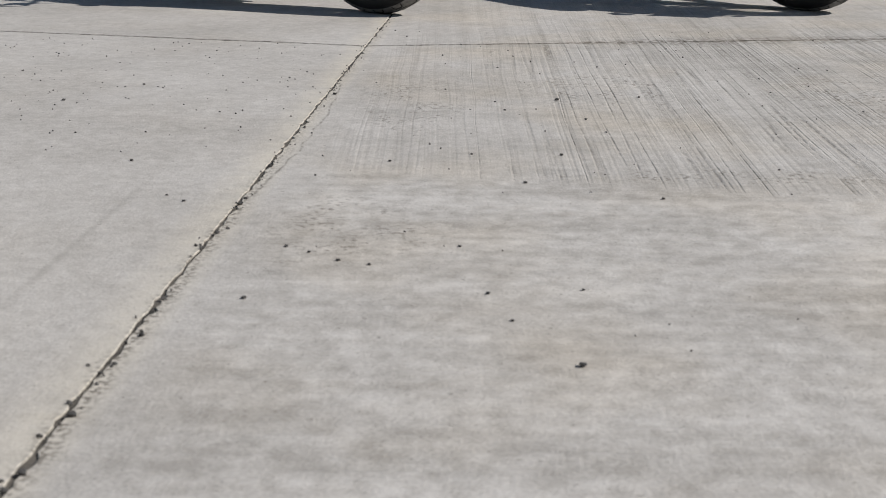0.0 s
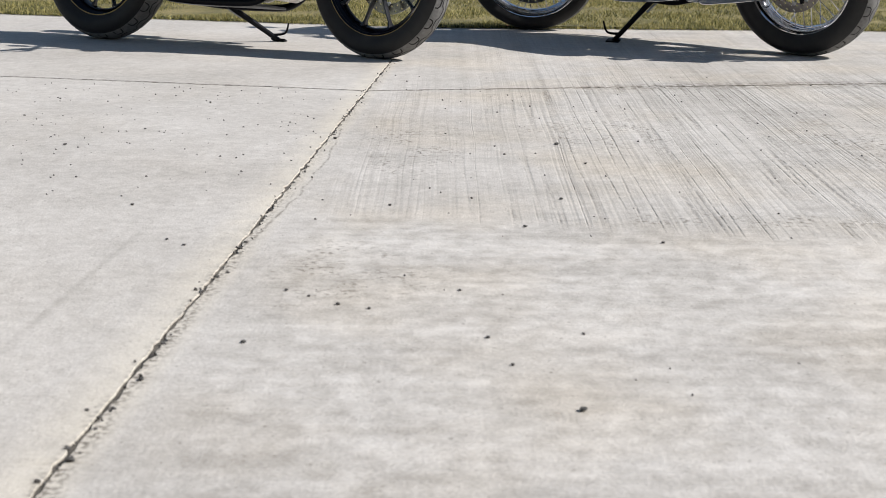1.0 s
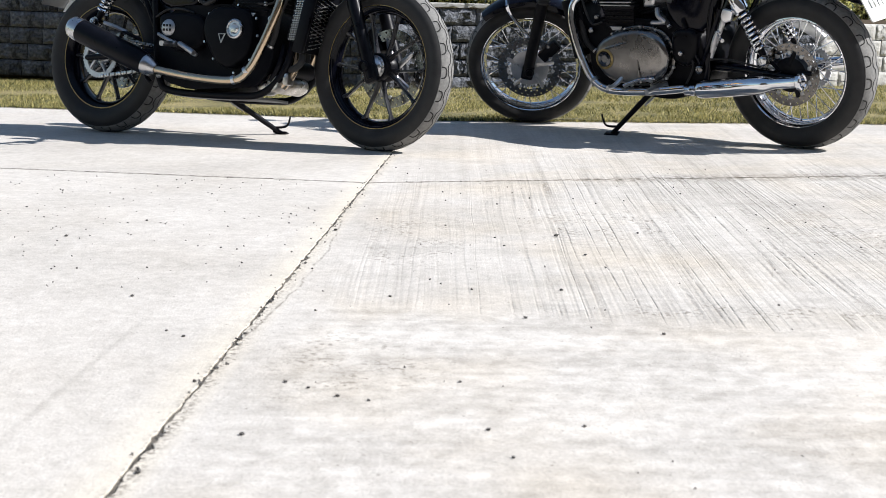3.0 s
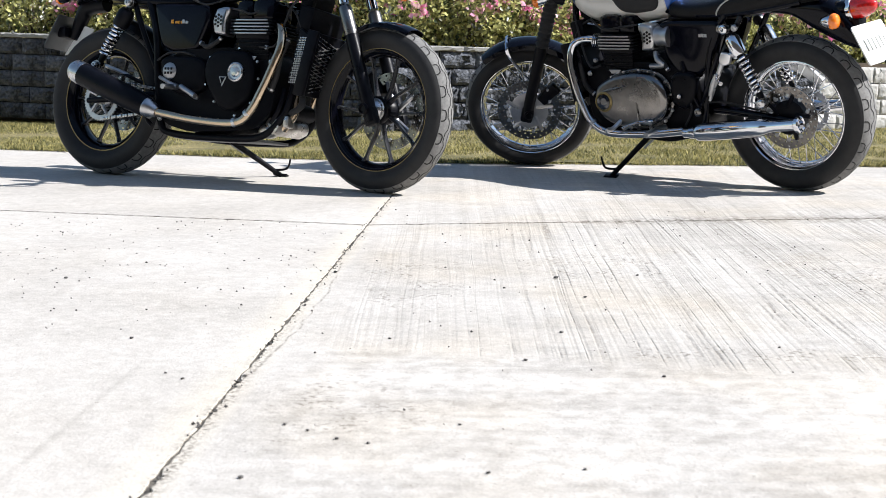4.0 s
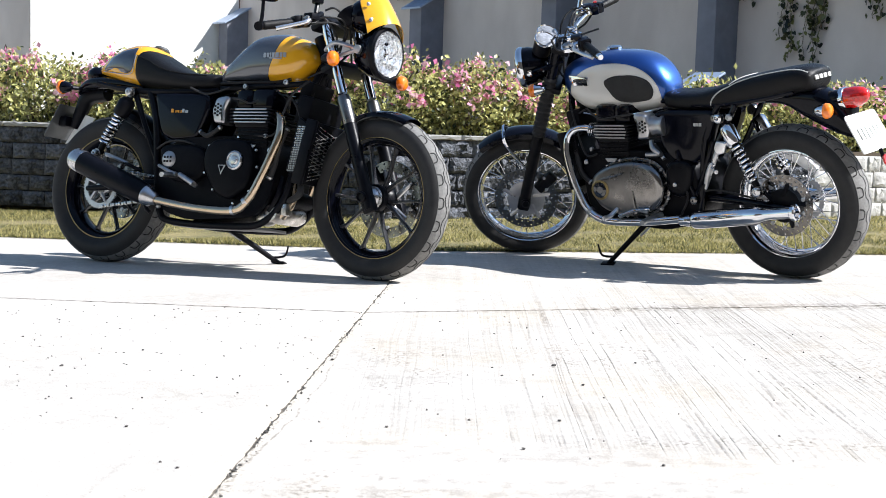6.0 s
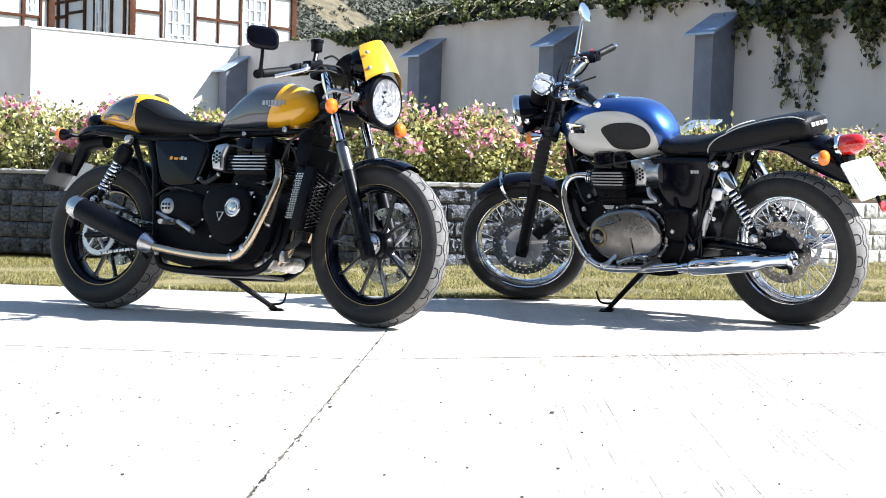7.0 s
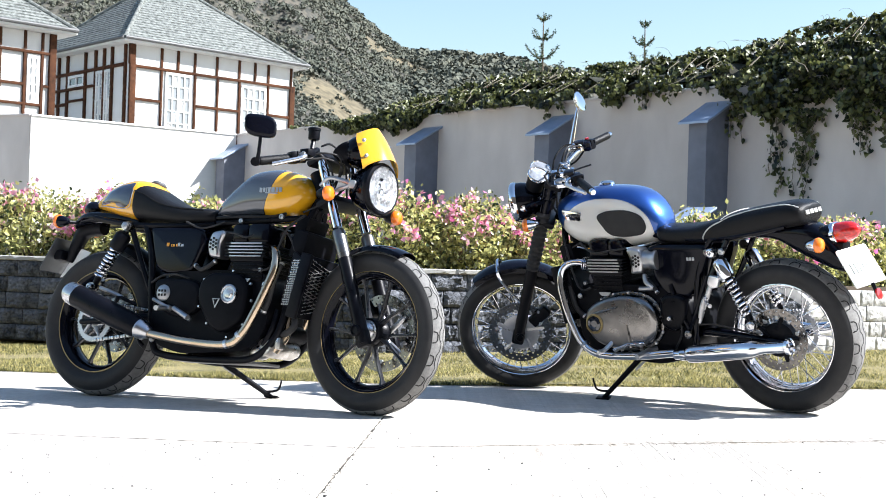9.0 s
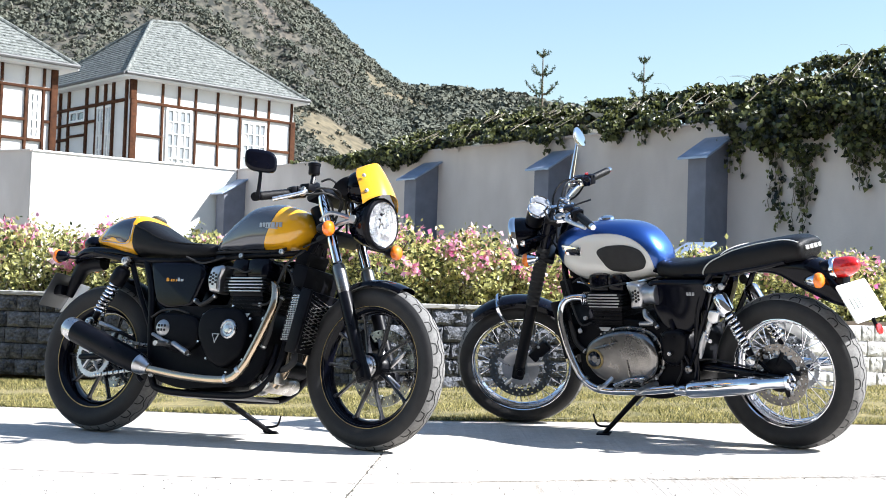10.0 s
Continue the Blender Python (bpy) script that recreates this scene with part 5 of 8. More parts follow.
def tyre(parent, centre, rb, R, w, seed):
    prof = tyre_profile(rb, R, w)
    fine = []
    for i in range(len(prof) - 1):
        p0, p1, p2, p3 = prof[max(i - 1, 0)], prof[i], prof[i + 1], prof[min(i + 2, len(prof) - 1)]
        for k in range(3):
            t = k / 3
            fine.append(tuple(0.5 * (2 * b + (c - a) * t + (2 * a - 5 * b + 4 * c - d) * t * t + (3 * b - a - 3 * c + d) * t ** 3) for a, b, c, d in zip(p0, p1, p2, p3)))
    fine.append(prof[-1])
    body = Geo().lathe(fine + [(rb - 0.012, 0.3 * w), (rb - 0.012, -0.3 * w)], centre, (0, 1, 0), 72, closed=True)
    ty = part("tyre", body, M["rubber"], parent, "black rubber tyre", angle=60)
    band = [(r + 0.0012, y) for r, y in fine if abs(y) < 0.37 * w and r > rb + 0.7 * (R - rb)]
    band = [(band[0][0] - 0.004, band[0][1])] + band + [(band[-1][0] - 0.004, band[-1][1])]
    tr = Geo()
    c = Vector(centre)
    n = 72
    rings = [[c + Vector((r * math.cos(2 * math.pi * j / n), y, r * math.sin(2 * math.pi * j / n))) for r, y in band] for j in range(n)]
    k = len(band)
    tr.add([p for q in rings for p in q], [(j * k + i, j * k + i + 1, ((j + 1) % n) * k + i + 1, ((j + 1) % n) * k + i) for j in range(n) for i in range(k - 1)])
    part("tread", tr, M["tread"], ty, "dusty worn tread")

    def rad(y):
        y = abs(y)
        pts = sorted((abs(yy), rr) for rr, yy in fine if yy >= 0 and rr > rb + 0.3 * (R - rb))
        for (y0, r0), (y1, r1) in zip(pts, pts[1:]):
            if y0 <= y <= y1:
                return r0 + (r1 - r0) * (y - y0) / max(1e-6, y1 - y0)
        return pts[-1][1]

    gr = Geo()

    def ribbon(path, wd):
        L, Rr = [], []
        for i, (th, y) in enumerate(path):
            a, b = path[max(i - 1, 0)], path[min(i + 1, len(path) - 1)]
            dx, dy = (b[0] - a[0]) * R, b[1] - a[1]
            m_ = math.hypot(dx, dy) or 1
            nx_, ny_ = -dy / m_ * wd / 2, dx / m_ * wd / 2
            for lst, s in ((L, 1), (Rr, -1)):
                t2, y2 = th + s * nx_ / R, y + s * ny_
                rr = rad(y2) + 0.0022
                lst.append(c + Vector((rr * math.cos(t2), y2, rr * math.sin(t2))))
        m_ = len(L)
        gr.add(L + Rr, [(i, i + 1, m_ + i + 1, m_ + i) for i in range(m_ - 1)])

    N = 22
    d = 2 * math.pi / N
    for i in range(N):
        t0 = i * d
        for s in (1, -1):
            o = t0 + (d / 2 if s < 0 else 0)
            hook = [(0.10, 0.36), (0.13, 0.27), (0.22, 0.215), (0.45, 0.205), (0.55, 0.25), (0.58, 0.36)]
            ribbon([(o + a * d, s * y * w) for a, y in hook], 0.0052)
            zig = [(0.0, 0.03), (0.12, 0.035), (0.28, 0.13), (0.62, 0.14), (0.78, 0.05), (1.0, 0.03)]
            ribbon([(o + a * d, s * y * w) for a, y in zig], 0.0042)
    gv = part("tread_pattern", gr, M["groove"], ty, smooth=False)
    gv["kind"] = "stuff"
    return ty


def brake_disc(parent, c, y, r0, r1, n_holes=40):
    """A steel ring drilled right through in two staggered rows, on a spidered carrier."""
    cx, _, cz = c
    bm = bmesh.new()
    n = n_holes // 2
    for k in range(2):
        ra, rb = r0 + (r1 - r0) * k / 2, r0 + (r1 - r0) * (k + 1) / 2
        for i in range(n):
            a0, a1 = 2 * math.pi * (i + 0.5 * k) / n, 2 * math.pi * (i + 1 + 0.5 * k) / n
            am, rm = (a0 + a1) / 2, (ra + rb) / 2
            rim = [(r * math.cos(a), r * math.sin(a)) for r, a in ((ra, a0), (ra, am), (ra, a1), (rm, a1), (rb, a1), (rb, am), (rb, a0), (rm, a0))]
            ox, oz = rm * math.cos(am), rm * math.sin(am)
            hole = []
            for px, pz in rim:
                l = math.hypot(px - ox, pz - oz)
                hole.append((ox + (px - ox) * 0.0048 / l, oz + (pz - oz) * 0.0048 / l))
            v = [(cx + px, y + sy, cz + pz) for sy in (-0.0025, 0.0025) for ring in (rim, hole) for px, pz in ring]
            f = []
            for q in range(8):
                e = (q + 1) % 8
                f += [(q, 8 + q, 8 + e, e), (16 + q, 16 + e, 24 + e, 24 + q), (8 + q, 24 + q, 24 + e, 8 + e)]
            edge = (0, 1) if k == 0 else (4, 5)
            f += [(q, q + 1, 17 + q, 16 + q) for q in edge]
            vs = [bm.verts.new(p) for p in v]
            for face in f:
                bm.faces.new([vs[q] for q in face])
    bmesh.ops.remove_doubles(bm, verts=bm.verts, dist=0.0002)
    g = Geo().take(bm)
    d = part("brake_disc", g, M["disc"], parent, "drilled steel brake disc", smooth=False)
    for i in range(10):
        a = 2 * math.pi * i / 10 + 0.3
        part("disc_button", Geo().lathe([(0.0085, -0.0045), (0.0085, 0.0045), (0.004, 0.006), (0.001, 0.006)], (cx + r0 * math.cos(a), y, cz + r0 * math.sin(a)), (0, 1, 0), 10), M["alloy"], d)
    for i in range(5):
        a = 2 * math.pi * i / 5 + 0.3
        arm = Geo().tube([(cx + 0.04 * math.cos(a), y, cz + 0.04 * math.sin(a)), (cx + (r0 + 0.006) * math.cos(a + 0.25), y, cz + (r0 + 0.006) * math.sin(a + 0.25))], [0.013, 0.009], 8)
        part("carrier_arm", arm, M["steel"] if r1 > 0.15 else M["satin_black"], d)
    return d


def cast_wheel(bike, name, c, rim_r, rim_w, S=None):
    """Black cast wheel with ten spokes and a gold pinstripe."""
    cx, cy, cz = c
    w = rim_w
    prof = [(rim_r, -w / 2), (rim_r - 0.006, -w / 2 - 0.003), (rim_r - 0.016, -w / 2 + 0.004), (rim_r - 0.030, -w / 2 + 0.018), (rim_r - 0.036, 0), (rim_r - 0.030, w / 2 - 0.018),
            (rim_r - 0.016, w / 2 - 0.004), (rim_r - 0.006, w / 2 + 0.003), (rim_r, w / 2), (rim_r - 0.012, w / 2 - 0.01), (rim_r - 0.012, -w / 2 + 0.01)]
    wh = part(name, Geo().lathe(prof, c, (0, 1, 0), 72, closed=True), M["gloss_black"], bike, "black cast wheel rim", S)
    for s in (-1, 1):
        part("pinstripe", Geo().lathe([(rim_r + 0.0015, s * w / 2), (rim_r - 0.0015, s * (w / 2 + 0.0042)), (rim_r - 0.005, s * (w / 2 + 0.0045)), (rim_r - 0.005, s * w / 2)], c, (0, 1, 0), 72, closed=True),
             M["gold"], wh, "thin gold pinstripe")
    part("hub", Geo().lathe([(0.012, -0.075), (0.03, -0.075), (0.034, -0.05), (0.055, -0.042), (0.058, -0.02), (0.046, 0), (0.058, 0.02), (0.055, 0.042), (0.034, 0.05), (0.03, 0.075), (0.012, 0.075)], c, (0, 1, 0), 32),
         M["satin_black"], wh)
    for s in (-1, 1):
        part("hub_cap", Geo().lathe([(0.012, 0.078), (0.030, 0.078), (0.041, 0.068), (0.047, 0.054), (0.047, 0.044)], c, (0, s, 0), 28), M["steel"], wh, "bright hub cap")
    for lean in (1, -1):
        # spokes leave the hub in pairs and part towards the rim
        g = Geo()
        rings = []
        for r, hw, hy, turn in ((0.045, 0.0095, 0.017, 11), (0.10, 0.0062, 0.012, 5), (rim_r - 0.05, 0.0052, 0.0105, 0), (rim_r - 0.028, 0.011, 0.02, 0)):
            a = radians(turn * lean)
            rings.append([(r * math.cos(a) - v * hw * math.sin(a), u * hy, r * math.sin(a) + v * hw * math.cos(a)) for u, v in ((-1, -0.5), (-0.6, -1), (0.6, -1), (1, -0.5), (1, 0.5), (0.6, 1), (-0.6, 1), (-1, 0.5))])
        me = g.ring_skin(rings).mesh("spoke", M["spoke_grey"], 30)
        for i in range(5):
            part("spoke", me, None, wh, m=Matrix.Translation(c) @ pose(0, 0, 0, 0, 72 * i + 18 * lean + 20, 0))
    return wh


def wire_wheel(bike, name, c, rim_r, rim_w, n, S=None):
    """Chrome rim laced with wire spokes."""
    w = rim_w
    prof = [(rim_r + 0.002, -w / 2 - 0.002), (rim_r - 0.006, -w / 2 - 0.004), (rim_r - 0.014, -w / 2 + 0.004), (rim_r - 0.020, -w / 2 + 0.014), (rim_r - 0.028, -0.008), (rim_r - 0.028, 0.008), (rim_r - 0.020, w / 2 - 0.014),
            (rim_r - 0.014, w / 2 - 0.004), (rim_r - 0.006, w / 2 + 0.004), (rim_r + 0.002, w / 2 + 0.002), (rim_r - 0.010, w / 2 - 0.01), (rim_r - 0.010, -w / 2 + 0.01)]
    wh = part(name, Geo().lathe(prof, c, (0, 1, 0), 72, closed=True), M["chrome"], bike, "chrome wheel rim with wire spokes", S)
    part("hub", Geo().lathe([(0.012, -0.07), (0.026, -0.07), (0.03, -0.045), (0.052, -0.042), (0.052, -0.034), (0.032, -0.028), (0.030, 0.028), (0.052, 0.034), (0.052, 0.042), (0.03, 0.045), (0.026, 0.07), (0.012, 0.07)], c, (0, 1, 0), 32),
         M["alloy"], wh)
    L = (Vector((0.048, 0.037, 0)) - Vector((rim_r - 0.026, 0, 0.0))).length
    for lean in (1, -1):
        for side in (1, -1):
            a = radians(58 * lean)
            p = Vector((0.048 * math.cos(a), side * 0.038, 0.048 * math.sin(a)))
            q = Vector((rim_r - 0.025, side * 0.004, 0))
            g = Geo().tube([p, q], 0.0022, 6)
            e = q + (p - q).normalized() * 0.018
            g.tube([q, e], 0.0034, 6)
            me = g.mesh("spoke", M["chrome"], 60)
            for i in range(n // 4):
                part("spoke", me, None, wh, m=Matrix.Translation(c) @ pose(0, 0, 0, 0, (i * 4 + (0 if lean > 0 else 2) + (0 if side > 0 else 1)) * 360 / n, 0))
    return wh


def indicator(bike, c, facing, body_mat, stalk_to, S=None, label="amber indicator"):
    """A turn signal: a bullet body, an amber lens at its face, and a stalk."""
    c, d = Vector(c), Vector(facing).normalized()
    b = part("indicator", Geo().lathe([(0.004, -0.052), (0.014, -0.045), (0.022, -0.028), (0.027, -0.008), (0.028, 0.004), (0.002, 0.004)], c, d, 24), body_mat, bike, label, S)
    part("lens", Geo().lathe([(0.030, 0.000), (0.032, 0.006), (0.031, 0.014), (0.026, 0.023), (0.015, 0.029), (0.002, 0.031)], c, d, 28), M["amber"], b, "amber lens")
    part("stalk", Geo().tube([c - d * 0.02, stalk_to], 0.008, 8), M["satin_black"], b)


def shock(bike, top, low, spring_mat, cover_mat, body_mat, cover_len, label, cover_r=0.030):
    t, l = Vector(top), Vector(low)
    d = (t - l).normalized()
    L = (t - l).length
    s = part("shock_absorber", Geo().tube([l, l + d * 0.05, t], [0.012, 0.016, 0.013], 14, False), body_mat, bike, label)
    e = d.orthogonal().normalized()
    e2 = d.cross(e)
    turns, pts = 8, []
    z0, z1 = 0.05, L - cover_len
    for i in range(turns * 12 + 1):
        a = 2 * math.pi * i / 12
        pts.append(l + d * (z0 + (z1 - z0) * i / (turns * 12)) + 0.0215 * (math.cos(a) * e + math.sin(a) * e2))
    part("spring", Geo().tube(pts, 0.0072, 8, False), spring_mat, s, "bright coil spring")
    part("cover", Geo().lathe([(0.012, 0), (cover_r - 0.003, 0.0), (cover_r, 0.008), (cover_r, cover_len - 0.048), (cover_r - 0.008, cover_len - 0.036), (0.012, cover_len - 0.03)], l + d * z1, d, 24), cover_mat, s)
    for p in (t, l):
        part("eye", Geo().lathe([(0.008, -0.016), (0.021, -0.016), (0.023, -0.012), (0.023, 0.012), (0.021, 0.016), (0.008, 0.016)], p, (0, 1, 0), 20), M["brushed"], s)


def bolts(parent, pts, y, r=0.006, h=0.006):
    s = 1 if y > 0 else -1
    for x, z in pts:
        part("bolt", Geo().lathe([(r, 0), (r, h * 0.7), (r * 0.7, h), (0.001, h)], (x, y, z), (0, s, 0), 8), M["steel"], parent)


def outline_plate(outline, y0, y1, rounding=0.03, bevel=0.012):
    return Geo().plate(rounded([(x, y0, z) for x, z in outline], rounding, 5), (0, y1 - y0, 0), bevel)


def engine(bike, side, style, tx, hx):
    """The parallel twin; side: the one that is seen (-1 right, 1 left)."""
    case = [(0.36, 0.31), (0.39, 0.50), (0.50, 0.55), (0.72, 0.56), (0.95, 0.55), (0.985, 0.46), (0.97, 0.31), (0.90, 0.225), (0.55, 0.20), (0.42, 0.23)]
    cc = part("crankcase", outline_plate(case, -0.14, 0.14, 0.04, 0.01), M["matt_black"], bike, "black painted crankcase")
    for s in (-1, 1):
        if style == "black" or s != side:
            cov = [(0.645, 0.50), (0.70, 0.545), (0.86, 0.54), (0.90, 0.47), (0.885, 0.35), (0.79, 0.285), (0.72, 0.31), (0.645, 0.42)]
            part("clutch_cover", outline_plate(cov, s * 0.13, s * 0.188, 0.04, 0.016), M["matt_black"], cc, "black engine cover")
            bolts(cc, [(0.655, 0.515), (0.80, 0.553), (0.895, 0.50), (0.905, 0.43), (0.875, 0.33), (0.80, 0.275), (0.69, 0.33), (0.64, 0.40)], s * 0.158, 0.0065, 0.008)
            part("oil_cap", Geo().lathe([(0.040, 0), (0.040, 0.012), (0.034, 0.016), (0.030, 0.010), (0.022, 0.010), (0.016, 0.018), (0.001, 0.02)], (0.812, s * 0.184, 0.452), (0, s, 0), 32), M["steel"], cc, "polished round cap")
            part("badge", Geo().plate([(0.728, s * 0.186, 0.432), (0.766, s * 0.186, 0.432), (0.745, s * 0.186, 0.392)], (0, s * 0.005, 0), 0.001), M["mark_grey"], cc, "small silver triangular mark", smooth=False)
            part("badge", Geo().plate([(0.735, s * 0.190, 0.4285), (0.759, s * 0.190, 0.4285), (0.745, s * 0.190, 0.402)], (0, s * 0.003, 0), 0.001), M["matt_black"], cc, smooth=False)
            rear = [(0.385, 0.49), (0.42, 0.52), (0.60, 0.515), (0.65, 0.47), (0.64, 0.38), (0.54, 0.345), (0.43, 0.375)]
            part("sprocket_cover", outline_plate(rear, s * 0.12, s * 0.172, 0.05, 0.018), M["matt_black"], cc, "black engine cover")
            bd = part("round_badge", Geo().lathe([(0.036, 0), (0.036, 0.006), (0.030, 0.011), (0.001, 0.014)], (0.452, s * 0.168, 0.452), (0, s, 0), 28), M["alloy"], cc, "round silver badge")
            g = Geo()
            for k in range(6):
                g.box((0.452 + (k % 3 - 1) * 0.016, s * 0.1815, 0.452 + (k // 3 - 0.5) * 0.018), (0.009, 0.003, 0.010), bevel=0.001)
            part("badge_slots", g, M["groove"], bd)
        else:
            cov = [(0.905, 0.41), (0.88, 0.46), (0.79, 0.503), (0.68, 0.520), (0.585, 0.507), (0.532, 0.458), (0.516, 0.39), (0.535, 0.322), (0.61, 0.278), (0.73, 0.264), (0.835, 0.287), (0.89, 0.335)]
            part("clutch_cover", outline_plate(cov, s * 0.12, s * 0.205, 0.05, 0.026), M["brushed"], cc, "large brushed-metal engine cover")
            rim = [(0.86, 0.478), (0.79, 0.513), (0.68, 0.531), (0.578, 0.517), (0.522, 0.464), (0.505, 0.39), (0.526, 0.314), (0.605, 0.267), (0.73, 0.253), (0.82, 0.272)]
            part("cover_flange", outline_plate(rim, s * 0.12, s * 0.155, 0.05, 0.006), M["brushed"], cc)
            bolts(cc, [(0.83, 0.487), (0.76, 0.512), (0.68, 0.522), (0.60, 0.512), (0.545, 0.476), (0.515, 0.42), (0.517, 0.35), (0.555, 0.300), (0.635, 0.266), (0.74, 0.260)], s * 0.153, 0.008, 0.01)
            part("cover_crease", Geo().tube([(0.86, s * 0.2, 0.425), (0.80, s * 0.208, 0.44), (0.72, s * 0.207, 0.462)], [0.004, 0.007, 0.002], 8), M["brushed"], cc)
            part("cover_crease", Geo().tube([(0.66, s * 0.2, 0.285), (0.665, s * 0.208, 0.33), (0.67, s * 0.206, 0.385)], [0.010, 0.006, 0.002], 8), M["brushed"], cc)
            cap = part("oil_cap", Geo().lathe([(0.046, 0), (0.046, 0.008), (0.038, 0.012), (0.036, 0.006)], (0.845, s * 0.2, 0.383), (0, s, 0), 36), M["gold"], cc, "gold-ringed round cap")
            part("cap_face", Geo().lathe([(0.037, 0.002), (0.034, 0.01), (0.02, 0.012), (0.016, 0.008), (0.001, 0.008)], (0.845, s * 0.2, 0.383), (0, s, 0), 32), M["glass_dark"], cap)
            rear = [(0.385, 0.49), (0.42, 0.52), (0.52, 0.515), (0.53, 0.38), (0.46, 0.35), (0.41, 0.375)]
            part("sprocket_cover", outline_plate(rear, s * 0.12, s * 0.165, 0.05, 0.018), M["satin_black"], cc, "black engine cover")
    cyl = part("cylinder_block", Geo().box((0.828 + hx, 0, 0.575), (0.16, 0.29, 0.13), bevel=0.012), M["matt_black"], bike, "black finned cylinders")
    for k in range(6):
        part("fin", Geo().box((0.828 + hx, 0, 0.532 + k * 0.0165), (0.165, 0.30, 0.004), bevel=0.0015), M["satin_black"], cyl)
    part("cylinder_mark", Geo().plate([(0.80 + hx, side * 0.163, 0.522), (0.865 + hx, side * 0.163, 0.522), (0.85 + hx, side * 0.163, 0.505), (0.815 + hx, side * 0.163, 0.505)], (0, side * 0.004, 0), 0.001), M["mark_grey"], cyl, smooth=False)
    head = part("cylinder_head", Geo().box((0.825 + hx, 0, 0.636), (0.17, 0.31, 0.085), bevel=0.012), M["satin_black"], bike, "black cylinder head with bright fin edges")
    for k in range(5):
        part("fin", Geo().box((0.825 + hx, 0, 0.616 + k * 0.0135), (0.205, 0.338, 0.0075), bevel=0.003), M["satin_black"], head)
        for s in (-1, 1):
            part("fin_edge", Geo().box((0.828 + hx, s * 0.1695, 0.616 + k * 0.0135), (0.178 - 0.010 * abs(k - 2), 0.0035, 0.0056), bevel=0.001), M["alloy"], head, "machined bright fin edge")
    for s in (-1, 1):
        part("cam_cover", Geo().box((0.865 + hx, s * 0.075, 0.717), (0.11, 0.145, 0.09), bevel=0.025).box((0.772 + hx, s * 0.075, 0.717), (0.085, 0.145, 0.085), bevel=0.025), M["gloss_black"], head)
        part("exhaust_flange", Geo().lathe([(0.024, 0), (0.027, 0.006), (0.024, 0.012), (0.020, 0.015)], (0.925 + hx, s * 0.115, 0.642), (1, s * 0.25, 0), 24), M["chrome"] if style != "black" else M["satin_black"], head)
    for s in (-1, 1):
        thr = part("throttle_cover", Geo().plate(rounded([(0.630 + tx, s * 0.10, 0.612), (0.617 + tx, s * 0.10, 0.665), (0.635 + tx, s * 0.10, 0.718), (0.69 + tx, s * 0.10, 0.727), (0.705 + tx, s * 0.10, 0.712), (0.682 + tx, s * 0.10, 0.665), (0.687 + tx, s * 0.10, 0.607)], 0.012, 3), (0, s * 0.075, 0), 0.014),
                   M["alloy"], bike, "silver perforated throttle-body cover")
        g = Geo()
        for i in range(3):
            for k in range(3 if i != 1 else 4):
                g.lathe([(0.0058, 0), (0.0058, 0.003), (0.001, 0.003)], (0.637 + tx + i * 0.014, s * 0.1745, 0.643 + k * 0.0155 + (0.008 if i != 1 else 0)), (0, s, 0), 6)
        part("holes", g, M["groove"], thr)["kind"] = "stuff"
    if style != "black":
        for s in (-1, 1):
            part("intake_sleeve", Geo().lathe([(0.03, 0.0), (0.042, 0.004), (0.044, 0.02), (0.040, 0.05), (0.046, 0.06), (0.046, 0.075), (0.03, 0.08)], (0.635 + tx, s * 0.128, 0.667), (-1, 0, 0), 28), M["alloy"], head, "round alloy intake sleeve")
    part("intake", Geo().cyl((0.60, 0.075, 0.69), (0.74, 0.075, 0.68), 0.035).cyl((0.60, -0.075, 0.69), (0.74, -0.075, 0.68), 0.035), M["matt_black"], bike)
    part("starter_motor", Geo().lathe([(0.02, -0.11), (0.036, -0.105), (0.04, -0.06), (0.04, 0.07), (0.032, 0.10), (0.01, 0.105)], (1.0, 0, 0.31), (0, 1, 0), 20), M["matt_black"], bike)
    return cc


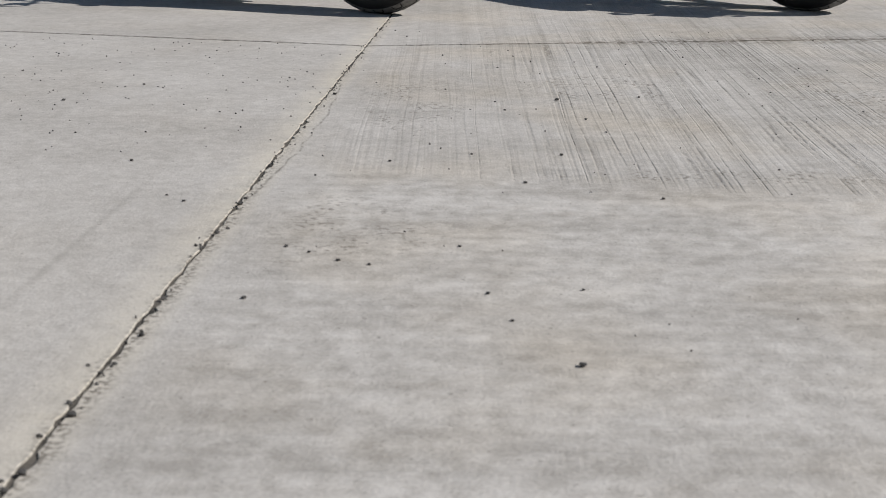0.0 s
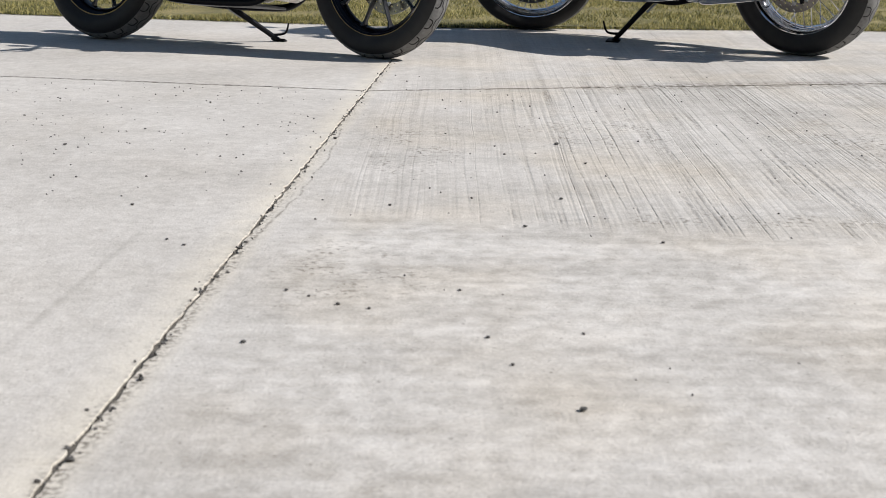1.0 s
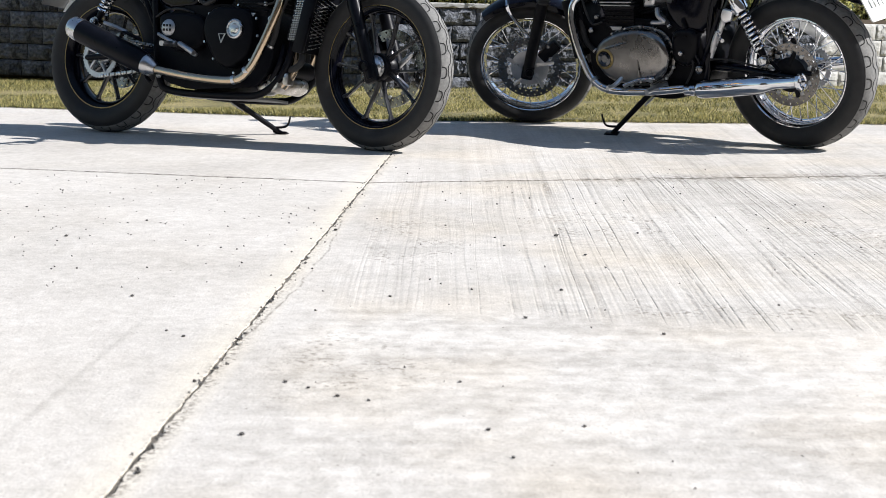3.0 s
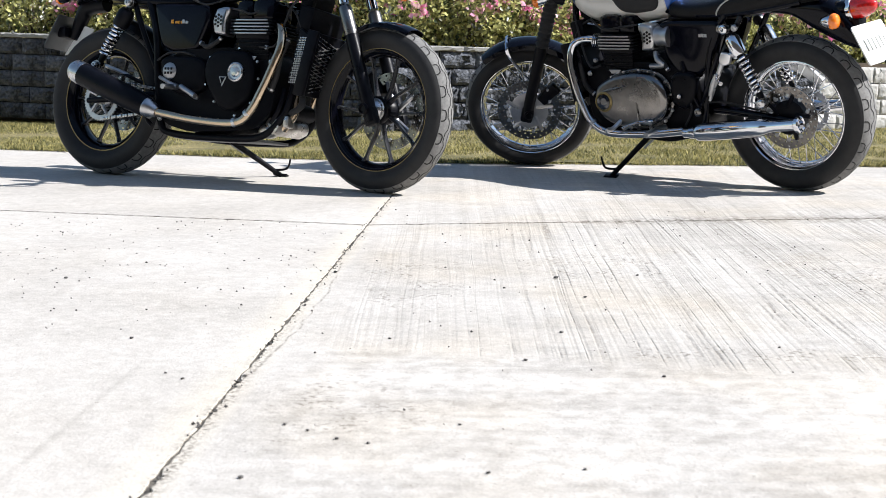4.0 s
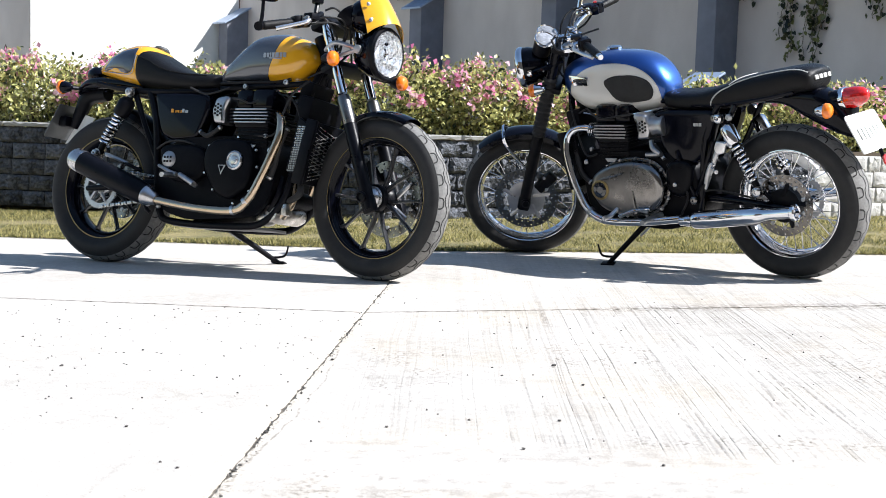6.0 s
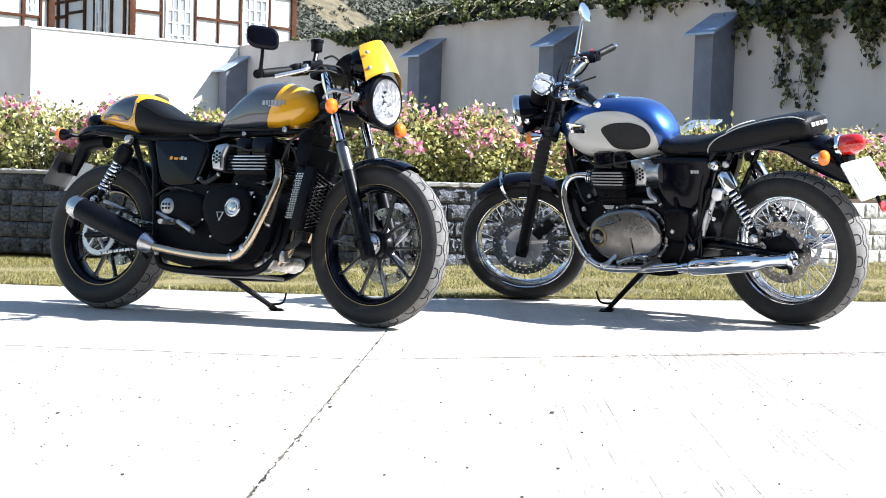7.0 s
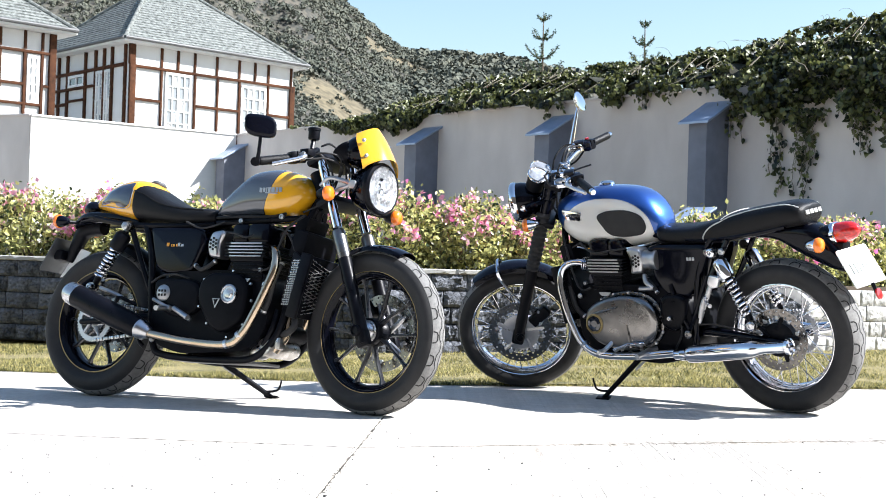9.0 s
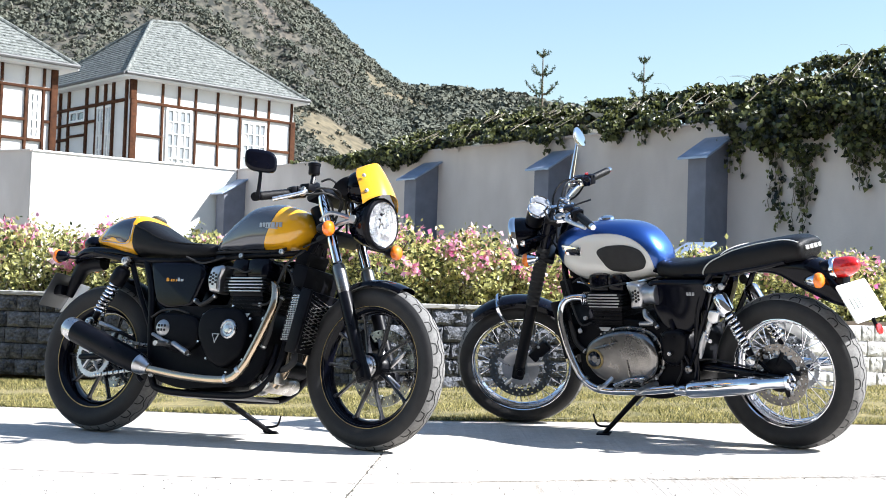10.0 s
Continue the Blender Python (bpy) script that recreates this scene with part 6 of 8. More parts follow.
def frame_tubes(bike, mat_, low=0.0):
    f = Geo()
    f.tube([(1.10, 0, 0.93), (0.92, 0, 0.87), (0.60, 0, 0.79), (0.46, 0, 0.74)], 0.024, 12)
    f.cyl((1.065, 0, 1.00), (1.135, 0, 0.84), 0.034)
    f.tube([(1.09, 0, 0.88), (1.055, 0, 0.74)], 0.03, 10)
    for s in (-1, 1):
        f.tube([(1.10, s * 0.02, 0.88), (1.07, s * 0.07, 0.72), (1.05, s * 0.10, 0.46), (1.02, s * 0.115, 0.30), (0.93, s * 0.12, 0.205 + low), (0.80, s * 0.12, 0.183 + low), (0.46, s * 0.12, 0.19 + low), (0.385, s * 0.125, 0.24 + low * 0.5), (0.36, s * 0.13, 0.40), (0.33, s * 0.13, 0.62), (0.27, s * 0.115, 0.755)], 0.0155, 10)
        f.tube([(0.60, s * 0.06, 0.77), (0.40, s * 0.11, 0.755), (0.15, s * 0.115, 0.765), (-0.06, s * 0.09, 0.80)], 0.013, 8)
        f.tube([(0.37, s * 0.13, 0.42), (0.27, s * 0.13, 0.60), (0.19, s * 0.12, 0.75)], 0.0125, 8)
        f.tube([(1.06, s * 0.05, 0.80), (0.92, s * 0.10, 0.78), (0.62, s * 0.07, 0.775)], 0.012, 8)
    fr = part("frame", f, mat_, bike, "black tubular steel frame")
    sw = Geo()
    for s in (-1, 1):
        sw.tube([(0.40, s * 0.085, 0.345), (0.30, s * 0.10, 0.35), (0.02, s * 0.108, 0.325), (-0.05, s * 0.108, 0.32)], [0.020, 0.020, 0.014, 0.012], 12)
    sw.cyl((0.39, -0.12, 0.335), (0.39, 0.12, 0.335), 0.026)
    part("swingarm", sw, mat_, bike, "black swingarm")
    return fr


def exhaust(bike, s, style):
    bx = -0.036 if style == "black" else 0.0
    hp = [(0.925 + (0.028 if bx else -0.03), s * 0.115, 0.642), (0.985 + bx * 0.6, s * 0.13, 0.652), (1.034 + bx, s * 0.152, 0.625), (1.044 + bx, s * 0.168, 0.562), (1.022 + bx, s * 0.18, 0.48), (0.985 + bx, s * 0.188, 0.385),
          (0.925 + bx * 0.7, s * 0.195, 0.29), (0.83, s * 0.198, 0.243), (0.63, s * 0.20, 0.247), (0.43, s * 0.205, 0.272)]
    pipe = part("exhaust_pipe", Geo().tube(hp, 0.0182, 16), M["bronze"] if style == "black" else M["chrome"], bike, "heat-tinted steel exhaust pipe" if style == "black" else "chrome exhaust pipe")
    if style != "black":
        for k in range(4):
            part("collar_fin", Geo().lathe([(0.018, 0), (0.033, 0.001), (0.034, 0.004), (0.018, 0.005)], (0.905 + 0.0085 * k, s * (0.117 + 0.002 * k), 0.643), (1, s * 0.22, 0.08), 24), M["chrome"], pipe)
    part("pipe_joint", Geo().tube([(0.84, s * 0.198, 0.246), (0.825, s * 0.198, 0.243)], 0.0202, 16), M["steel"], pipe)
    part("pipe_joint", Geo().tube([(0.92 + bx * 0.7, s * 0.1955, 0.2865), (0.908 + bx * 0.7, s * 0.196, 0.277)], 0.0202, 16), M["steel"], pipe)
    if style == "black":
        a, b = Vector((0.43, s * 0.205, 0.272)), Vector((-0.032, s * 0.230, 0.442))
        d = (b - a).normalized()
        L = (b - a).length
        mf = part("muffler", Geo().lathe([(0.042, 0.05), (0.0475, 0.075), (0.0515, 0.16), (0.0515, L - 0.07), (0.049, L - 0.045)], a, d, 36), M["satin_black"], bike, "black brushed silencer")
        part("front_cone", Geo().lathe([(0.022, 0.0), (0.026, 0.008), (0.040, 0.042), (0.044, 0.052), (0.044, 0.060), (0.04, 0.061)], a, d, 36), M["steel"], mf, "steel cone")
        part("end_cap", Geo().lathe([(0.0515, L - 0.06), (0.0525, L - 0.045), (0.048, L - 0.012), (0.040, L), (0.030, L - 0.004), (0.028, L - 0.03), (0.001, L - 0.03)], a, d, 36), M["steel"], mf, "brushed steel end cap")
    else:
        a, b = Vector((0.43, s * 0.205, 0.262)), Vector((-0.125, s * 0.225, 0.333))
        d = (b - a).normalized()
        L = (b - a).length
        mf = part("muffler", Geo().lathe([(0.0195, 0.0), (0.0205, 0.055), (0.026, 0.062), (0.035, 0.070), (0.0375, 0.082), (0.0385, 0.11), (0.0385, 0.335), (0.0375, 0.365), (0.033, 0.392), (0.027, 0.412), (0.0235, 0.44), (0.0235, L - 0.02)], a, d, 40), M["chrome"], bike, "chrome pea-shooter silencer")
        part("end_cap", Geo().lathe([(0.027, L - 0.025), (0.034, L - 0.018), (0.034, L - 0.004), (0.028, L), (0.022, L - 0.004), (0.020, L - 0.03), (0.001, L - 0.03)], a, d, 28), M["chrome"], mf)
        part("clamp", Geo().lathe([(0.021, 0.030), (0.025, 0.032), (0.025, 0.050), (0.021, 0.052)], a, d, 24), M["chrome"], mf)
        part("hanger", Geo().box(tuple(a + d * 0.33 + Vector((0, -s * 0.03, 0.032))), (0.06, 0.012, 0.035), bevel=0.006), M["satin_black"], mf)


def fork(bike, S, ax, style, rake=0.37):
    cx, cz = ax
    dirn = Vector((-0.423, 0, 0.906))

    def at(z, y):
        return Vector((cx + 0.010 - rake * (z - cz), y, z))

    for s in (-1, 1):
        y = s * 0.096
        lo, hi = at(0.285, y), at(0.66, y)
        if style == "black":
            leg = part("fork_leg", Geo().tube([lo, at(0.36, y), at(0.62, y), at(0.63, y)], [0.024, 0.027, 0.028, 0.026], 20, False), M["satin_black"], bike, "black fork slider", S)
            part("slider_top", Geo().tube([at(0.62, y), at(0.635, y), at(0.73, y), at(0.74, y)], [0.026, 0.028, 0.028, 0.024], 20, False), M["brushed"], leg, "alloy upper slider")
            part("stanchion", Geo().cyl(at(0.75, y), at(1.05, y), 0.0205, n=20), M["chrome"], leg, "chrome fork tube")
        else:
            leg = part("fork_leg", Geo().tube([lo, at(0.36, y), at(0.62, y), at(0.66, y)], [0.024, 0.027, 0.028, 0.026], 20, False), M["satin_black"], bike, "black fork slider", S)
            gp, gr_ = [], []
            for k in range(25):
                gp.append(at(0.64 + 0.0115 * k, y))
                gr_.append(0.034 if k % 2 else 0.0275)
            part("gaiter", Geo().tube(gp, gr_, 20, False), M["rubber"], leg, "ribbed rubber fork gaiter")
            part("stanchion", Geo().cyl(at(0.91, y), at(1.05, y), 0.026, n=20), M["gloss_black"], leg)
        part("axle_clamp", Geo().box(tuple(at(0.305, y)), (0.06, 0.035, 0.075), pose(0, 0, 0, 0, -20, 0), 0.014), M["satin_black"], leg)
        part("axle_nut", Geo().lathe([(0.023, 0), (0.023, 0.012), (0.017, 0.017), (0.013, 0.009), (0.001, 0.009)], (cx, s * 0.115, cz), (0, s, 0), 20), M["satin_black"], leg)
    g = Geo()
    for z, off in ((0.86, 0.0), (1.035, 0.0)):
        p = at(z, 0)
        g.box((p.x - 0.02, 0, z), (0.085, 0.25, 0.028), pose(0, 0, 0, 0, -25, 0), 0.012)
    part("yoke", g, M["satin_black"], bike, "black fork yokes", S)
    part("axle", Geo().cyl((cx, -0.12, cz), (cx, 0.12, cz), 0.011), M["steel"], bike, "", S)
    return at


def fork_caliper(bike, S, c, a_deg, y, s):
    cx, cz = c
    a = radians(a_deg)
    p = (cx + 0.135 * math.cos(a), y, cz + 0.135 * math.sin(a))
    cal = part("brake_caliper", Geo().box(p, (0.055, 0.05, 0.11), pose(0, 0, 0, 0, 90 - a_deg, 0), 0.012), M["satin_black"], bike, "black brake caliper", S)
    bolts(cal, [(p[0], p[2] + 0.03), (p[0], p[2] - 0.03)], p[1] + s * 0.024, 0.007)


def headlamp(bike, S, c, r, shell_mat, ring_mat):
    h = part("headlight", Geo().lathe([(0.012, -0.13), (0.05, -0.12), (r * 0.8, -0.085), (r * 0.97, -0.03), (r, 0.0), (r * 0.98, 0.012), (0.01, 0.012)], c, (1, 0, -0.04), 44), shell_mat, bike, "round black headlight", S)
    part("ring", Geo().lathe([(r * 1.0, -0.005), (r * 1.045, 0.004), (r * 1.04, 0.018), (r * 0.97, 0.026), (r * 0.9, 0.024), (r * 0.9, 0.012)], c, (1, 0, -0.04), 48), ring_mat, h)
    part("reflector", faceted(c, r), M["reflector"], h, "faceted bright reflector", smooth=False)
    v = glass_cap(c, r * 0.93)
    part("lens", v, M["clear"], h, "clear domed lens").visible_shadow = False
    return h


def faceted(c, r):
    """A bowl of small flat mirrors."""
    rr = random.Random(3)
    g = Geo()
    rings = []
    for k, q in enumerate((0.9, 0.74, 0.56, 0.38, 0.2, 0.03)):
        rings.append([(c[0] + 0.0128 + 0.009 * q * q + rr.uniform(-0.0035, 0.0035), c[1] + r * q * math.cos(2 * math.pi * (j + 0.5 * (k % 2)) / 14), c[2] + r * q * math.sin(2 * math.pi * (j + 0.5 * (k % 2)) / 14)) for j in range(14)])
    for a, b in zip(rings, rings[1:]):
        n_ = len(a)
        g.add(a + b, [q for j in range(n_) for q in ((j, (j + 1) % n_, n_ + j), ((j + 1) % n_, n_ + (j + 1) % n_, n_ + j))])
    return g


def glass_cap(c, r):
    return Geo().lathe([(r, 0.022), (r * 0.93, 0.030), (r * 0.7, 0.037), (r * 0.4, 0.041), (0.002, 0.043)], c, (1, 0, -0.04), 40)


M["clear"] = bpy.data.materials.new("clear")
M["clear"].use_nodes = True
_b = M["clear"].node_tree.nodes["Principled BSDF"]
_b.inputs["Transmission Weight"].default_value, _b.inputs["Roughness"].default_value, _b.inputs["IOR"].default_value = 1.0, 0.02, 1.2


def two_tone(name, c_in, c_out, test, line=None, rough=0.16, metal=0.0):
    """Lacquer in two colours parted along a line in the thing's own x and z."""
    m = bpy.data.materials.new(name)
    m.use_nodes = True
    nt = m.node_tree
    b = nt.nodes["Principled BSDF"]
    b.inputs["Roughness"].default_value, b.inputs["Coat Weight"].default_value, b.inputs["Coat Roughness"].default_value = rough, 1.0, 0.04
    if metal != "out":
        b.inputs["Metallic"].default_value = metal
    co = nt.nodes.new("ShaderNodeTexCoord")
    sp = nt.nodes.new("ShaderNodeSeparateXYZ")
    nt.links.new(co.outputs["Object"], sp.inputs[0])
    d = test(nt, *sp.outputs)          # positive inside
    inside = calc(nt, "GREATER_THAN", d, 0.0)
    mix = nt.nodes.new("ShaderNodeMix")
    mix.data_type = "RGBA"
    mix.inputs["A"].default_value, mix.inputs["B"].default_value = (*c_out, 1), (*c_in, 1)
    nt.links.new(inside, mix.inputs["Factor"])
    outp = mix.outputs["Result"]
    if line:
        width, col = line
        m2 = nt.nodes.new("ShaderNodeMix")
        m2.data_type = "RGBA"
        m2.inputs["B"].default_value = (*col, 1)
        nt.links.new(outp, m2.inputs["A"])
        nt.links.new(calc(nt, "LESS_THAN", calc(nt, "ABSOLUTE", d), width), m2.inputs["Factor"])
        outp = m2.outputs["Result"]
    if metal == "out":
        nt.links.new(calc(nt, "SUBTRACT", 0.75, calc(nt, "MULTIPLY", inside, 0.75)), b.inputs["Metallic"])
    nt.links.new(outp, b.inputs["Base Color"])
    return m


def slanted(nt, x, y, z):
    return calc(nt, "SUBTRACT", calc(nt, "SUBTRACT", x, calc(nt, "MULTIPLY", calc(nt, "SUBTRACT", z, 0.87), 0.42)), 0.912)


def scallop(nt, x, y, z):
    a = calc(nt, "DIVIDE", calc(nt, "SUBTRACT", x, 0.805), 0.232)
    b = calc(nt, "DIVIDE", calc(nt, "SUBTRACT", z, 0.775), 0.165)
    q = calc(nt, "ADD", calc(nt, "POWER", calc(nt, "ABSOLUTE", a), 2.25), calc(nt, "POWER", calc(nt, "ABSOLUTE", b), 2.25))
    return calc(nt, "SUBTRACT", 1.0, q)


M["tank_grey_yellow"] = two_tone("tank_grey_yellow", (0.74, 0.37, 0.010), (0.052, 0.058, 0.074), slanted, (0.002, (0.02, 0.02, 0.02)))
M["tank_blue_white"] = two_tone("tank_blue_white", (0.72, 0.71, 0.67), (0.02, 0.085, 0.34), scallop, (0.022, (0.55, 0.54, 0.50)), 0.32, "out")


def bars_on(st, bike, side, x0, z0, widths, h, slant, material, name="badge", gap=0.004, lift=0.004):
    """A word that is not lettered: plain bars on a curved side."""
    x = x0
    for i, w in enumerate(widths):
        o = [(x, z0), (x + w, z0 + slant * w), (x + w, z0 + h + slant * w), (x, z0 + h)]
        part(name, patch(st, o, side, lift, 0.002, 0.002), material, bike)
        x += w + gap


def grip_bar(bike, S, pts, grip_from, grip_to, bar_mat, end_mat, fit_mat):
    hb = part("handlebar", Geo().tube(pts + [(x, -y, z) for x, y, z in reversed(pts)], 0.0125, 12), bar_mat, bike, "handlebar", S)
    for s in (1, -1):
        a, b = Vector(grip_from), Vector(grip_to)
        a.y, b.y = s * abs(a.y), s * abs(b.y)
        gp = [a.lerp(b, k / 16) for k in range(17)]
        part("grip", Geo().tube(gp, [0.0185 if k % 2 else 0.017 for k in range(17)], 14, False), M["vinyl"], hb, "black rubber grip")
        part("bar_end", Geo().cyl(b, b + (b - a).normalized() * 0.022, 0.015, 0.012), end_mat, hb)
        d = (b - a).normalized()
        sg = a - d * 0.035
        part("switchgear", Geo().box(tuple(sg), (0.045, 0.06, 0.045), None, 0.012), fit_mat, hb)
        part("switch_housing", Geo().box(tuple(a - d * 0.012), (0.05, 0.042, 0.05), pose(0, 0, 0, 10, 0, s * 25), 0.010).box(tuple(a - d * 0.012 + Vector((-0.02, 0, 0.012))), (0.018, 0.02, 0.018), None, 0.004), M["satin_black"], hb)
        part("lever_perch", Geo().tube([sg + Vector((-0.005, 0, 0)), sg + Vector((0.03, s * 0.012, -0.002)), sg + Vector((0.055, s * 0.03, -0.006))], [0.021, 0.017, 0.013], 10), M["alloy"] if fit_mat is M["satin_black"] else M["chrome"], hb)
        part("perch_bolt", Geo().lathe([(0.009, 0), (0.009, 0.008), (0.005, 0.011), (0.001, 0.011)], sg + Vector((0.05, s * 0.028, 0.004)), (0, 0, 1), 12), M["steel"], hb)
        lo_ = 1.0 if fit_mat is M["satin_black"] else 0.62
        lv = [sg + Vector((0.02, 0, 0.0)), sg + Vector((0.06 * lo_, s * 0.03, -0.005)), a + Vector((0.065 * lo_, s * 0.03, -0.012)), b + Vector((0.05 * lo_, -s * 0.02, -0.012))]
        part("lever", Geo().tube(lv, [0.012, 0.0105, 0.0085, 0.0095], 10), M["lever"], hb, "silver lever")
        part("reservoir" if s < 0 else "clutch_perch", Geo().box(tuple(sg + Vector((0.03, -s * 0.02, 0.02))), (0.05, 0.05, 0.03), None, 0.01), fit_mat, hb)
    for s in (1, -1):
        a = Vector(grip_from)
        a.y = s * abs(a.y)
        c0 = a + Vector((0.03, -s * 0.06, 0.0))
        part("control_cable", Geo().tube([c0, c0 + Vector((0.06, -s * 0.06, 0.012)), c0 + Vector((0.08, -s * 0.14, -0.02)), Vector((1.16, s * 0.03, 0.92))], 0.0045, 7), M["rubber"], hb)
        part("brake_hose", Geo().tube([c0 + Vector((0, -s * 0.02, 0.015)), c0 + Vector((0.05, -s * 0.05, 0.035)), c0 + Vector((0.085, -s * 0.12, 0.01)), Vector((1.19, s * 0.06, 0.86))], 0.004, 7), M["rubber"], hb)
    return hb


def fittings(bike, s, rows):
    """Hoses, clamps, plugs and brackets round an engine: (kind, points, radius, material)."""
    for kind, pts, r, m_ in rows:
        pts = [(x, s * y, z) for x, y, z in pts]
        if len(pts) > 1:
            ob = part(kind, Geo().tube(pts, r, 9), M[m_], bike)
            if kind == "hose":
                for p, q in ((pts[0], pts[1]), (pts[-1], pts[-2])):
                    d = (Vector(q) - Vector(p)).normalized()
                    part("clamp", Geo().tube([Vector(p) + d * 0.006, Vector(p) + d * 0.014], r + 0.0016, 10), M["steel"], ob)
        else:
            part(kind, Geo().lathe([(r * 0.8, -0.006), (r, -0.003), (r, 0.006), (r * 0.7, 0.010), (r * 0.35, 0.010), (r * 0.3, 0.005), (0.001, 0.005)], pts[0], (0, s, 0), 16), M[m_], bike)


def chain(bike, s, cz):
    g = Geo()
    y = s * 0.078
    for z0, z1 in ((cz + 0.09, 0.37), (cz - 0.09, 0.30)):
        n = 26
        for i in range(n):
            t = (i + 0.5) / n
            p = (0.0 + 0.42 * t, y, z0 + (z1 - z0) * t)
            g.box(p, (0.013, 0.016 if i % 2 else 0.010, 0.013), bevel=0.002)
    ch = part("chain", g, M["steel"], bike, "drive chain")
    ch["kind"] = "stuff"
    sp = []
    for i in range(84):
        a = 2 * math.pi * i / 84
        r = 0.100 if i % 2 else 0.093
        sp.append((r * math.cos(a), y - 0.003, cz + r * math.sin(a)))
    inner = [(0.074 * math.cos(2 * math.pi * i / 84), y - 0.003, cz + 0.074 * math.sin(2 * math.pi * i / 84)) for i in range(84)]
    g = Geo()
    rings = [sp, [(x, yy + 0.006, z) for x, yy, z in sp], [(x, yy + 0.006, z) for x, yy, z in inner], inner]
    g.ring_skin(rings, loop=True)
    for k in range(5):
        a = 2 * math.pi * k / 5
        g.tube([(0.03 * math.cos(a), y, cz + 0.03 * math.sin(a)), (0.078 * math.cos(a + 0.2), y, cz + 0.078 * math.sin(a + 0.2))], 0.008, 8)
    part("sprocket", g, M["alloy"], bike, "toothed silver sprocket")


def side_stand(bike, top, foot, mat_):
    t, f = Vector(top), Vector(foot)
    st = part("side_stand", Geo().tube([t, t.lerp(f, 0.5), f], [0.014, 0.0125, 0.011], 10, False), mat_, bike, "lowered side stand")
    n = Vector((0, -0.156, 0.988))
    part("foot", Geo().box(tuple(f + n * 0.002), (0.065, 0.04, 0.008), pose(0, 0, 0, -9, 0, 15), 0.003), mat_, st)
    part("tang", Geo().tube([t.lerp(f, 0.84), t.lerp(f, 0.9) + Vector((0.045, 0.015, 0.02)), t.lerp(f, 0.8) + Vector((0.085, 0.02, 0.05))], [0.006, 0.005, 0.004], 6), mat_, st)
    part("stand_spring", Geo().tube([t + Vector((-0.05, 0, 0.01)), t.lerp(f, 0.35) + Vector((-0.03, 0, 0))], 0.006, 8), M["steel"], st)


def cable(bike, pts, r=0.0045, S=None):
    part("cable", Geo().tube(pts, r, 7), M["rubber"], bike, "", S)


AXIS0, AXDIR = Vector((1.09, 0, 0.95)), Vector((-0.423, 0, 0.906))


def steer(deg):
    return Matrix.Translation(AXIS0) @ Matrix.Rotation(radians(deg), 4, AXDIR) @ Matrix.Translation(-AXIS0)


def bike_pose(rear, front, lean):
    yaw = math.atan2(front[1] - rear[1], front[0] - rear[0])
    return Matrix.Translation((*rear, 0)) @ Matrix.Rotation(yaw, 4, "Z") @ Matrix.Rotation(radians(-lean), 4, "X")


def radiator(bike, bright, dx=0.0):
    rd_ = part("radiator", Geo().box((1.12, 0, 0.50), (0.045, 0.27, 0.26), pose(0, 0, 0, 0, 12, 0), 0.008), M["matt_black"], bike, "black radiator with a mesh guard")
    g = Geo()
    rot = pose(1.12, 0, 0.50, 0, 12, 0)
    for k in range(2, 14):
        for s in (-1, 1):
            a, b = rot @ Vector((0.028, -0.125, -0.115 + 0.0155 * k)), rot @ Vector((0.028, 0.125, -0.115 + 0.0155 * k))
            a.z += s * 0.03
            b.z -= s * 0.03
            g.tube([a, b], 0.0024, 4)
    mg = part("mesh_guard", g, bright, rd_, "fine bright mesh")
    mg["kind"] = "stuff"
    for s in (-1, 1):
        part("end_tank", Geo().box(tuple(rot @ Vector((0.0, s * 0.14, 0))), (0.05, 0.02, 0.27), pose(0, 0, 0, 0, 12, 0), 0.006), M["satin_black"], rd_)
    part("shroud", Geo().box((1.085, 0, 0.675), (0.07, 0.25, 0.12), pose(0, 0, 0, 0, 12, 0), 0.012).box((1.06, 0, 0.76), (0.06, 0.16, 0.09), pose(0, 0, 0, 0, 16, 0), 0.012), M["matt_black"], rd_, "black shroud over the radiator")
    for s in (-1, 1):
        cheek = part("side_cheek", Geo().plate(rounded([(1.115, s * 0.13, 0.40), (1.145, s * 0.13, 0.60), (1.08, s * 0.13, 0.645), (1.035, s * 0.13, 0.42)], 0.012, 3), (0, s * 0.012, 0), 0.003), M["satin_black"], rd_)
        net = Geo()
        for k in range(20):
            z = 0.422 + 0.0095 * k
            x0, x1 = 1.046 + 0.2 * (z - 0.42), 1.108 + 0.15 * (z - 0.42)
            for j in range(7):
                xx = x0 + (x1 - x0) * (j + (0.5 if k % 2 else 0)) / 7
                net.box((xx, s * 0.1432, z), (0.0065, 0.003, 0.0065), pose(0, 0, 0, 0, 45, 0), 0.001)
        part("perforated_grille", net, bright, cheek, "rows of small bright perforations")["kind"] = "stuff"
    part("hose", Geo().tube([rot @ Vector((-0.01, -0.10, -0.12)), (1.10, -0.12, 0.33), (1.03, -0.10, 0.30), (0.97, -0.08, 0.33)], 0.014, 10), M["rubber"], rd_)
    rd_.location.x += dx


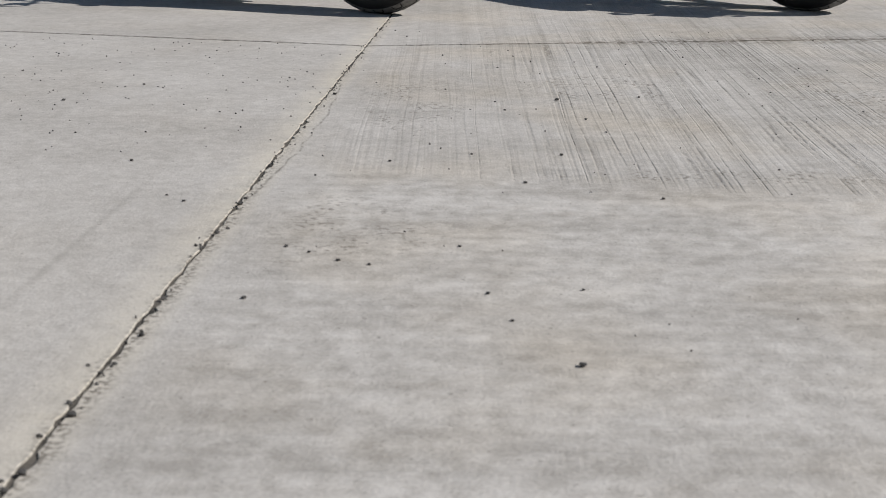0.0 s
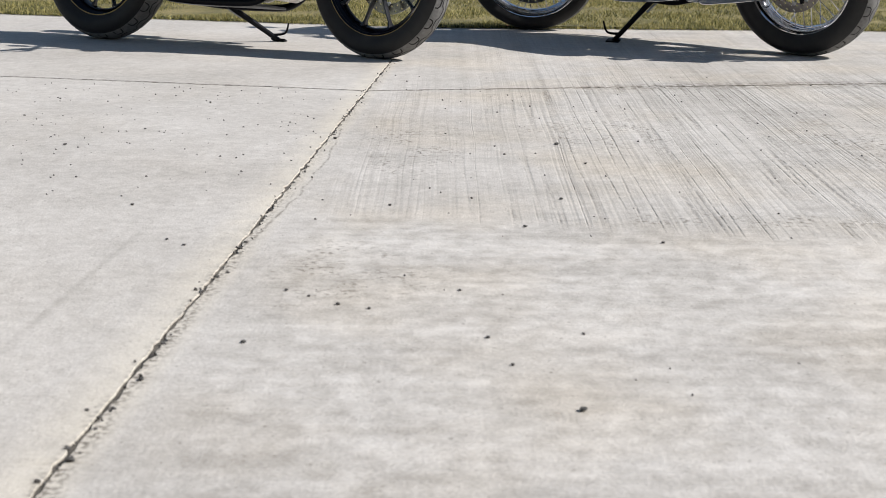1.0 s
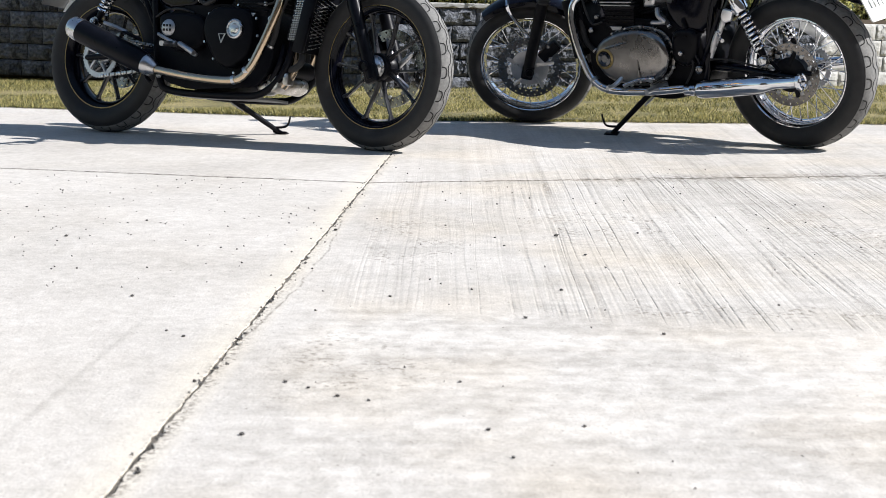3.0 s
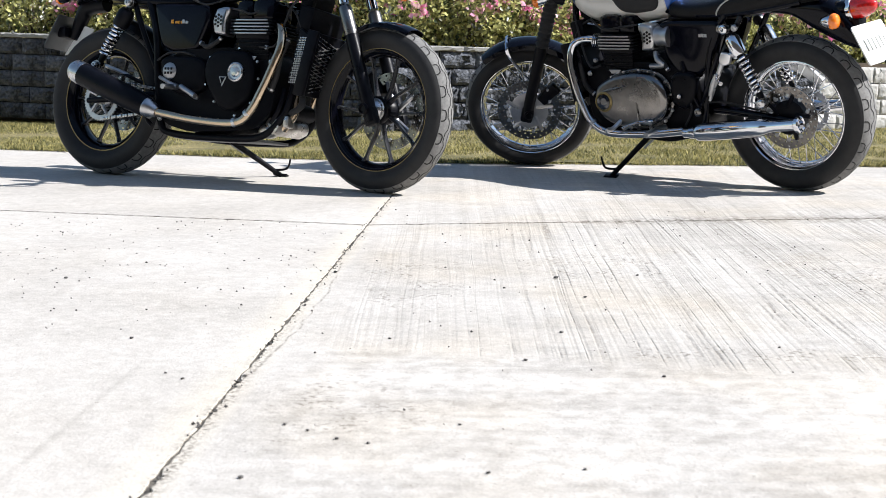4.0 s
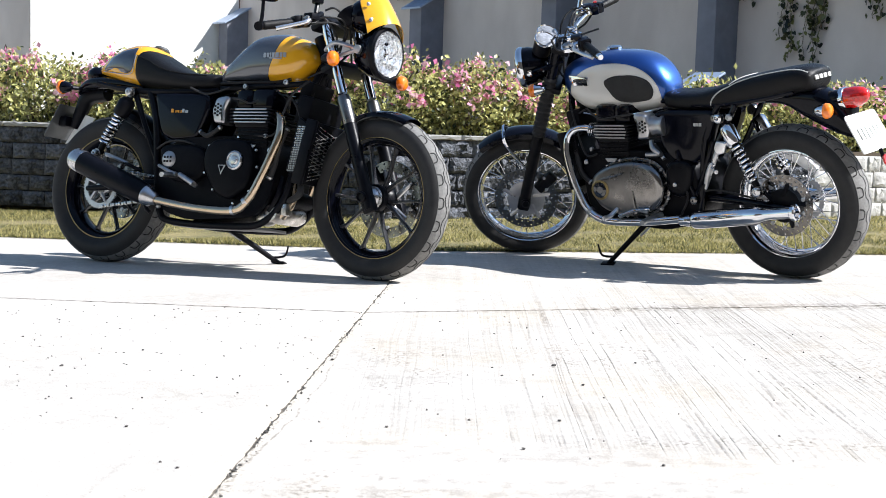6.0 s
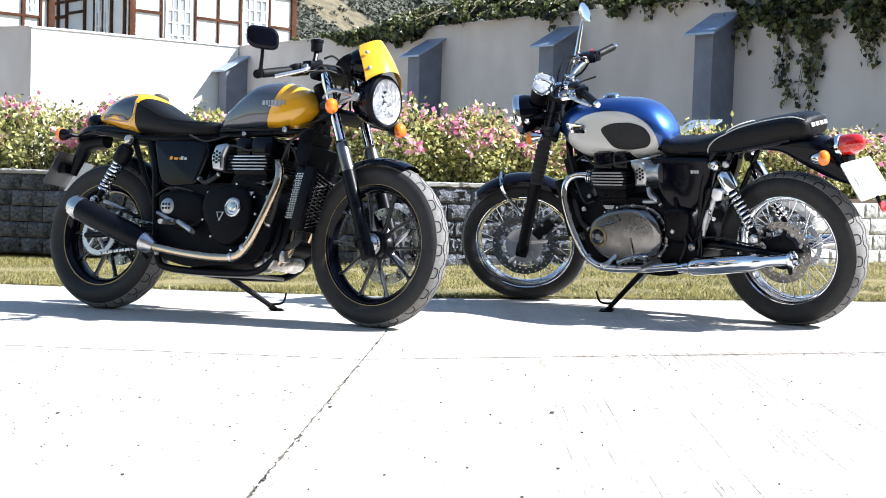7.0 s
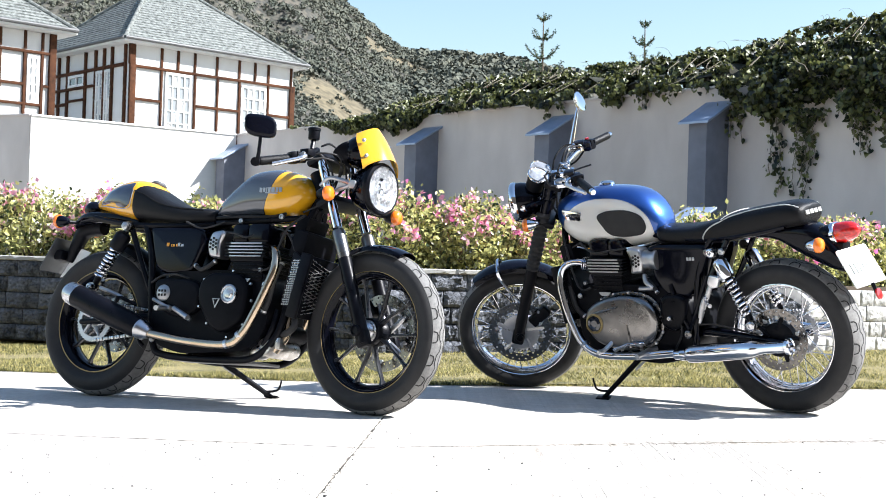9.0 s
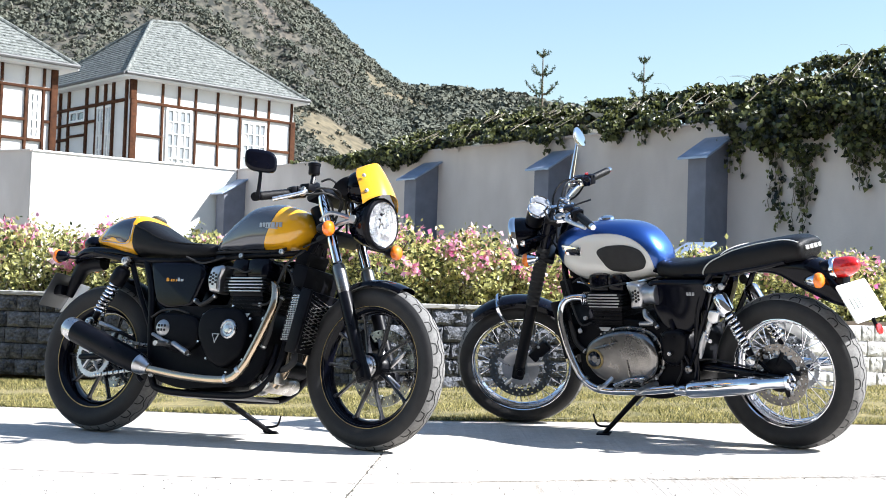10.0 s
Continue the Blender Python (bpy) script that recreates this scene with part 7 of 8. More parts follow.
# --- yellow and grey cafe racer, its right side seen ---
cafe = thing("motorcycle", "yellow and grey cafe-racer motorcycle on its side stand", "motorcycle", bike_pose((-1.552, 5.722), (-0.282, 5.070), 9.0), "motorcycles")
S1 = steer(-8)
frame_tubes(cafe, M["satin_black"])
w = cast_wheel(cafe, "rear_wheel", (0, 0, 0.332), 0.2325, 0.105)
tyre(w, (0, 0, 0.332), 0.2305, 0.332, 0.150, 1)
brake_disc(w, (0, 0, 0.332), 0.075, 0.086, 0.1275, 48)
chain(cafe, -1, 0.332)
w = cast_wheel(cafe, "front_wheel", (1.412, 0, 0.334), 0.2485, 0.072, S1)
tyre(w, (1.412, 0, 0.334), 0.2465, 0.334, 0.112, 2)
brake_disc(w, (1.412, 0, 0.334), 0.062, 0.116, 0.158, 56)
fork(cafe, S1, (1.412, 0.334), "black")
fork_caliper(cafe, S1, (1.412, 0.334), 130, 0.07, 1)
engine(cafe, -1, "black", 0.040, 0.028)
for s in (-1, 1):
    exhaust(cafe, s, "black")
radiator(cafe, M["mesh_metal"])
fittings(cafe, -1, [
    ("hose", [(1.02, 0.13, 0.60), (1.00, 0.15, 0.52), (0.985, 0.15, 0.44), (0.96, 0.145, 0.38)], 0.012, "rubber"),
    ("hose", [(0.70, 0.15, 0.60), (0.66, 0.155, 0.57), (0.62, 0.15, 0.56), (0.58, 0.14, 0.58)], 0.010, "rubber"),
    ("pipe", [(1.00, 0.10, 0.40), (0.995, 0.12, 0.32), (0.96, 0.12, 0.25)], 0.013, "satin_black"),
    ("pipe", [(1.05, 0.08, 0.40), (1.05, 0.09, 0.30), (1.00, 0.09, 0.23)], 0.016, "bronze"),
    ("bracket", [(0.37, 0.14, 0.30), (0.33, 0.15, 0.25), (0.36, 0.15, 0.22)], 0.010, "satin_black"),
    ("bracket", [(0.29, 0.15, 0.40), (0.24, 0.165, 0.42), (0.18, 0.16, 0.44)], 0.008, "satin_black"),
    ("plug", [(0.345, 0.155, 0.262)], 0.015, "alloy"), ("plug", [(0.40, 0.15, 0.252)], 0.011, "steel"),
    ("plug", [(0.60, 0.165, 0.345)], 0.010, "steel"), ("plug", [(0.96, 0.152, 0.50)], 0.013, "steel"), ("plug", [(0.93, 0.152, 0.56)], 0.010, "alloy"),
    ("plug", [(0.185, 0.160, 0.748)], 0.017, "steel"), ("plug", [(0.02, 0.160, 0.475)], 0.014, "steel"),
    ("plug", [(0.78, 0.115, 0.775)], 0.012, "steel"), ("plug", [(0.99, 0.125, 0.79)], 0.012, "steel"),
    ("cable", [(0.95, 0.12, 0.76), (0.85, 0.15, 0.70), (0.80, 0.165, 0.71), (0.74, 0.15, 0.72)], 0.005, "rubber"),
    ("cable", [(1.08, 0.09, 0.80), (1.03, 0.13, 0.74), (1.00, 0.14, 0.66), (0.97, 0.15, 0.57), (0.90, 0.165, 0.56)], 0.005, "rubber"),
    ("cable", [(0.56, 0.14, 0.52), (0.50, 0.155, 0.535), (0.42, 0.15, 0.53), (0.36, 0.145, 0.50)], 0.005, "rubber")])
sump = part("oil_filter", Geo().lathe([(0.01, -0.15), (0.035, -0.145), (0.042, -0.10), (0.042, 0.02), (0.03, 0.05)], (0.985, 0.02, 0.245), (0.15, 1, 0), 24).ball((0.93, -0.09, 0.225), (0.05, 0.04, 0.035)).box((1.03, -0.10, 0.262), (0.03, 0.05, 0.05), None, 0.012), M["dirty_alloy"], cafe, "scuffed bare-metal oil filter housing")
part("belly_plate", Geo().plate(rounded([(0.42, -0.09, 0.185), (0.92, -0.09, 0.185), (0.92, 0.09, 0.185), (0.42, 0.09, 0.185)], 0.03), (0, 0, -0.01), 0.003), M["plate_back"], cafe, "dusty metal sump plate")
shock(cafe, (0.185, -0.135, 0.748), (0.02, -0.135, 0.475), M["chrome"], M["satin_black"], M["satin_black"], 0.115, "black shock absorber with a bright spring", 0.036)
shock(cafe, (0.185, 0.135, 0.748), (0.02, 0.135, 0.475), M["chrome"], M["satin_black"], M["satin_black"], 0.115, "black shock absorber with a bright spring", 0.036)
T1 = smooth_stations([(0.594, 0.035, 0.80, 0.828, 0.8, 0), (0.614, 0.068, 0.796, 0.850, 0.75, 0), (0.655, 0.092, 0.796, 0.888, 0.72, 0), (0.72, 0.112, 0.792, 0.942, 0.7, 0), (0.80, 0.130, 0.79, 0.994, 0.7, 0), (0.88, 0.139, 0.788, 1.008, 0.7, 0),
                      (0.95, 0.14, 0.788, 1.006, 0.72, 0), (1.01, 0.130, 0.808, 0.990, 0.75, 0), (1.05, 0.106, 0.842, 0.965, 0.8, 0), (1.075, 0.070, 0.870, 0.935, 0.85, 0), (1.083, 0.03, 0.875, 0.91, 0.9, 0)], 4)
tank = part("fuel_tank", Geo().loft(T1, 44), M["tank_grey_yellow"], cafe, "two-tone grey and yellow fuel tank", angle=70)
part("tank_seam", Geo().tube([(0.62, -0.075, 0.797), (0.74, -0.108, 0.793), (0.84, -0.128, 0.790), (0.95, -0.132, 0.789), (1.01, -0.122, 0.802)], 0.007, 6), M["satin_black"], tank)
part("filler_cap", Geo().lathe([(0.032, 0), (0.034, 0.01), (0.028, 0.018), (0.001, 0.02)], (0.90, 0, 0.996), (0, 0, 1), 24), M["steel"], tank)
bars_on(T1, tank, -1, 0.875, 0.892, (0.014, 0.012, 0.006, 0.013, 0.017, 0.012, 0.013), 0.020, -0.05, M["mark_grey"])
part("badge", patch(T1, [(0.905, 0.887), (0.97, 0.884), (0.965, 0.889), (0.905, 0.892)], -1, 0.004, 0.002, 0.002), M["mark_grey"], tank)
SE1 = smooth_stations([(0.15, 0.105, 0.82, 0.960, 0.75, 0), (0.18, 0.134, 0.785, 0.966, 0.68, 0), (0.24, 0.136, 0.772, 0.942, 0.66, 0), (0.34, 0.130, 0.766, 0.890, 0.68, 0), (0.45, 0.118, 0.762, 0.852, 0.7, 0), (0.56, 0.095, 0.765, 0.845, 0.72, 0), (0.60, 0.07, 0.775, 0.84, 0.75, 0), (0.615, 0.03, 0.785, 0.825, 0.8, 0)], 4)
seat = part("seat", Geo().loft(SE1, 36), M["vinyl"], cafe, "black humped single seat", angle=70)
part("seat_seam", Geo().tube([(x, -side_y(SE1, x, z) - 0.001, z) for x, z in ((0.19, 0.915), (0.25, 0.895), (0.33, 0.858), (0.42, 0.838), (0.55, 0.83))], 0.003, 6), M["vinyl"], seat)
CO = smooth_stations([(-0.105, 0.025, 0.852, 0.874, 0.9, 0), (-0.075, 0.065, 0.842, 0.896, 0.85, 0), (0.0, 0.104, 0.822, 0.938, 0.8, 0), (0.07, 0.125, 0.80, 0.966, 0.75, 0), (0.14, 0.135, 0.785, 0.979, 0.72, 0), (0.18, 0.137, 0.778, 0.975, 0.72, 0.1), (0.20, 0.132, 0.774, 0.958, 0.72, 0.2), (0.212, 0.118, 0.78, 0.93, 0.75, 0.3)], 4)
cowl = part("seat_cowl", Geo().loft(CO, 36), M["yellow"], cafe, "yellow seat cowl with a dark panel", angle=70)
for s in (-1, 1):
    part("cowl_panel", patch(CO, [(-0.04, 0.860), (0.03, 0.913), (0.10, 0.944), (0.180, 0.957), (0.180, 0.90), (0.170, 0.850), (0.14, 0.836)], s, 0.003, 0.015), M["navy"], cowl, "dark blue panel")
    part("cowl_line", Geo().tube([(x, s * (side_y(CO, x, z) + 0.004), z) for x, z in ((-0.04, 0.856), (0.05, 0.843), (0.14, 0.832), (0.176, 0.846), (0.184, 0.90), (0.183, 0.957))], 0.0016, 5), M["mark_grey"], cowl)
part("cowl_knob", Geo().lathe([(0.036, 0), (0.038, 0.008), (0.030, 0.018), (0.001, 0.02)], (0.175, 0.04, 0.968), (0.1, 0.2, 1), 24), M["plate_back"], cowl, "grey round cap")
TA = smooth_stations([(-0.215, 0.05, 0.755, 0.79, 0.8, 0), (-0.19, 0.065, 0.765, 0.815, 0.75, 0), (-0.13, 0.08, 0.775, 0.838, 0.7, 0), (-0.03, 0.09, 0.775, 0.838, 0.7, 0), (0.08, 0.095, 0.768, 0.828, 0.7, 0), (0.20, 0.095, 0.758, 0.795, 0.7, 0)], 3)
part("inner_mudguard", arc_band(0.0, 0.332, 0.372, 28, 84, 0.15, 0.016, 18, 0.004), M["satin_black"], cafe, "black inner mudguard ahead of the rear wheel")
tail = part("tail_fairing", Geo().loft(TA, 28), M["gloss_black"], cafe, "gloss black tailpiece", angle=70)
part("tail_light", Geo().lathe([(0.03, 0), (0.04, 0.02), (0.038, 0.05), (0.025, 0.075), (0.002, 0.085)], (-0.12, 0, 0.852), (-1, 0, 0.1), 24), M["gloss_black"], tail, "dark tail light housing")
part("tail_lens", Geo().lathe([(0.030, 0.06), (0.025, 0.082), (0.012, 0.09), (0.002, 0.092)], (-0.12, 0, 0.852), (-1, 0, 0.1), 24), M["red_lens"], tail, "red lens")
part("plate_arm", Geo().tube([(-0.08, 0.0, 0.77), (-0.19, 0.0, 0.755), (-0.235, 0.0, 0.68), (-0.265, 0, 0.61)], [0.035, 0.04, 0.032, 0.02], 10), M["satin_black"], cafe, "black plate bracket")
# white sheet added where sunlight catches part of the number plate
part("sunlit_patch", Geo().plate([(-0.315, 0.0, 0.535), (-0.245, 0.0, 0.548), (-0.145, 0.0, 0.655), (-0.22, 0.0, 0.675)], (0, 0.003, 0)), M["white_plate"], cafe, "white sheet behind the rear wheel for sun on the number plate", smooth=False)
pl = part("number_plate", Geo().plate(rounded([(-0.281, -0.09, 0.708), (-0.281, 0.09, 0.708), (-0.362, 0.09, 0.558), (-0.362, -0.09, 0.558)], 0.012), (-0.004, 0, 0.0015), 0.001), M["plate_back"], cafe, "bare grey back of a number plate")
part("reflector", Geo().box((-0.30, 0, 0.635), (0.05, 0.10, 0.05), None, 0.012), M["satin_black"], cafe)
for s in (-1, 1):
    indicator(cafe, (-0.235, s * 0.125, 0.778), (-1, 0, 0), M["gloss_black"], (-0.17, s * 0.03, 0.785), None, "black rear indicator with amber lens")
    indicator(cafe, (1.262, s * 0.17, 0.882) if s < 0 else (1.365, 0.16, 0.822), (1, 0, 0), M["satin_black"], (1.205, s * 0.09, 0.88) if s < 0 else (1.22, 0.095, 0.85), S1)
for s in (-1, 1):
    panel = [(0.305, 0.750), (0.60, 0.742), (0.618, 0.69), (0.578, 0.585), (0.555, 0.545), (0.445, 0.533), (0.37, 0.558), (0.345, 0.60)]
    sp_ = part("side_panel", outline_plate(panel, s * 0.085, s * 0.138, 0.03, 0.018), M["gloss_black"], cafe, "gloss black side panel")
    for k, (x0, wd, mt) in enumerate(((0.43, 0.018, "mark_orange"), (0.450, 0.010, "mark_orange"), (0.462, 0.014, "mark_orange"), (0.478, 0.010, "mark_orange"), (0.490, 0.016, "mark_grey"), (0.508, 0.018, "mark_grey"))):
        part("script", Geo().box((x0 - 0.01, s * 0.1395, 0.665 + (0.003 if k in (0, 4) else 0)), (wd - 0.003, 0.002, 0.016 if k in (0, 4) else 0.011), None, 0.0008), M[mt], sp_, "")
headlamp(cafe, S1, (1.395, 0, 0.918), 0.104, M["gloss_black"], M["satin_black"])
part("headlight_bracket", Geo().tube([(1.17, -0.10, 0.93), (1.24, -0.12, 0.955), (1.345, -0.105, 0.925)], 0.009, 8).tube([(1.20, -0.10, 0.88), (1.26, -0.12, 0.90), (1.345, -0.105, 0.925)], 0.009, 8).lathe([(0.018, -0.006), (0.018, 0.008), (0.001, 0.01)], (1.345, -0.108, 0.925), (0, -1, 0), 16).mirrored(), M["alloy"], cafe, "silver headlight brackets", S1)
scr = Geo()
rows_ = []
NV, NU = 12, 16
for k in range(NV + 1):
    v_ = k / NV
    ring = []
    for i in range(NU + 1):
        u_ = -1 + 2 * i / NU
        half = 0.119 - 0.030 * v_ - 0.25 * max(0, v_ - 0.75) ** 1.8
        z_ = 0.984 + 0.053 * (1 - u_ * u_) ** 0.8 + (0.190 - 0.053 * (1 - u_ * u_) ** 0.8 - 0.03 * u_ * u_) * v_
        ring.append((1.452 - 0.06 * v_ - 0.022 * v_ * v_ - 0.052 * u_ * u_, u_ * half, z_))
    rows_.append(ring)
n = NU + 1
flat = [p for r in rows_ for p in r]
back = [(x - 0.004, y * 0.985, z) for x, y, z in flat]
K_ = len(flat)
fcs = [(k * n + i, k * n + i + 1, (k + 1) * n + i + 1, (k + 1) * n + i) for k in range(NV) for i in range(NU)]
fcs += [tuple(reversed([j + K_ for j in q])) for q in fcs]
edge = [*range(0, NU), *[k * n + NU for k in range(NV)], *[NV * n + i for i in range(NU, 0, -1)], *[k * n for k in range(NV, 0, -1)]]
fcs += [(edge[i], edge[(i + 1) % len(edge)], edge[(i + 1) % len(edge)] + K_, edge[i] + K_) for i in range(len(edge))]
scr.add(flat + back, fcs)
screen = part("fly_screen", scr, M["yellow"], cafe, "small yellow fly screen", S1, 60)
for x, y, z in ((1.372, -0.089, 1.108), (1.396, -0.098, 1.042), (1.372, 0.089, 1.108), (1.396, 0.098, 1.042)):
    part("screw", Geo().lathe([(0.008, 0), (0.008, 0.004), (0.004, 0.006), (0.001, 0.006)], (x, y, z), (0.75, 0.65 * math.copysign(1, y), 0.1), 12), M["steel"], screen)
part("screen_shell", Geo().ball((1.30, 0, 1.075), (0.075, 0.088, 0.072)), M["gloss_black"], cafe, "glossy black shell behind the screen", S1)
part("gauge", Geo().lathe([(0.03, -0.06), (0.05, -0.03), (0.055, 0.0), (0.05, 0.004), (0.048, 0.0), (0.002, 0.0)], (1.24, -0.045, 1.085), (-0.6, 0, 0.8), 32).lathe([(0.03, -0.06), (0.05, -0.03), (0.055, 0.0), (0.05, 0.004), (0.048, 0.0), (0.002, 0.0)], (1.24, 0.065, 1.085), (-0.6, 0, 0.8), 32), M["satin_black"], cafe, "twin black clocks", S1)
part("screen_bracket", Geo().tube([(1.22, -0.07, 1.06), (1.30, -0.07, 1.07), (1.36, -0.06, 1.07)], 0.006, 6).mirrored(), M["satin_black"], cafe, "", S1)
gb = grip_bar(cafe, S1, [(1.09, 0.405, 0.983), (1.145, 0.28, 1.015), (1.185, 0.20, 1.04), (1.17, 0.14, 1.07), (1.10, 0.06, 1.075), (1.095, 0.0, 1.075)], (1.148, 0.272, 1.016), (1.094, 0.395, 0.985), M["satin_black"], M["satin_black"], M["satin_black"])
part("brake_reservoir", Geo().lathe([(0.022, 0), (0.024, 0.004), (0.024, 0.035), (0.027, 0.037), (0.027, 0.047), (0.02, 0.05), (0.001, 0.05)], (1.15, -0.14, 1.115), (0, 0, 1), 24).tube([(1.15, -0.14, 1.115), (1.16, -0.16, 1.07)], 0.010, 8), M["satin_black"], gb, "black brake fluid reservoir")
turn = pose(1.11, -0.42, 1.122, 0, 0, -48)
shell = [Vector((-0.011, 0.064 * math.copysign(abs(math.cos(a)) ** 0.62, math.cos(a)), 0.044 * math.copysign(abs(math.sin(a)) ** 0.62, math.sin(a)) - 0.010 * math.cos(a))) for a in (2 * math.pi * k / 32 for k in range(32))]
mir = part("mirror", Geo().plate([turn @ p for p in shell], turn.to_3x3() @ Vector((0.030, 0, 0)), 0.013), M["gloss_black"], cafe, "black bar-end mirror of rounded shape", S1)
part("stem", Geo().tube([(1.088, -0.41, 0.98), (1.105, -0.418, 1.0), (1.112, -0.42, 1.06), (1.112, -0.42, 1.10)], [0.011, 0.008, 0.007, 0.008], 8).lathe([(0.018, -0.014), (0.018, 0.014)], (1.088, -0.41, 0.981), (-0.4, 0.9, 0.2), 16), M["satin_black"], mir)
part("mirror_glass", Geo().lathe([(0.036, 0.0), (0.037, 0.0015), (0.001, 0.002)], turn @ Vector((-0.0115, 0, 0)), turn.to_3x3() @ Vector((-1, 0, 0)), 24), M["mirror"], mir)
part("front_mudguard", arc_band(1.412, 0.334, 0.352, 64, 122, 0.125), M["gloss_black"], cafe, "short black front mudguard", S1)
for s in (-1, 1):
    part("mudguard_stay", Geo().tube([(1.36, s * 0.062, 0.665), (1.33, s * 0.085, 0.64), (1.315, s * 0.10, 0.60)], 0.008, 8), M["satin_black"], cafe, "", S1)
side_stand(cafe, (0.60, 0.10, 0.185), (0.725, 0.318, 0.055), M["satin_black"])
for s in (-1, 1):
    pegs = Geo()
    pegs.tube([(0.47, s * 0.14, 0.40), (0.50, s * 0.19, 0.385)], 0.012, 8).tube([(0.50, s * 0.175, 0.385), (0.505, s * 0.275, 0.375)], [0.013, 0.011], 10)
    pegs.tube([(0.40, s * 0.17, 0.425), (0.47, s * 0.19, 0.40), (0.52, s * 0.2, 0.385)], 0.008, 8).tube([(0.54, s * 0.20, 0.385), (0.63, s * 0.215, 0.345)], [0.011, 0.012], 10)
    part("footpeg", pegs, M["alloy"], cafe, "silver footpeg and foot lever")
    part("hanger_bracket", Geo().tube([(0.08, s * 0.15, 0.47), (0.16, s * 0.165, 0.45), (0.22, s * 0.16, 0.43)], 0.009, 8), M["alloy"], cafe, "silver silencer bracket")
for pts in ([(1.16, -0.15, 1.05), (1.20, -0.10, 0.98), (1.16, -0.05, 0.88), (1.05, -0.06, 0.82)], [(1.17, 0.14, 1.06), (1.22, 0.06, 1.0), (1.15, 0.02, 0.9), (1.0, 0.05, 0.8)], [(1.16, -0.14, 1.08), (1.20, -0.12, 1.09), (1.22, -0.04, 1.03), (1.20, 0.04, 0.85)],
            [(0.98, -0.10, 0.74), (1.04, -0.12, 0.70), (1.08, -0.12, 0.60), (1.07, -0.12, 0.45)], [(0.70, -0.12, 0.77), (0.60, -0.14, 0.74), (0.5, -0.13, 0.77)]):
    cable(cafe, pts)

# --- blue and white roadster, its left side seen ---
road = thing("motorcycle", "blue and white classic roadster motorcycle on its side stand", "motorcycle", bike_pose((1.490, 5.344), (0.416, 6.326), 9.0), "motorcycles")
S2 = steer(34)
frame_tubes(road, M["gloss_black"], 0.045)
w = wire_wheel(road, "rear_wheel", (0.004, 0, 0.328), 0.2325, 0.10, 36)
tyre(w, (0.004, 0, 0.328), 0.2305, 0.328, 0.150, 3)
brake_disc(w, (0.004, 0, 0.328), 0.088, 0.092, 0.130, 48)
part("hub_cover", Geo().lathe([(0.02, 0.098), (0.05, 0.096), (0.072, 0.088), (0.076, 0.05), (0.05, 0.04)], (0.004, 0, 0.328), (0, 1, 0), 32), M["satin_black"], w, "black hub carrier")
chain(road, -1, 0.328)
guard = Geo().plate(rounded([(0.30, -0.092, 0.475), (0.13, -0.092, 0.565), (0.0, -0.092, 0.52), (-0.075, -0.092, 0.455), (-0.06, -0.092, 0.425), (0.03, -0.092, 0.48), (0.13, -0.092, 0.52), (0.28, -0.092, 0.445)], 0.012, 3), (0, 0.022, 0), 0.006)
part("chain_guard", guard, M["lever"], road, "bright chain guard behind the rear wheel")
w = wire_wheel(road, "front_wheel", (1.428, 0, 0.312), 0.2475, 0.068, 36, S2)
tyre(w, (1.428, 0, 0.312), 0.2455, 0.318, 0.105, 4)
brake_disc(w, (1.428, 0, 0.312), 0.062, 0.114, 0.155, 56)
fork(road, S2, (1.423, 0.312), "road", 0.385)
part("hub_plate", Geo().lathe([(0.045, 0.070), (0.080, 0.070), (0.092, 0.066), (0.092, 0.060), (0.045, 0.058)], (1.428, 0, 0.312), (0, 1, 0), 40), M["alloy"], w, "alloy disc carrier")
fork_caliper(road, S2, (1.428, 0.312), 145, 0.07, 1)
engine(road, 1, "bright", -0.034, -0.03)
for s in (-1, 1):
    exhaust(road, s, "bright")
radiator(road, M["satin_black"], -0.06)
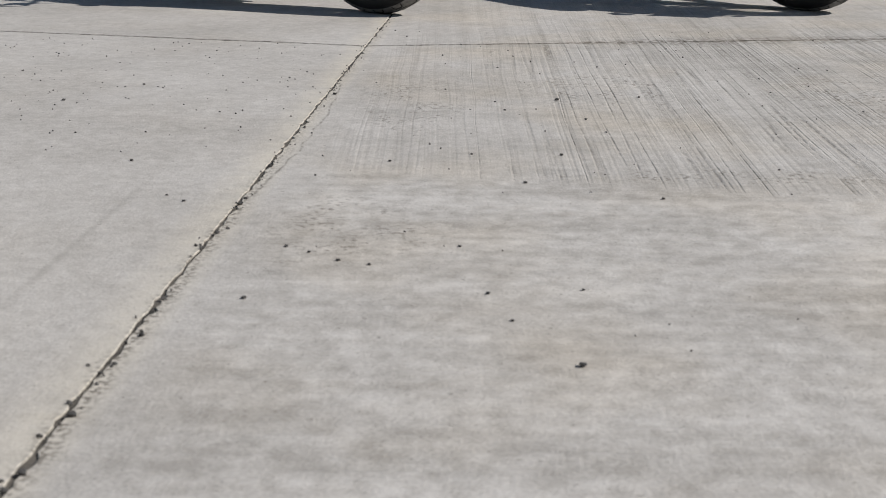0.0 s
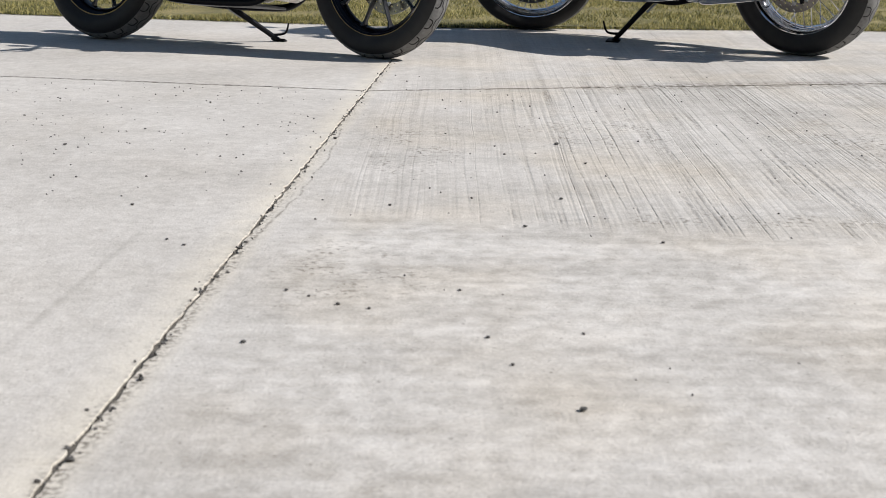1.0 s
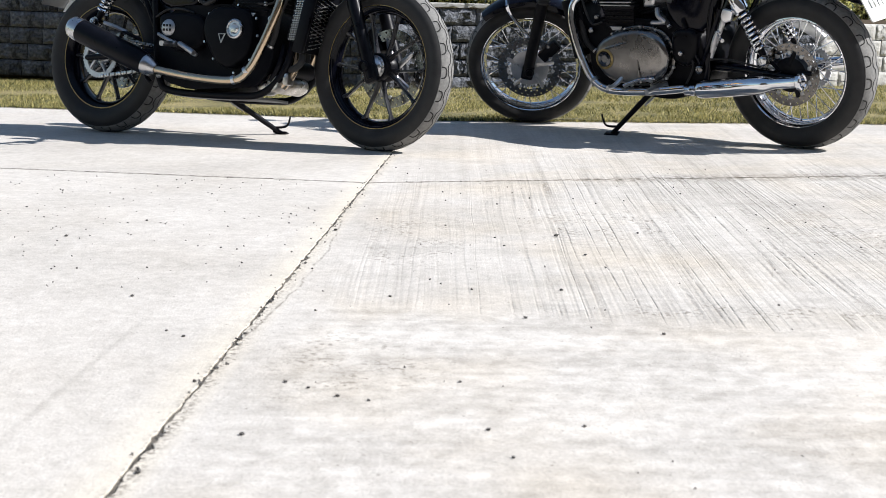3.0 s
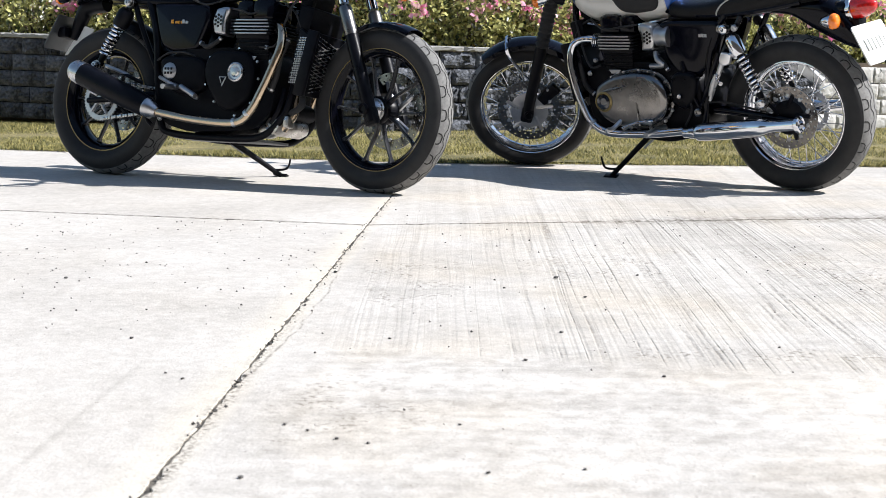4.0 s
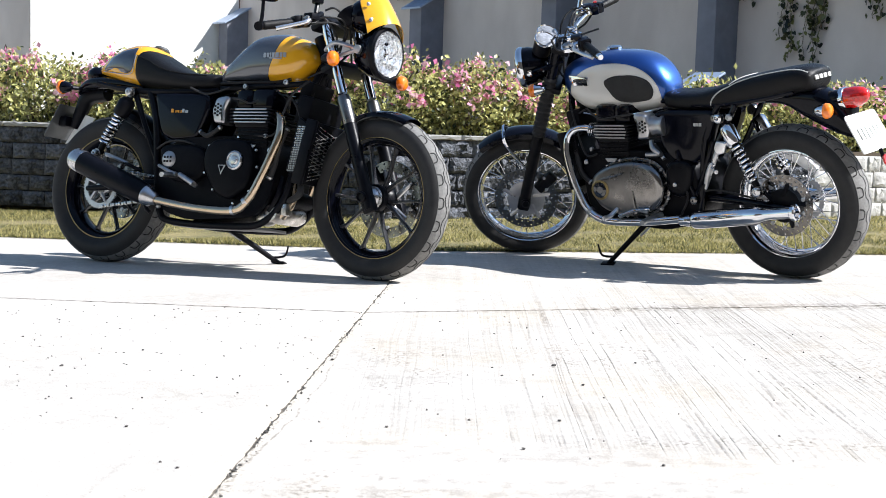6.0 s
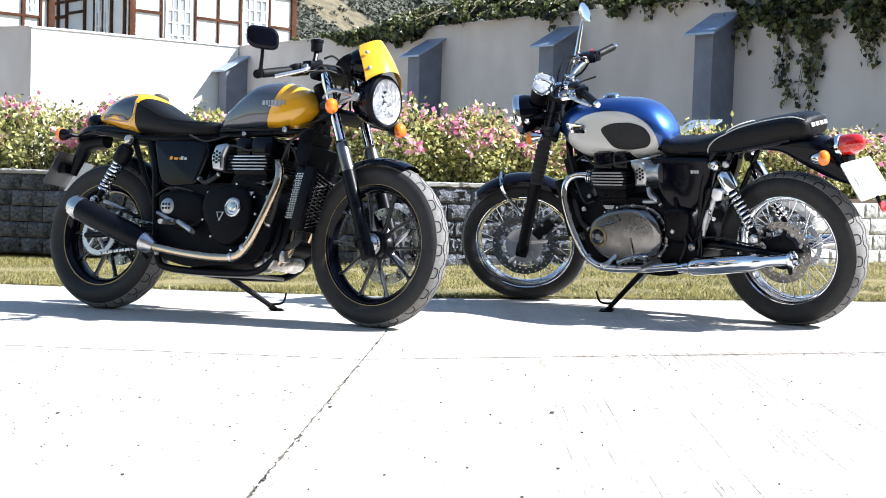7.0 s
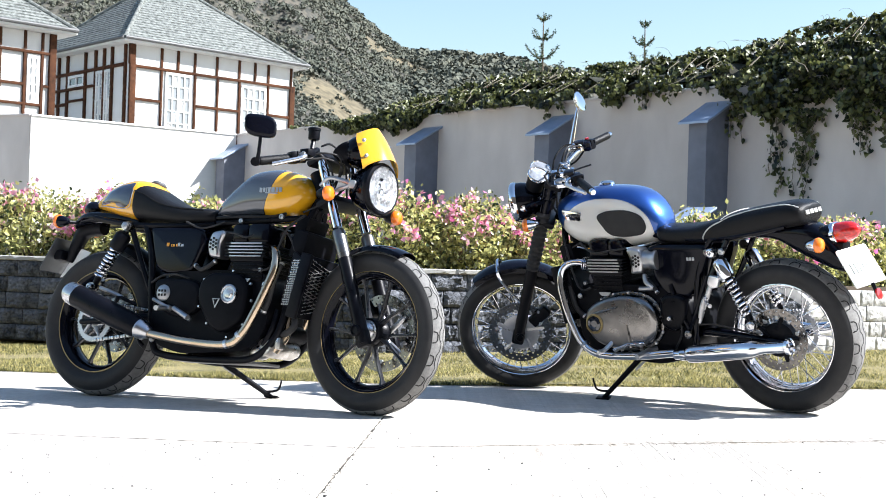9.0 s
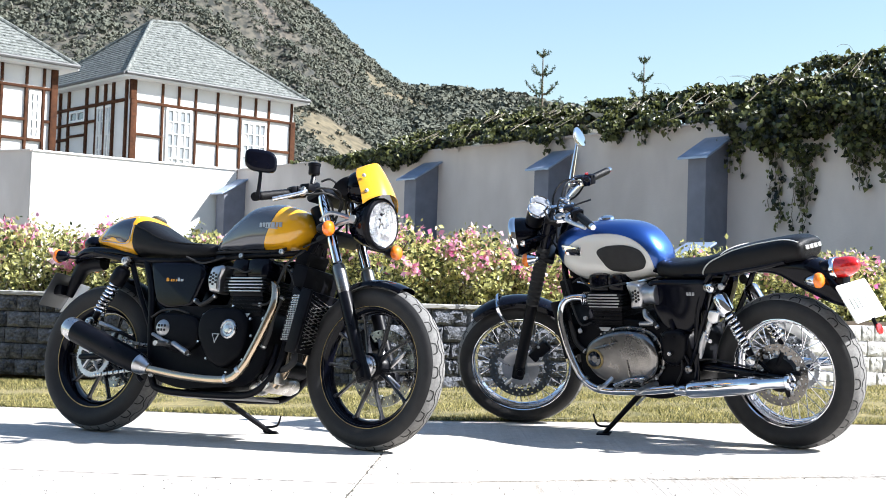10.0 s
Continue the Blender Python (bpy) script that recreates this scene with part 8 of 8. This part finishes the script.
fittings(road, 1, [
    ("hose", [(1.03, 0.12, 0.58), (1.00, 0.145, 0.50), (0.975, 0.15, 0.44), (0.93, 0.145, 0.40)], 0.012, "rubber"),
    ("hose", [(0.60, 0.13, 0.585), (0.56, 0.15, 0.56), (0.53, 0.15, 0.52)], 0.010, "rubber"),
    ("sensor_housing", [(0.60, 0.14, 0.60), (0.585, 0.155, 0.57), (0.555, 0.155, 0.545), (0.62, 0.155, 0.54)], 0.011, "alloy"),
    ("frame_gusset", [(0.39, 0.14, 0.36), (0.44, 0.15, 0.47), (0.47, 0.14, 0.56)], 0.011, "gloss_black"),
    ("frame_gusset", [(0.39, 0.14, 0.36), (0.34, 0.148, 0.46), (0.29, 0.14, 0.60)], 0.011, "gloss_black"),
    ("plug", [(0.39, 0.155, 0.345)], 0.018, "brushed"), ("plug", [(0.25, 0.162, 0.70)], 0.019, "chrome"), ("plug", [(0.205, 0.15, 0.705)], 0.014, "steel"),
    ("plug", [(0.085, 0.165, 0.395)], 0.020, "steel"), ("plug", [(0.95, 0.15, 0.50)], 0.012, "steel"), ("plug", [(0.915, 0.15, 0.56)], 0.010, "alloy"),
    ("plug", [(0.70, 0.15, 0.245)], 0.011, "steel"), ("plug", [(0.47, 0.17, 0.415)], 0.011, "steel"),
    ("cable", [(0.95, 0.12, 0.74), (0.86, 0.15, 0.70), (0.76, 0.155, 0.71), (0.68, 0.15, 0.72)], 0.005, "rubber"),
    ("cable", [(1.06, 0.10, 0.78), (1.02, 0.13, 0.70), (0.98, 0.15, 0.60), (0.94, 0.155, 0.53), (0.88, 0.16, 0.54)], 0.005, "rubber"),
    ("cable", [(0.52, 0.15, 0.50), (0.45, 0.16, 0.44), (0.42, 0.155, 0.36), (0.46, 0.15, 0.28)], 0.005, "rubber"),
    ("gear_rod", [(0.74, 0.222, 0.272), (0.66, 0.222, 0.30), (0.58, 0.215, 0.31)], 0.006, "chrome"), ("gear_lever", [(0.76, 0.20, 0.30), (0.775, 0.24, 0.275), (0.78, 0.285, 0.27)], 0.010, "lever")])
for s in (1, -1):
    shock(road, (0.25, s * 0.135, 0.70), (0.085, s * 0.138, 0.395), M["chrome"], M["chrome"], M["satin_black"], 0.125, "chrome shock absorber with an open spring", 0.033)
T2 = smooth_stations([(0.538, 0.035, 0.775, 0.83, 0.8, 0), (0.56, 0.08, 0.752, 0.88, 0.78, 0), (0.61, 0.108, 0.728, 0.94, 0.74, 0), (0.68, 0.125, 0.716, 0.977, 0.72, 0), (0.78, 0.136, 0.712, 0.992, 0.7, 0), (0.88, 0.14, 0.714, 0.994, 0.7, 0),
                      (0.96, 0.138, 0.724, 0.985, 0.72, 0), (1.03, 0.125, 0.757, 0.968, 0.76, 0), (1.08, 0.098, 0.80, 0.948, 0.8, 0), (1.105, 0.06, 0.845, 0.925, 0.85, 0), (1.112, 0.03, 0.865, 0.90, 0.9, 0)], 4)
tank = part("fuel_tank", Geo().loft(T2, 44), M["tank_blue_white"], road, "blue and white fuel tank with a black knee pad", angle=70)
for s in (1, -1):
    part("knee_pad", patch(T2, [(0.842, 0.865), (0.78, 0.888), (0.68, 0.888), (0.615, 0.864), (0.592, 0.815), (0.608, 0.775), (0.70, 0.764), (0.775, 0.774)], s, 0.006, 0.03), M["rubber"], tank, "black rubber knee pad")
    bg_ = part("badge", patch(T2, [(0.915, 0.845), (0.915, 0.885), (1.035, 0.895), (1.025, 0.87), (1.0, 0.848)], s, 0.008, 0.006, 0.006), M["chrome"], tank, "chrome tank badge")
    bars_on(T2, bg_, s, 0.925, 0.862, (0.012, 0.010, 0.005, 0.011, 0.012, 0.010), 0.012, 0.05, M["bar_ink"], "badge_mark", 0.003, 0.0095)
part("filler_cap", Geo().lathe([(0.034, 0), (0.038, 0.006), (0.036, 0.014), (0.022, 0.022), (0.001, 0.024)], (0.86, 0, 0.99), (0, 0, 1), 28), M["chrome"], tank)
part("tank_rim", Geo().tube([(0.56, 0.09, 0.738), (0.70, 0.122, 0.715), (0.85, 0.132, 0.712), (0.96, 0.13, 0.722)], 0.005, 6).mirrored(), M["chrome"], tank)
SE2 = smooth_stations([(-0.142, 0.06, 0.835, 0.868, 0.8, 0), (-0.13, 0.10, 0.80, 0.888, 0.72, 0), (-0.07, 0.118, 0.79, 0.90, 0.66, 0), (0.05, 0.128, 0.762, 0.885, 0.64, 0), (0.18, 0.134, 0.738, 0.862, 0.64, 0), (0.27, 0.134, 0.728, 0.835, 0.66, 0), (0.36, 0.128, 0.724, 0.815, 0.68, 0), (0.46, 0.115, 0.722, 0.808, 0.7, 0), (0.55, 0.09, 0.73, 0.81, 0.74, 0), (0.575, 0.04, 0.75, 0.80, 0.8, 0)], 4)
seat = part("seat", Geo().loft(SE2, 40), M["vinyl"], road, "black bench seat with white piping", angle=70)
for s in (1, -1):
    part("piping", Geo().tube([(x, s * (side_y(SE2, x, z) + 0.0005), z) for x, z in ((-0.125, 0.876), (-0.07, 0.889), (0.02, 0.880), (0.10, 0.866), (0.17, 0.848), (0.215, 0.828))], 0.0032, 6), M["piping"], seat, "white piping")
    part("piping", Geo().tube([(x, s * (side_y(SE2, x, z) + 0.0005), z) for x, z in ((0.30, 0.735), (0.298, 0.76), (0.28, 0.79), (0.25, 0.813), (0.215, 0.828))], 0.0032, 6), M["piping"], seat, "white piping")


def seat_top(x, y):
    """Height of the bench seat's surface over x and y."""
    w_, z0_, z1_, p_, _ = lerp_table(SE2, x)
    c_y = min(0.999, abs(y) / w_) ** (1 / p_)
    return (z0_ + z1_) / 2 + (z1_ - z0_) / 2 * math.sqrt(1 - c_y * c_y) ** p_


top_arc = [(0.215 - 0.05 * (1 - (u / 6) ** 2), 0.118 * u / 6, seat_top(0.215 - 0.05 * (1 - (u / 6) ** 2), 0.118 * u / 6) + 0.001) for u in range(-6, 7)]
part("piping", Geo().tube(top_arc, 0.003, 6), M["piping"], seat, "white piping")
for k in range(4):
    part("seat_mark", Geo().box((-0.144, -0.055 + 0.036 * k, 0.853), (0.006, 0.026, 0.018), pose(0, 0, 0, 0, 14, 0), 0.002), M["piping"], seat, "pale lettering bars")
panel = [(0.585, 0.71), (0.565, 0.732), (0.29, 0.735), (0.275, 0.70), (0.325, 0.57), (0.385, 0.495), (0.49, 0.50), (0.55, 0.565)]
for s in (1, -1):
    sp_ = part("side_panel", outline_plate(panel, s * 0.085, s * 0.142, 0.035, 0.02), M["gloss_black"], road, "gloss black side panel")
    for k in range(3):
        part("script", Geo().box((0.375 - 0.014 * k, s * 0.143, 0.672), (0.011, 0.002, 0.014), None, 0.0008), M["mark_grey"], sp_)
FE2 = smooth_stations([(-0.305, 0.045, 0.597, 0.64, 0.8, 0), (-0.235, 0.062, 0.614, 0.74, 0.7, 0), (-0.165, 0.068, 0.645, 0.80, 0.65, 0), (-0.08, 0.072, 0.69, 0.812, 0.65, 0), (0.0, 0.074, 0.738, 0.80, 0.65, 0), (0.10, 0.07, 0.748, 0.79, 0.7, 0)], 4)
part("rear_mudguard", Geo().loft(FE2, 28), M["gloss_black"], road, "gloss black tail mudguard under the seat", angle=70)
tl = part("tail_light", Geo().loft(smooth_stations([(-0.245, 0.045, 0.728, 0.79, 0.8, 0), (-0.20, 0.05, 0.722, 0.795, 0.75, 0), (-0.12, 0.045, 0.725, 0.785, 0.75, 0), (-0.06, 0.03, 0.74, 0.77, 0.8, 0)], 3), 24), M["gloss_black"], road, "tail light on a black housing")
part("lens", Geo().lathe([(0.043, 0.0), (0.045, 0.02), (0.041, 0.06), (0.03, 0.088), (0.014, 0.102), (0.002, 0.105)], (-0.235, 0, 0.756), (-1, 0, 0.22), 28), M["red_lens"], tl, "bright red tail lens")
part("lens_ring", Geo().lathe([(0.042, -0.012), (0.049, -0.008), (0.049, 0.008), (0.044, 0.012)], (-0.235, 0, 0.756), (-1, 0, 0.22), 28), M["chrome"], tl)
pl = part("number_plate", Geo().plate(rounded([(-0.281, 0.12, 0.70), (-0.295, -0.12, 0.70), (-0.379, -0.12, 0.553), (-0.361, 0.12, 0.553)], 0.014), (-0.004, 0, 0.003), 0.001), M["white_plate"], road, "white number plate")
for k in range(6):
    part("plate_bar", Geo().box((-0.334 + 0.0014 * (1 - k), 0.075 - 0.03 * k, 0.627), (0.0045, 0.016, 0.05), pose(0, 0, 0, 0, 29.0, 0)), M["white_plate"], pl)
part("reflector", Geo().lathe([(0.022, 0), (0.022, 0.008), (0.002, 0.01)], (-0.395, 0, 0.515), (-1, 0, 0.3), 20), M["red_lens"], road, "small red reflector")
part("plate_bracket", Geo().box((-0.30, 0, 0.625), (0.012, 0.09, 0.15), pose(0, 0, 0, 0, 35, 0), 0.004).tube([(-0.39, 0, 0.52), (-0.375, 0, 0.56)], 0.008, 6).box((-0.22, 0, 0.70), (0.12, 0.07, 0.05), None, 0.012), M["satin_black"], road)
for s in (1, -1):
    indicator(road, (-0.215, s * 0.135, 0.728), (-1, 0, 0), M["chrome"], (-0.17, s * 0.04, 0.745), None, "chrome rear indicator with amber lens")
    indicator(road, (1.275, s * 0.155, 0.885), (1, 0, 0), M["chrome"], (1.20, s * 0.09, 0.89), S2, "chrome front indicator with amber lens")
headlamp(road, S2, (1.325, 0, 0.952), 0.094, M["gloss_black"], M["chrome"])
for s in (1, -1):
    part("headlight_ear", Geo().tube([(1.13, s * 0.10, 0.99), (1.21, s * 0.115, 0.97), (1.28, s * 0.10, 0.952)], 0.012, 8), M["gloss_black"], road, "black headlight ear", S2)
for s in (1, -1):
    gg = part("gauge", Geo().lathe([(0.02, -0.085), (0.042, -0.075), (0.047, -0.01), (0.047, 0.0)], (1.20, s * 0.055, 1.085), (-0.45, 0.36, 0.82), 32), M["satin_black"], road, "black clock with a chrome rim", S2)
    part("bezel", Geo().lathe([(0.047, -0.008), (0.0510, -0.004), (0.0515, 0.005), (0.048, 0.009), (0.0445, 0.005)], (1.20, s * 0.055, 1.085), (-0.45, 0.36, 0.82), 36), M["chrome"], gg, "chrome rim")
    part("dial", Geo().lathe([(0.0455, 0.005), (0.03, 0.008), (0.001, 0.009)], (1.20, s * 0.055, 1.085), (-0.45, 0.36, 0.82), 28), M["dial"], gg, "dial mottled pale for the glint on its glass")
S2B = steer(30) @ Matrix.Translation((1.085, 0, 1.06)) @ Matrix.Rotation(radians(-4), 4, "X") @ Matrix.Translation((-1.085, 0, -1.06))
gb = grip_bar(road, S2B, [(0.905, 0.395, 1.092), (0.975, 0.265, 1.104), (1.035, 0.18, 1.10), (1.08, 0.10, 1.075), (1.085, 0.05, 1.06), (1.085, 0.0, 1.06)], (0.978, 0.26, 1.104), (0.910, 0.385, 1.093), M["chrome"], M["chrome"], M["gloss_black"])
for y, z in ((-0.205, 1.112), (0.215, 1.108)):
    clamp = part("lever_clamp", Geo().box((1.03, y, z), (0.052, 0.044, 0.040), pose(0, 0, 0, 12, 0, -28 if y < 0 else 28), 0.010).box((1.055, y * 0.92, z + 0.016), (0.03, 0.03, 0.018), None, 0.006), M["chrome"], gb, "chrome lever clamp")
    part("clamp_bolt", Geo().lathe([(0.007, 0), (0.007, 0.006), (0.001, 0.008)], (1.03, y, z + 0.021), (0, 0, 1), 10), M["steel"], clamp)
for pts_ in ([(1.00, -0.23, 1.10), (1.05, -0.22, 1.045), (1.10, -0.16, 1.03), (1.13, -0.08, 1.00), (1.15, -0.03, 0.95)], [(1.03, 0.21, 1.10), (1.08, 0.19, 1.13), (1.13, 0.12, 1.09), (1.15, 0.06, 1.00)], [(1.02, -0.20, 1.12), (1.09, -0.17, 1.14), (1.14, -0.10, 1.10), (1.16, -0.06, 1.00)]):
    part("control_cable", Geo().tube(pts_, 0.0048, 7), M["vinyl"], gb)
part("ignition_lock", Geo().lathe([(0.019, 0.0), (0.019, 0.030), (0.014, 0.034), (0.001, 0.034)], (1.135, 0.0, 1.045), (-0.2, 0, 1), 20), M["chrome"], gb, "chrome ignition lock")
part("top_yoke", Geo().plate(rounded([(1.045, -0.125, 1.030), (1.13, -0.125, 1.030), (1.14, 0.0, 1.030), (1.13, 0.125, 1.030), (1.045, 0.125, 1.030), (1.055, 0.0, 1.030)], 0.02), (0, 0, 0.020), 0.006), M["chrome"], road, "polished top yoke", S2)
for s in (1, -1):
    part("yoke_bolt", Geo().lathe([(0.022, 0), (0.022, 0.010), (0.014, 0.016), (0.001, 0.016)], (1.10, s * 0.096, 1.050), (0, 0, 1), 18), M["steel"], road, "", S2)
    part("bar_clamp", Geo().box((1.085, s * 0.05, 1.082), (0.052, 0.034, 0.030), None, 0.009), M["chrome"], gb)
    bolt = part("headlight_bolt", Geo().lathe([(0.016, 0), (0.016, 0.008), (0.008, 0.012), (0.001, 0.012)], (1.29, s * 0.098, 0.952), (0, s, 0), 16), M["chrome"], road, "", S2)
for s in (1, -1):
    part("riser", Geo().lathe([(0.024, 0), (0.02, 0.03), (0.027, 0.036), (0.027, 0.06), (0.008, 0.068)], (1.085, s * 0.05, 1.018), (0, 0, 1), 16), M["chrome"], gb)
MIRROR_N = (-0.929, 0.217, 0.299)
mr_ = part("mirror", Geo().lathe([(0.01, -0.02), (0.035, -0.014), (0.05, 0.0), (0.051, 0.006), (0.047, 0.008)], (0.987, -0.30, 1.316), MIRROR_N, 32), M["chrome"], road, "round chrome mirror on a stem", S2)
part("mirror_glass", Geo().lathe([(0.047, 0.006), (0.02, 0.007), (0.001, 0.007)], (0.987, -0.30, 1.316), MIRROR_N, 32), M["mirror"], mr_)
part("stem", Geo().tube([(1.055, -0.20, 1.10), (1.052, -0.21, 1.13), (1.02, -0.255, 1.23), (0.995, -0.295, 1.305)], [0.017, 0.014, 0.010, 0.007], 10), M["chrome"], mr_)
part("red_button", Geo().box((0.99, -0.235, 1.140), (0.016, 0.016, 0.008), None, 0.002), M["red_lens"], gb)
part("front_mudguard", arc_band(1.428, 0.312, 0.347, 57, 132, 0.135, 0.016, 26), M["gloss_black"], road, "long gloss black front mudguard", S2)
part("mudguard_stay", Geo().tube([(1.478, 0.072, 0.640), (1.468, 0.078, 0.600), (1.432, 0.09, 0.540), (1.392, 0.102, 0.480)], [0.011, 0.009, 0.006, 0.005], 8).tube([(1.478, 0.07, 0.645), (1.482, 0.0, 0.674), (1.478, -0.07, 0.645)], [0.009, 0.008, 0.009], 8).tube([(1.478, -0.072, 0.640), (1.432, -0.09, 0.540), (1.392, -0.102, 0.480)], 0.006, 8), M["chrome"], road, "chrome mudguard stay", S2)
side_stand(road, (0.66, 0.10, 0.235), (0.849, 0.178, 0.034), M["satin_black"])
for s in (-1, 1):
    pegs = Geo()
    pegs.tube([(0.56, s * 0.15, 0.275), (0.58, s * 0.20, 0.27)], 0.012, 8).tube([(0.575, s * 0.18, 0.272), (0.58, s * 0.28, 0.262)], [0.014, 0.012], 10).tube([(0.60, s * 0.2, 0.29), (0.66, s * 0.21, 0.30), (0.74, s * 0.215, 0.265)], 0.007, 8)
    part("footpeg", pegs, M["alloy"], road, "silver footpeg and foot lever")
for s in (1, -1):
    hg = part("passenger_peg", Geo().tube([(0.25, s * 0.15, 0.60), (0.272, s * 0.158, 0.54), (0.295, s * 0.162, 0.48), (0.325, s * 0.162, 0.40)], [0.010, 0.012, 0.011, 0.007], 10), M["steel"], road, "silver passenger footpeg hanger")
    part("bracket", Geo().plate(rounded([(0.215, s * 0.152, 0.60), (0.262, s * 0.152, 0.608), (0.275, s * 0.152, 0.57), (0.255, s * 0.152, 0.548), (0.225, s * 0.152, 0.555)], 0.01, 3), (0, s * 0.018, 0), 0.005), M["lever"], hg)
    part("pivot", Geo().lathe([(0.010, -0.014), (0.014, -0.01), (0.014, 0.01), (0.010, 0.016), (0.001, 0.016)], (0.288, s * 0.168, 0.505), (0, s, 0), 16), M["chrome"], hg)
    part("folded_peg", Geo().tube([(0.283, s * 0.175, 0.515), (0.30, s * 0.178, 0.47), (0.312, s * 0.178, 0.425)], [0.009, 0.012, 0.010], 10), M["alloy"], hg)
    part("peg_tip", Geo().tube([(0.283, s * 0.17, 0.488), (0.245, s * 0.205, 0.482)], [0.008, 0.009], 8), M["chrome"], hg)
part("grab_bolt", Geo().lathe([(0.016, 0), (0.016, 0.012), (0.008, 0.016), (0.001, 0.016)], (0.275, 0.14, 0.70), (0, 1, 0), 16), M["brushed"], road)
for pts in ([(1.06, 0.17, 1.08), (1.14, 0.10, 1.03), (1.16, 0.04, 0.92), (1.05, 0.06, 0.80)], [(1.06, -0.17, 1.08), (1.15, -0.10, 1.04), (1.17, -0.02, 0.92), (1.02, -0.04, 0.80)], [(1.03, 0.24, 1.07), (1.02, 0.22, 1.02), (1.06, 0.12, 1.0), (1.12, 0.05, 0.9)],
            [(0.96, 0.10, 0.74), (1.02, 0.12, 0.70), (1.06, 0.12, 0.60), (1.05, 0.125, 0.45)], [(0.45, 0.13, 0.36), (0.30, 0.13, 0.39), (0.12, 0.12, 0.36)]):
    cable(road, pts)

# ---- grit and pebbles on the drive ----
def pebble_geo(r, seed):
    rr = random.Random(seed)
    bm = bmesh.new()
    bmesh.ops.create_icosphere(bm, subdivisions=1, radius=r)
    for v in bm.verts:
        v.co *= rr.uniform(0.7, 1.25)
        v.co.z *= 0.65
    return Geo().take(bm)


pebble_meshes = [pebble_geo(1.0, s).mesh("pebble", M["pebble"], 60) for s in range(5)]
for i, (x, y, r) in enumerate(((-0.65, 2.53, 0.007), (-0.29, 1.70, 0.007), (0.06, 1.73, 0.006), (0.15, 2.38, 0.007), (0.17, 1.46, 0.009), (0.40, 2.27, 0.006), (0.20, 1.75, 0.005), (0.09, 1.62, 0.005),
                               (-0.98, 3.18, 0.008), (-0.74, 3.9, 0.006), (-1.12, 2.9, 0.005), (-0.83, 3.42, 0.006), (-1.35, 3.6, 0.006), (-0.56, 3.05, 0.005), (-1.22, 3.95, 0.006), (-0.45, 3.55, 0.005), (-0.52, 2.26, 0.005),
                               (-0.48, 2.22, 0.006), (-0.26, 1.95, 0.006), (-0.22, 1.92, 0.005), (-0.17, 1.88, 0.006), (-0.12, 1.86, 0.005), (0.02, 1.96, 0.005), (0.28, 3.25, 0.010), (0.33, 3.0, 0.007), (0.5, 3.3, 0.006), (0.24, 2.62, 0.007), (-0.12, 2.55, 0.006),
                               (-0.42, 1.30, 0.010), (-0.43, 1.16, 0.009), (-0.40, 1.55, 0.007), (-0.385, 2.02, 0.008), (-0.375, 2.2, 0.008), (-0.36, 2.49, 0.010), (-0.30, 3.3, 0.009))):
    p = part("pebble", pebble_meshes[i % 5], None, None, m=pose(x, y, r * 0.3, 0, 0, i * 47) @ Matrix.Diagonal((r * 0.66, r * 0.62, r * 0.6, 1)))
    tagged(p, "small dark stone lying on the concrete", "stone", "loose stones")
rs = np.random.default_rng(31)
g = Geo()
for k in range(470):
    if k < 130:
        y = rs.uniform(1.0, 5.0)
        x = joint_x(y) + rs.normal(0.004, 0.007) + 0.008 * noise.noise((y * 6, 3, 0))
        r = rs.uniform(0.0012, 0.0034) * (1.25 if y < 2.3 else 0.9)
    elif k < 350:
        x, y, r = rs.uniform(-1.6, -0.3), rs.uniform(2.6, 4.3), rs.uniform(0.001, 0.0027)
    else:
        x, y, r = rs.uniform(-0.3, 1.4), rs.uniform(1.5, 4.6), rs.uniform(0.0012, 0.0032)
    bm = bmesh.new()
    bmesh.ops.create_icosphere(bm, subdivisions=1, radius=r)
    g.take(bm, pose(x, y, r * 0.35, rs.uniform(0, 90), rs.uniform(0, 90), 0) @ Matrix.Diagonal((1.2, 0.9, 0.6, 1)))
grit = part("grit", g, M["pebble"], None)
tagged(grit, "dark grit scattered on the concrete and in its joints", "grit", kind="stuff")

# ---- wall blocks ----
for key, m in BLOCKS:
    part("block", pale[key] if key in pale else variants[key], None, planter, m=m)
x = -4.4
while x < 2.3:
    xc = x + 0.2
    part("cap_block", caps[0.4], None, planter, m=pose(xc, wall_y(xc) + 0.105, -0.02 + COURSES * BH, 0, 0, wall_slope(xc)))
    x += 0.405
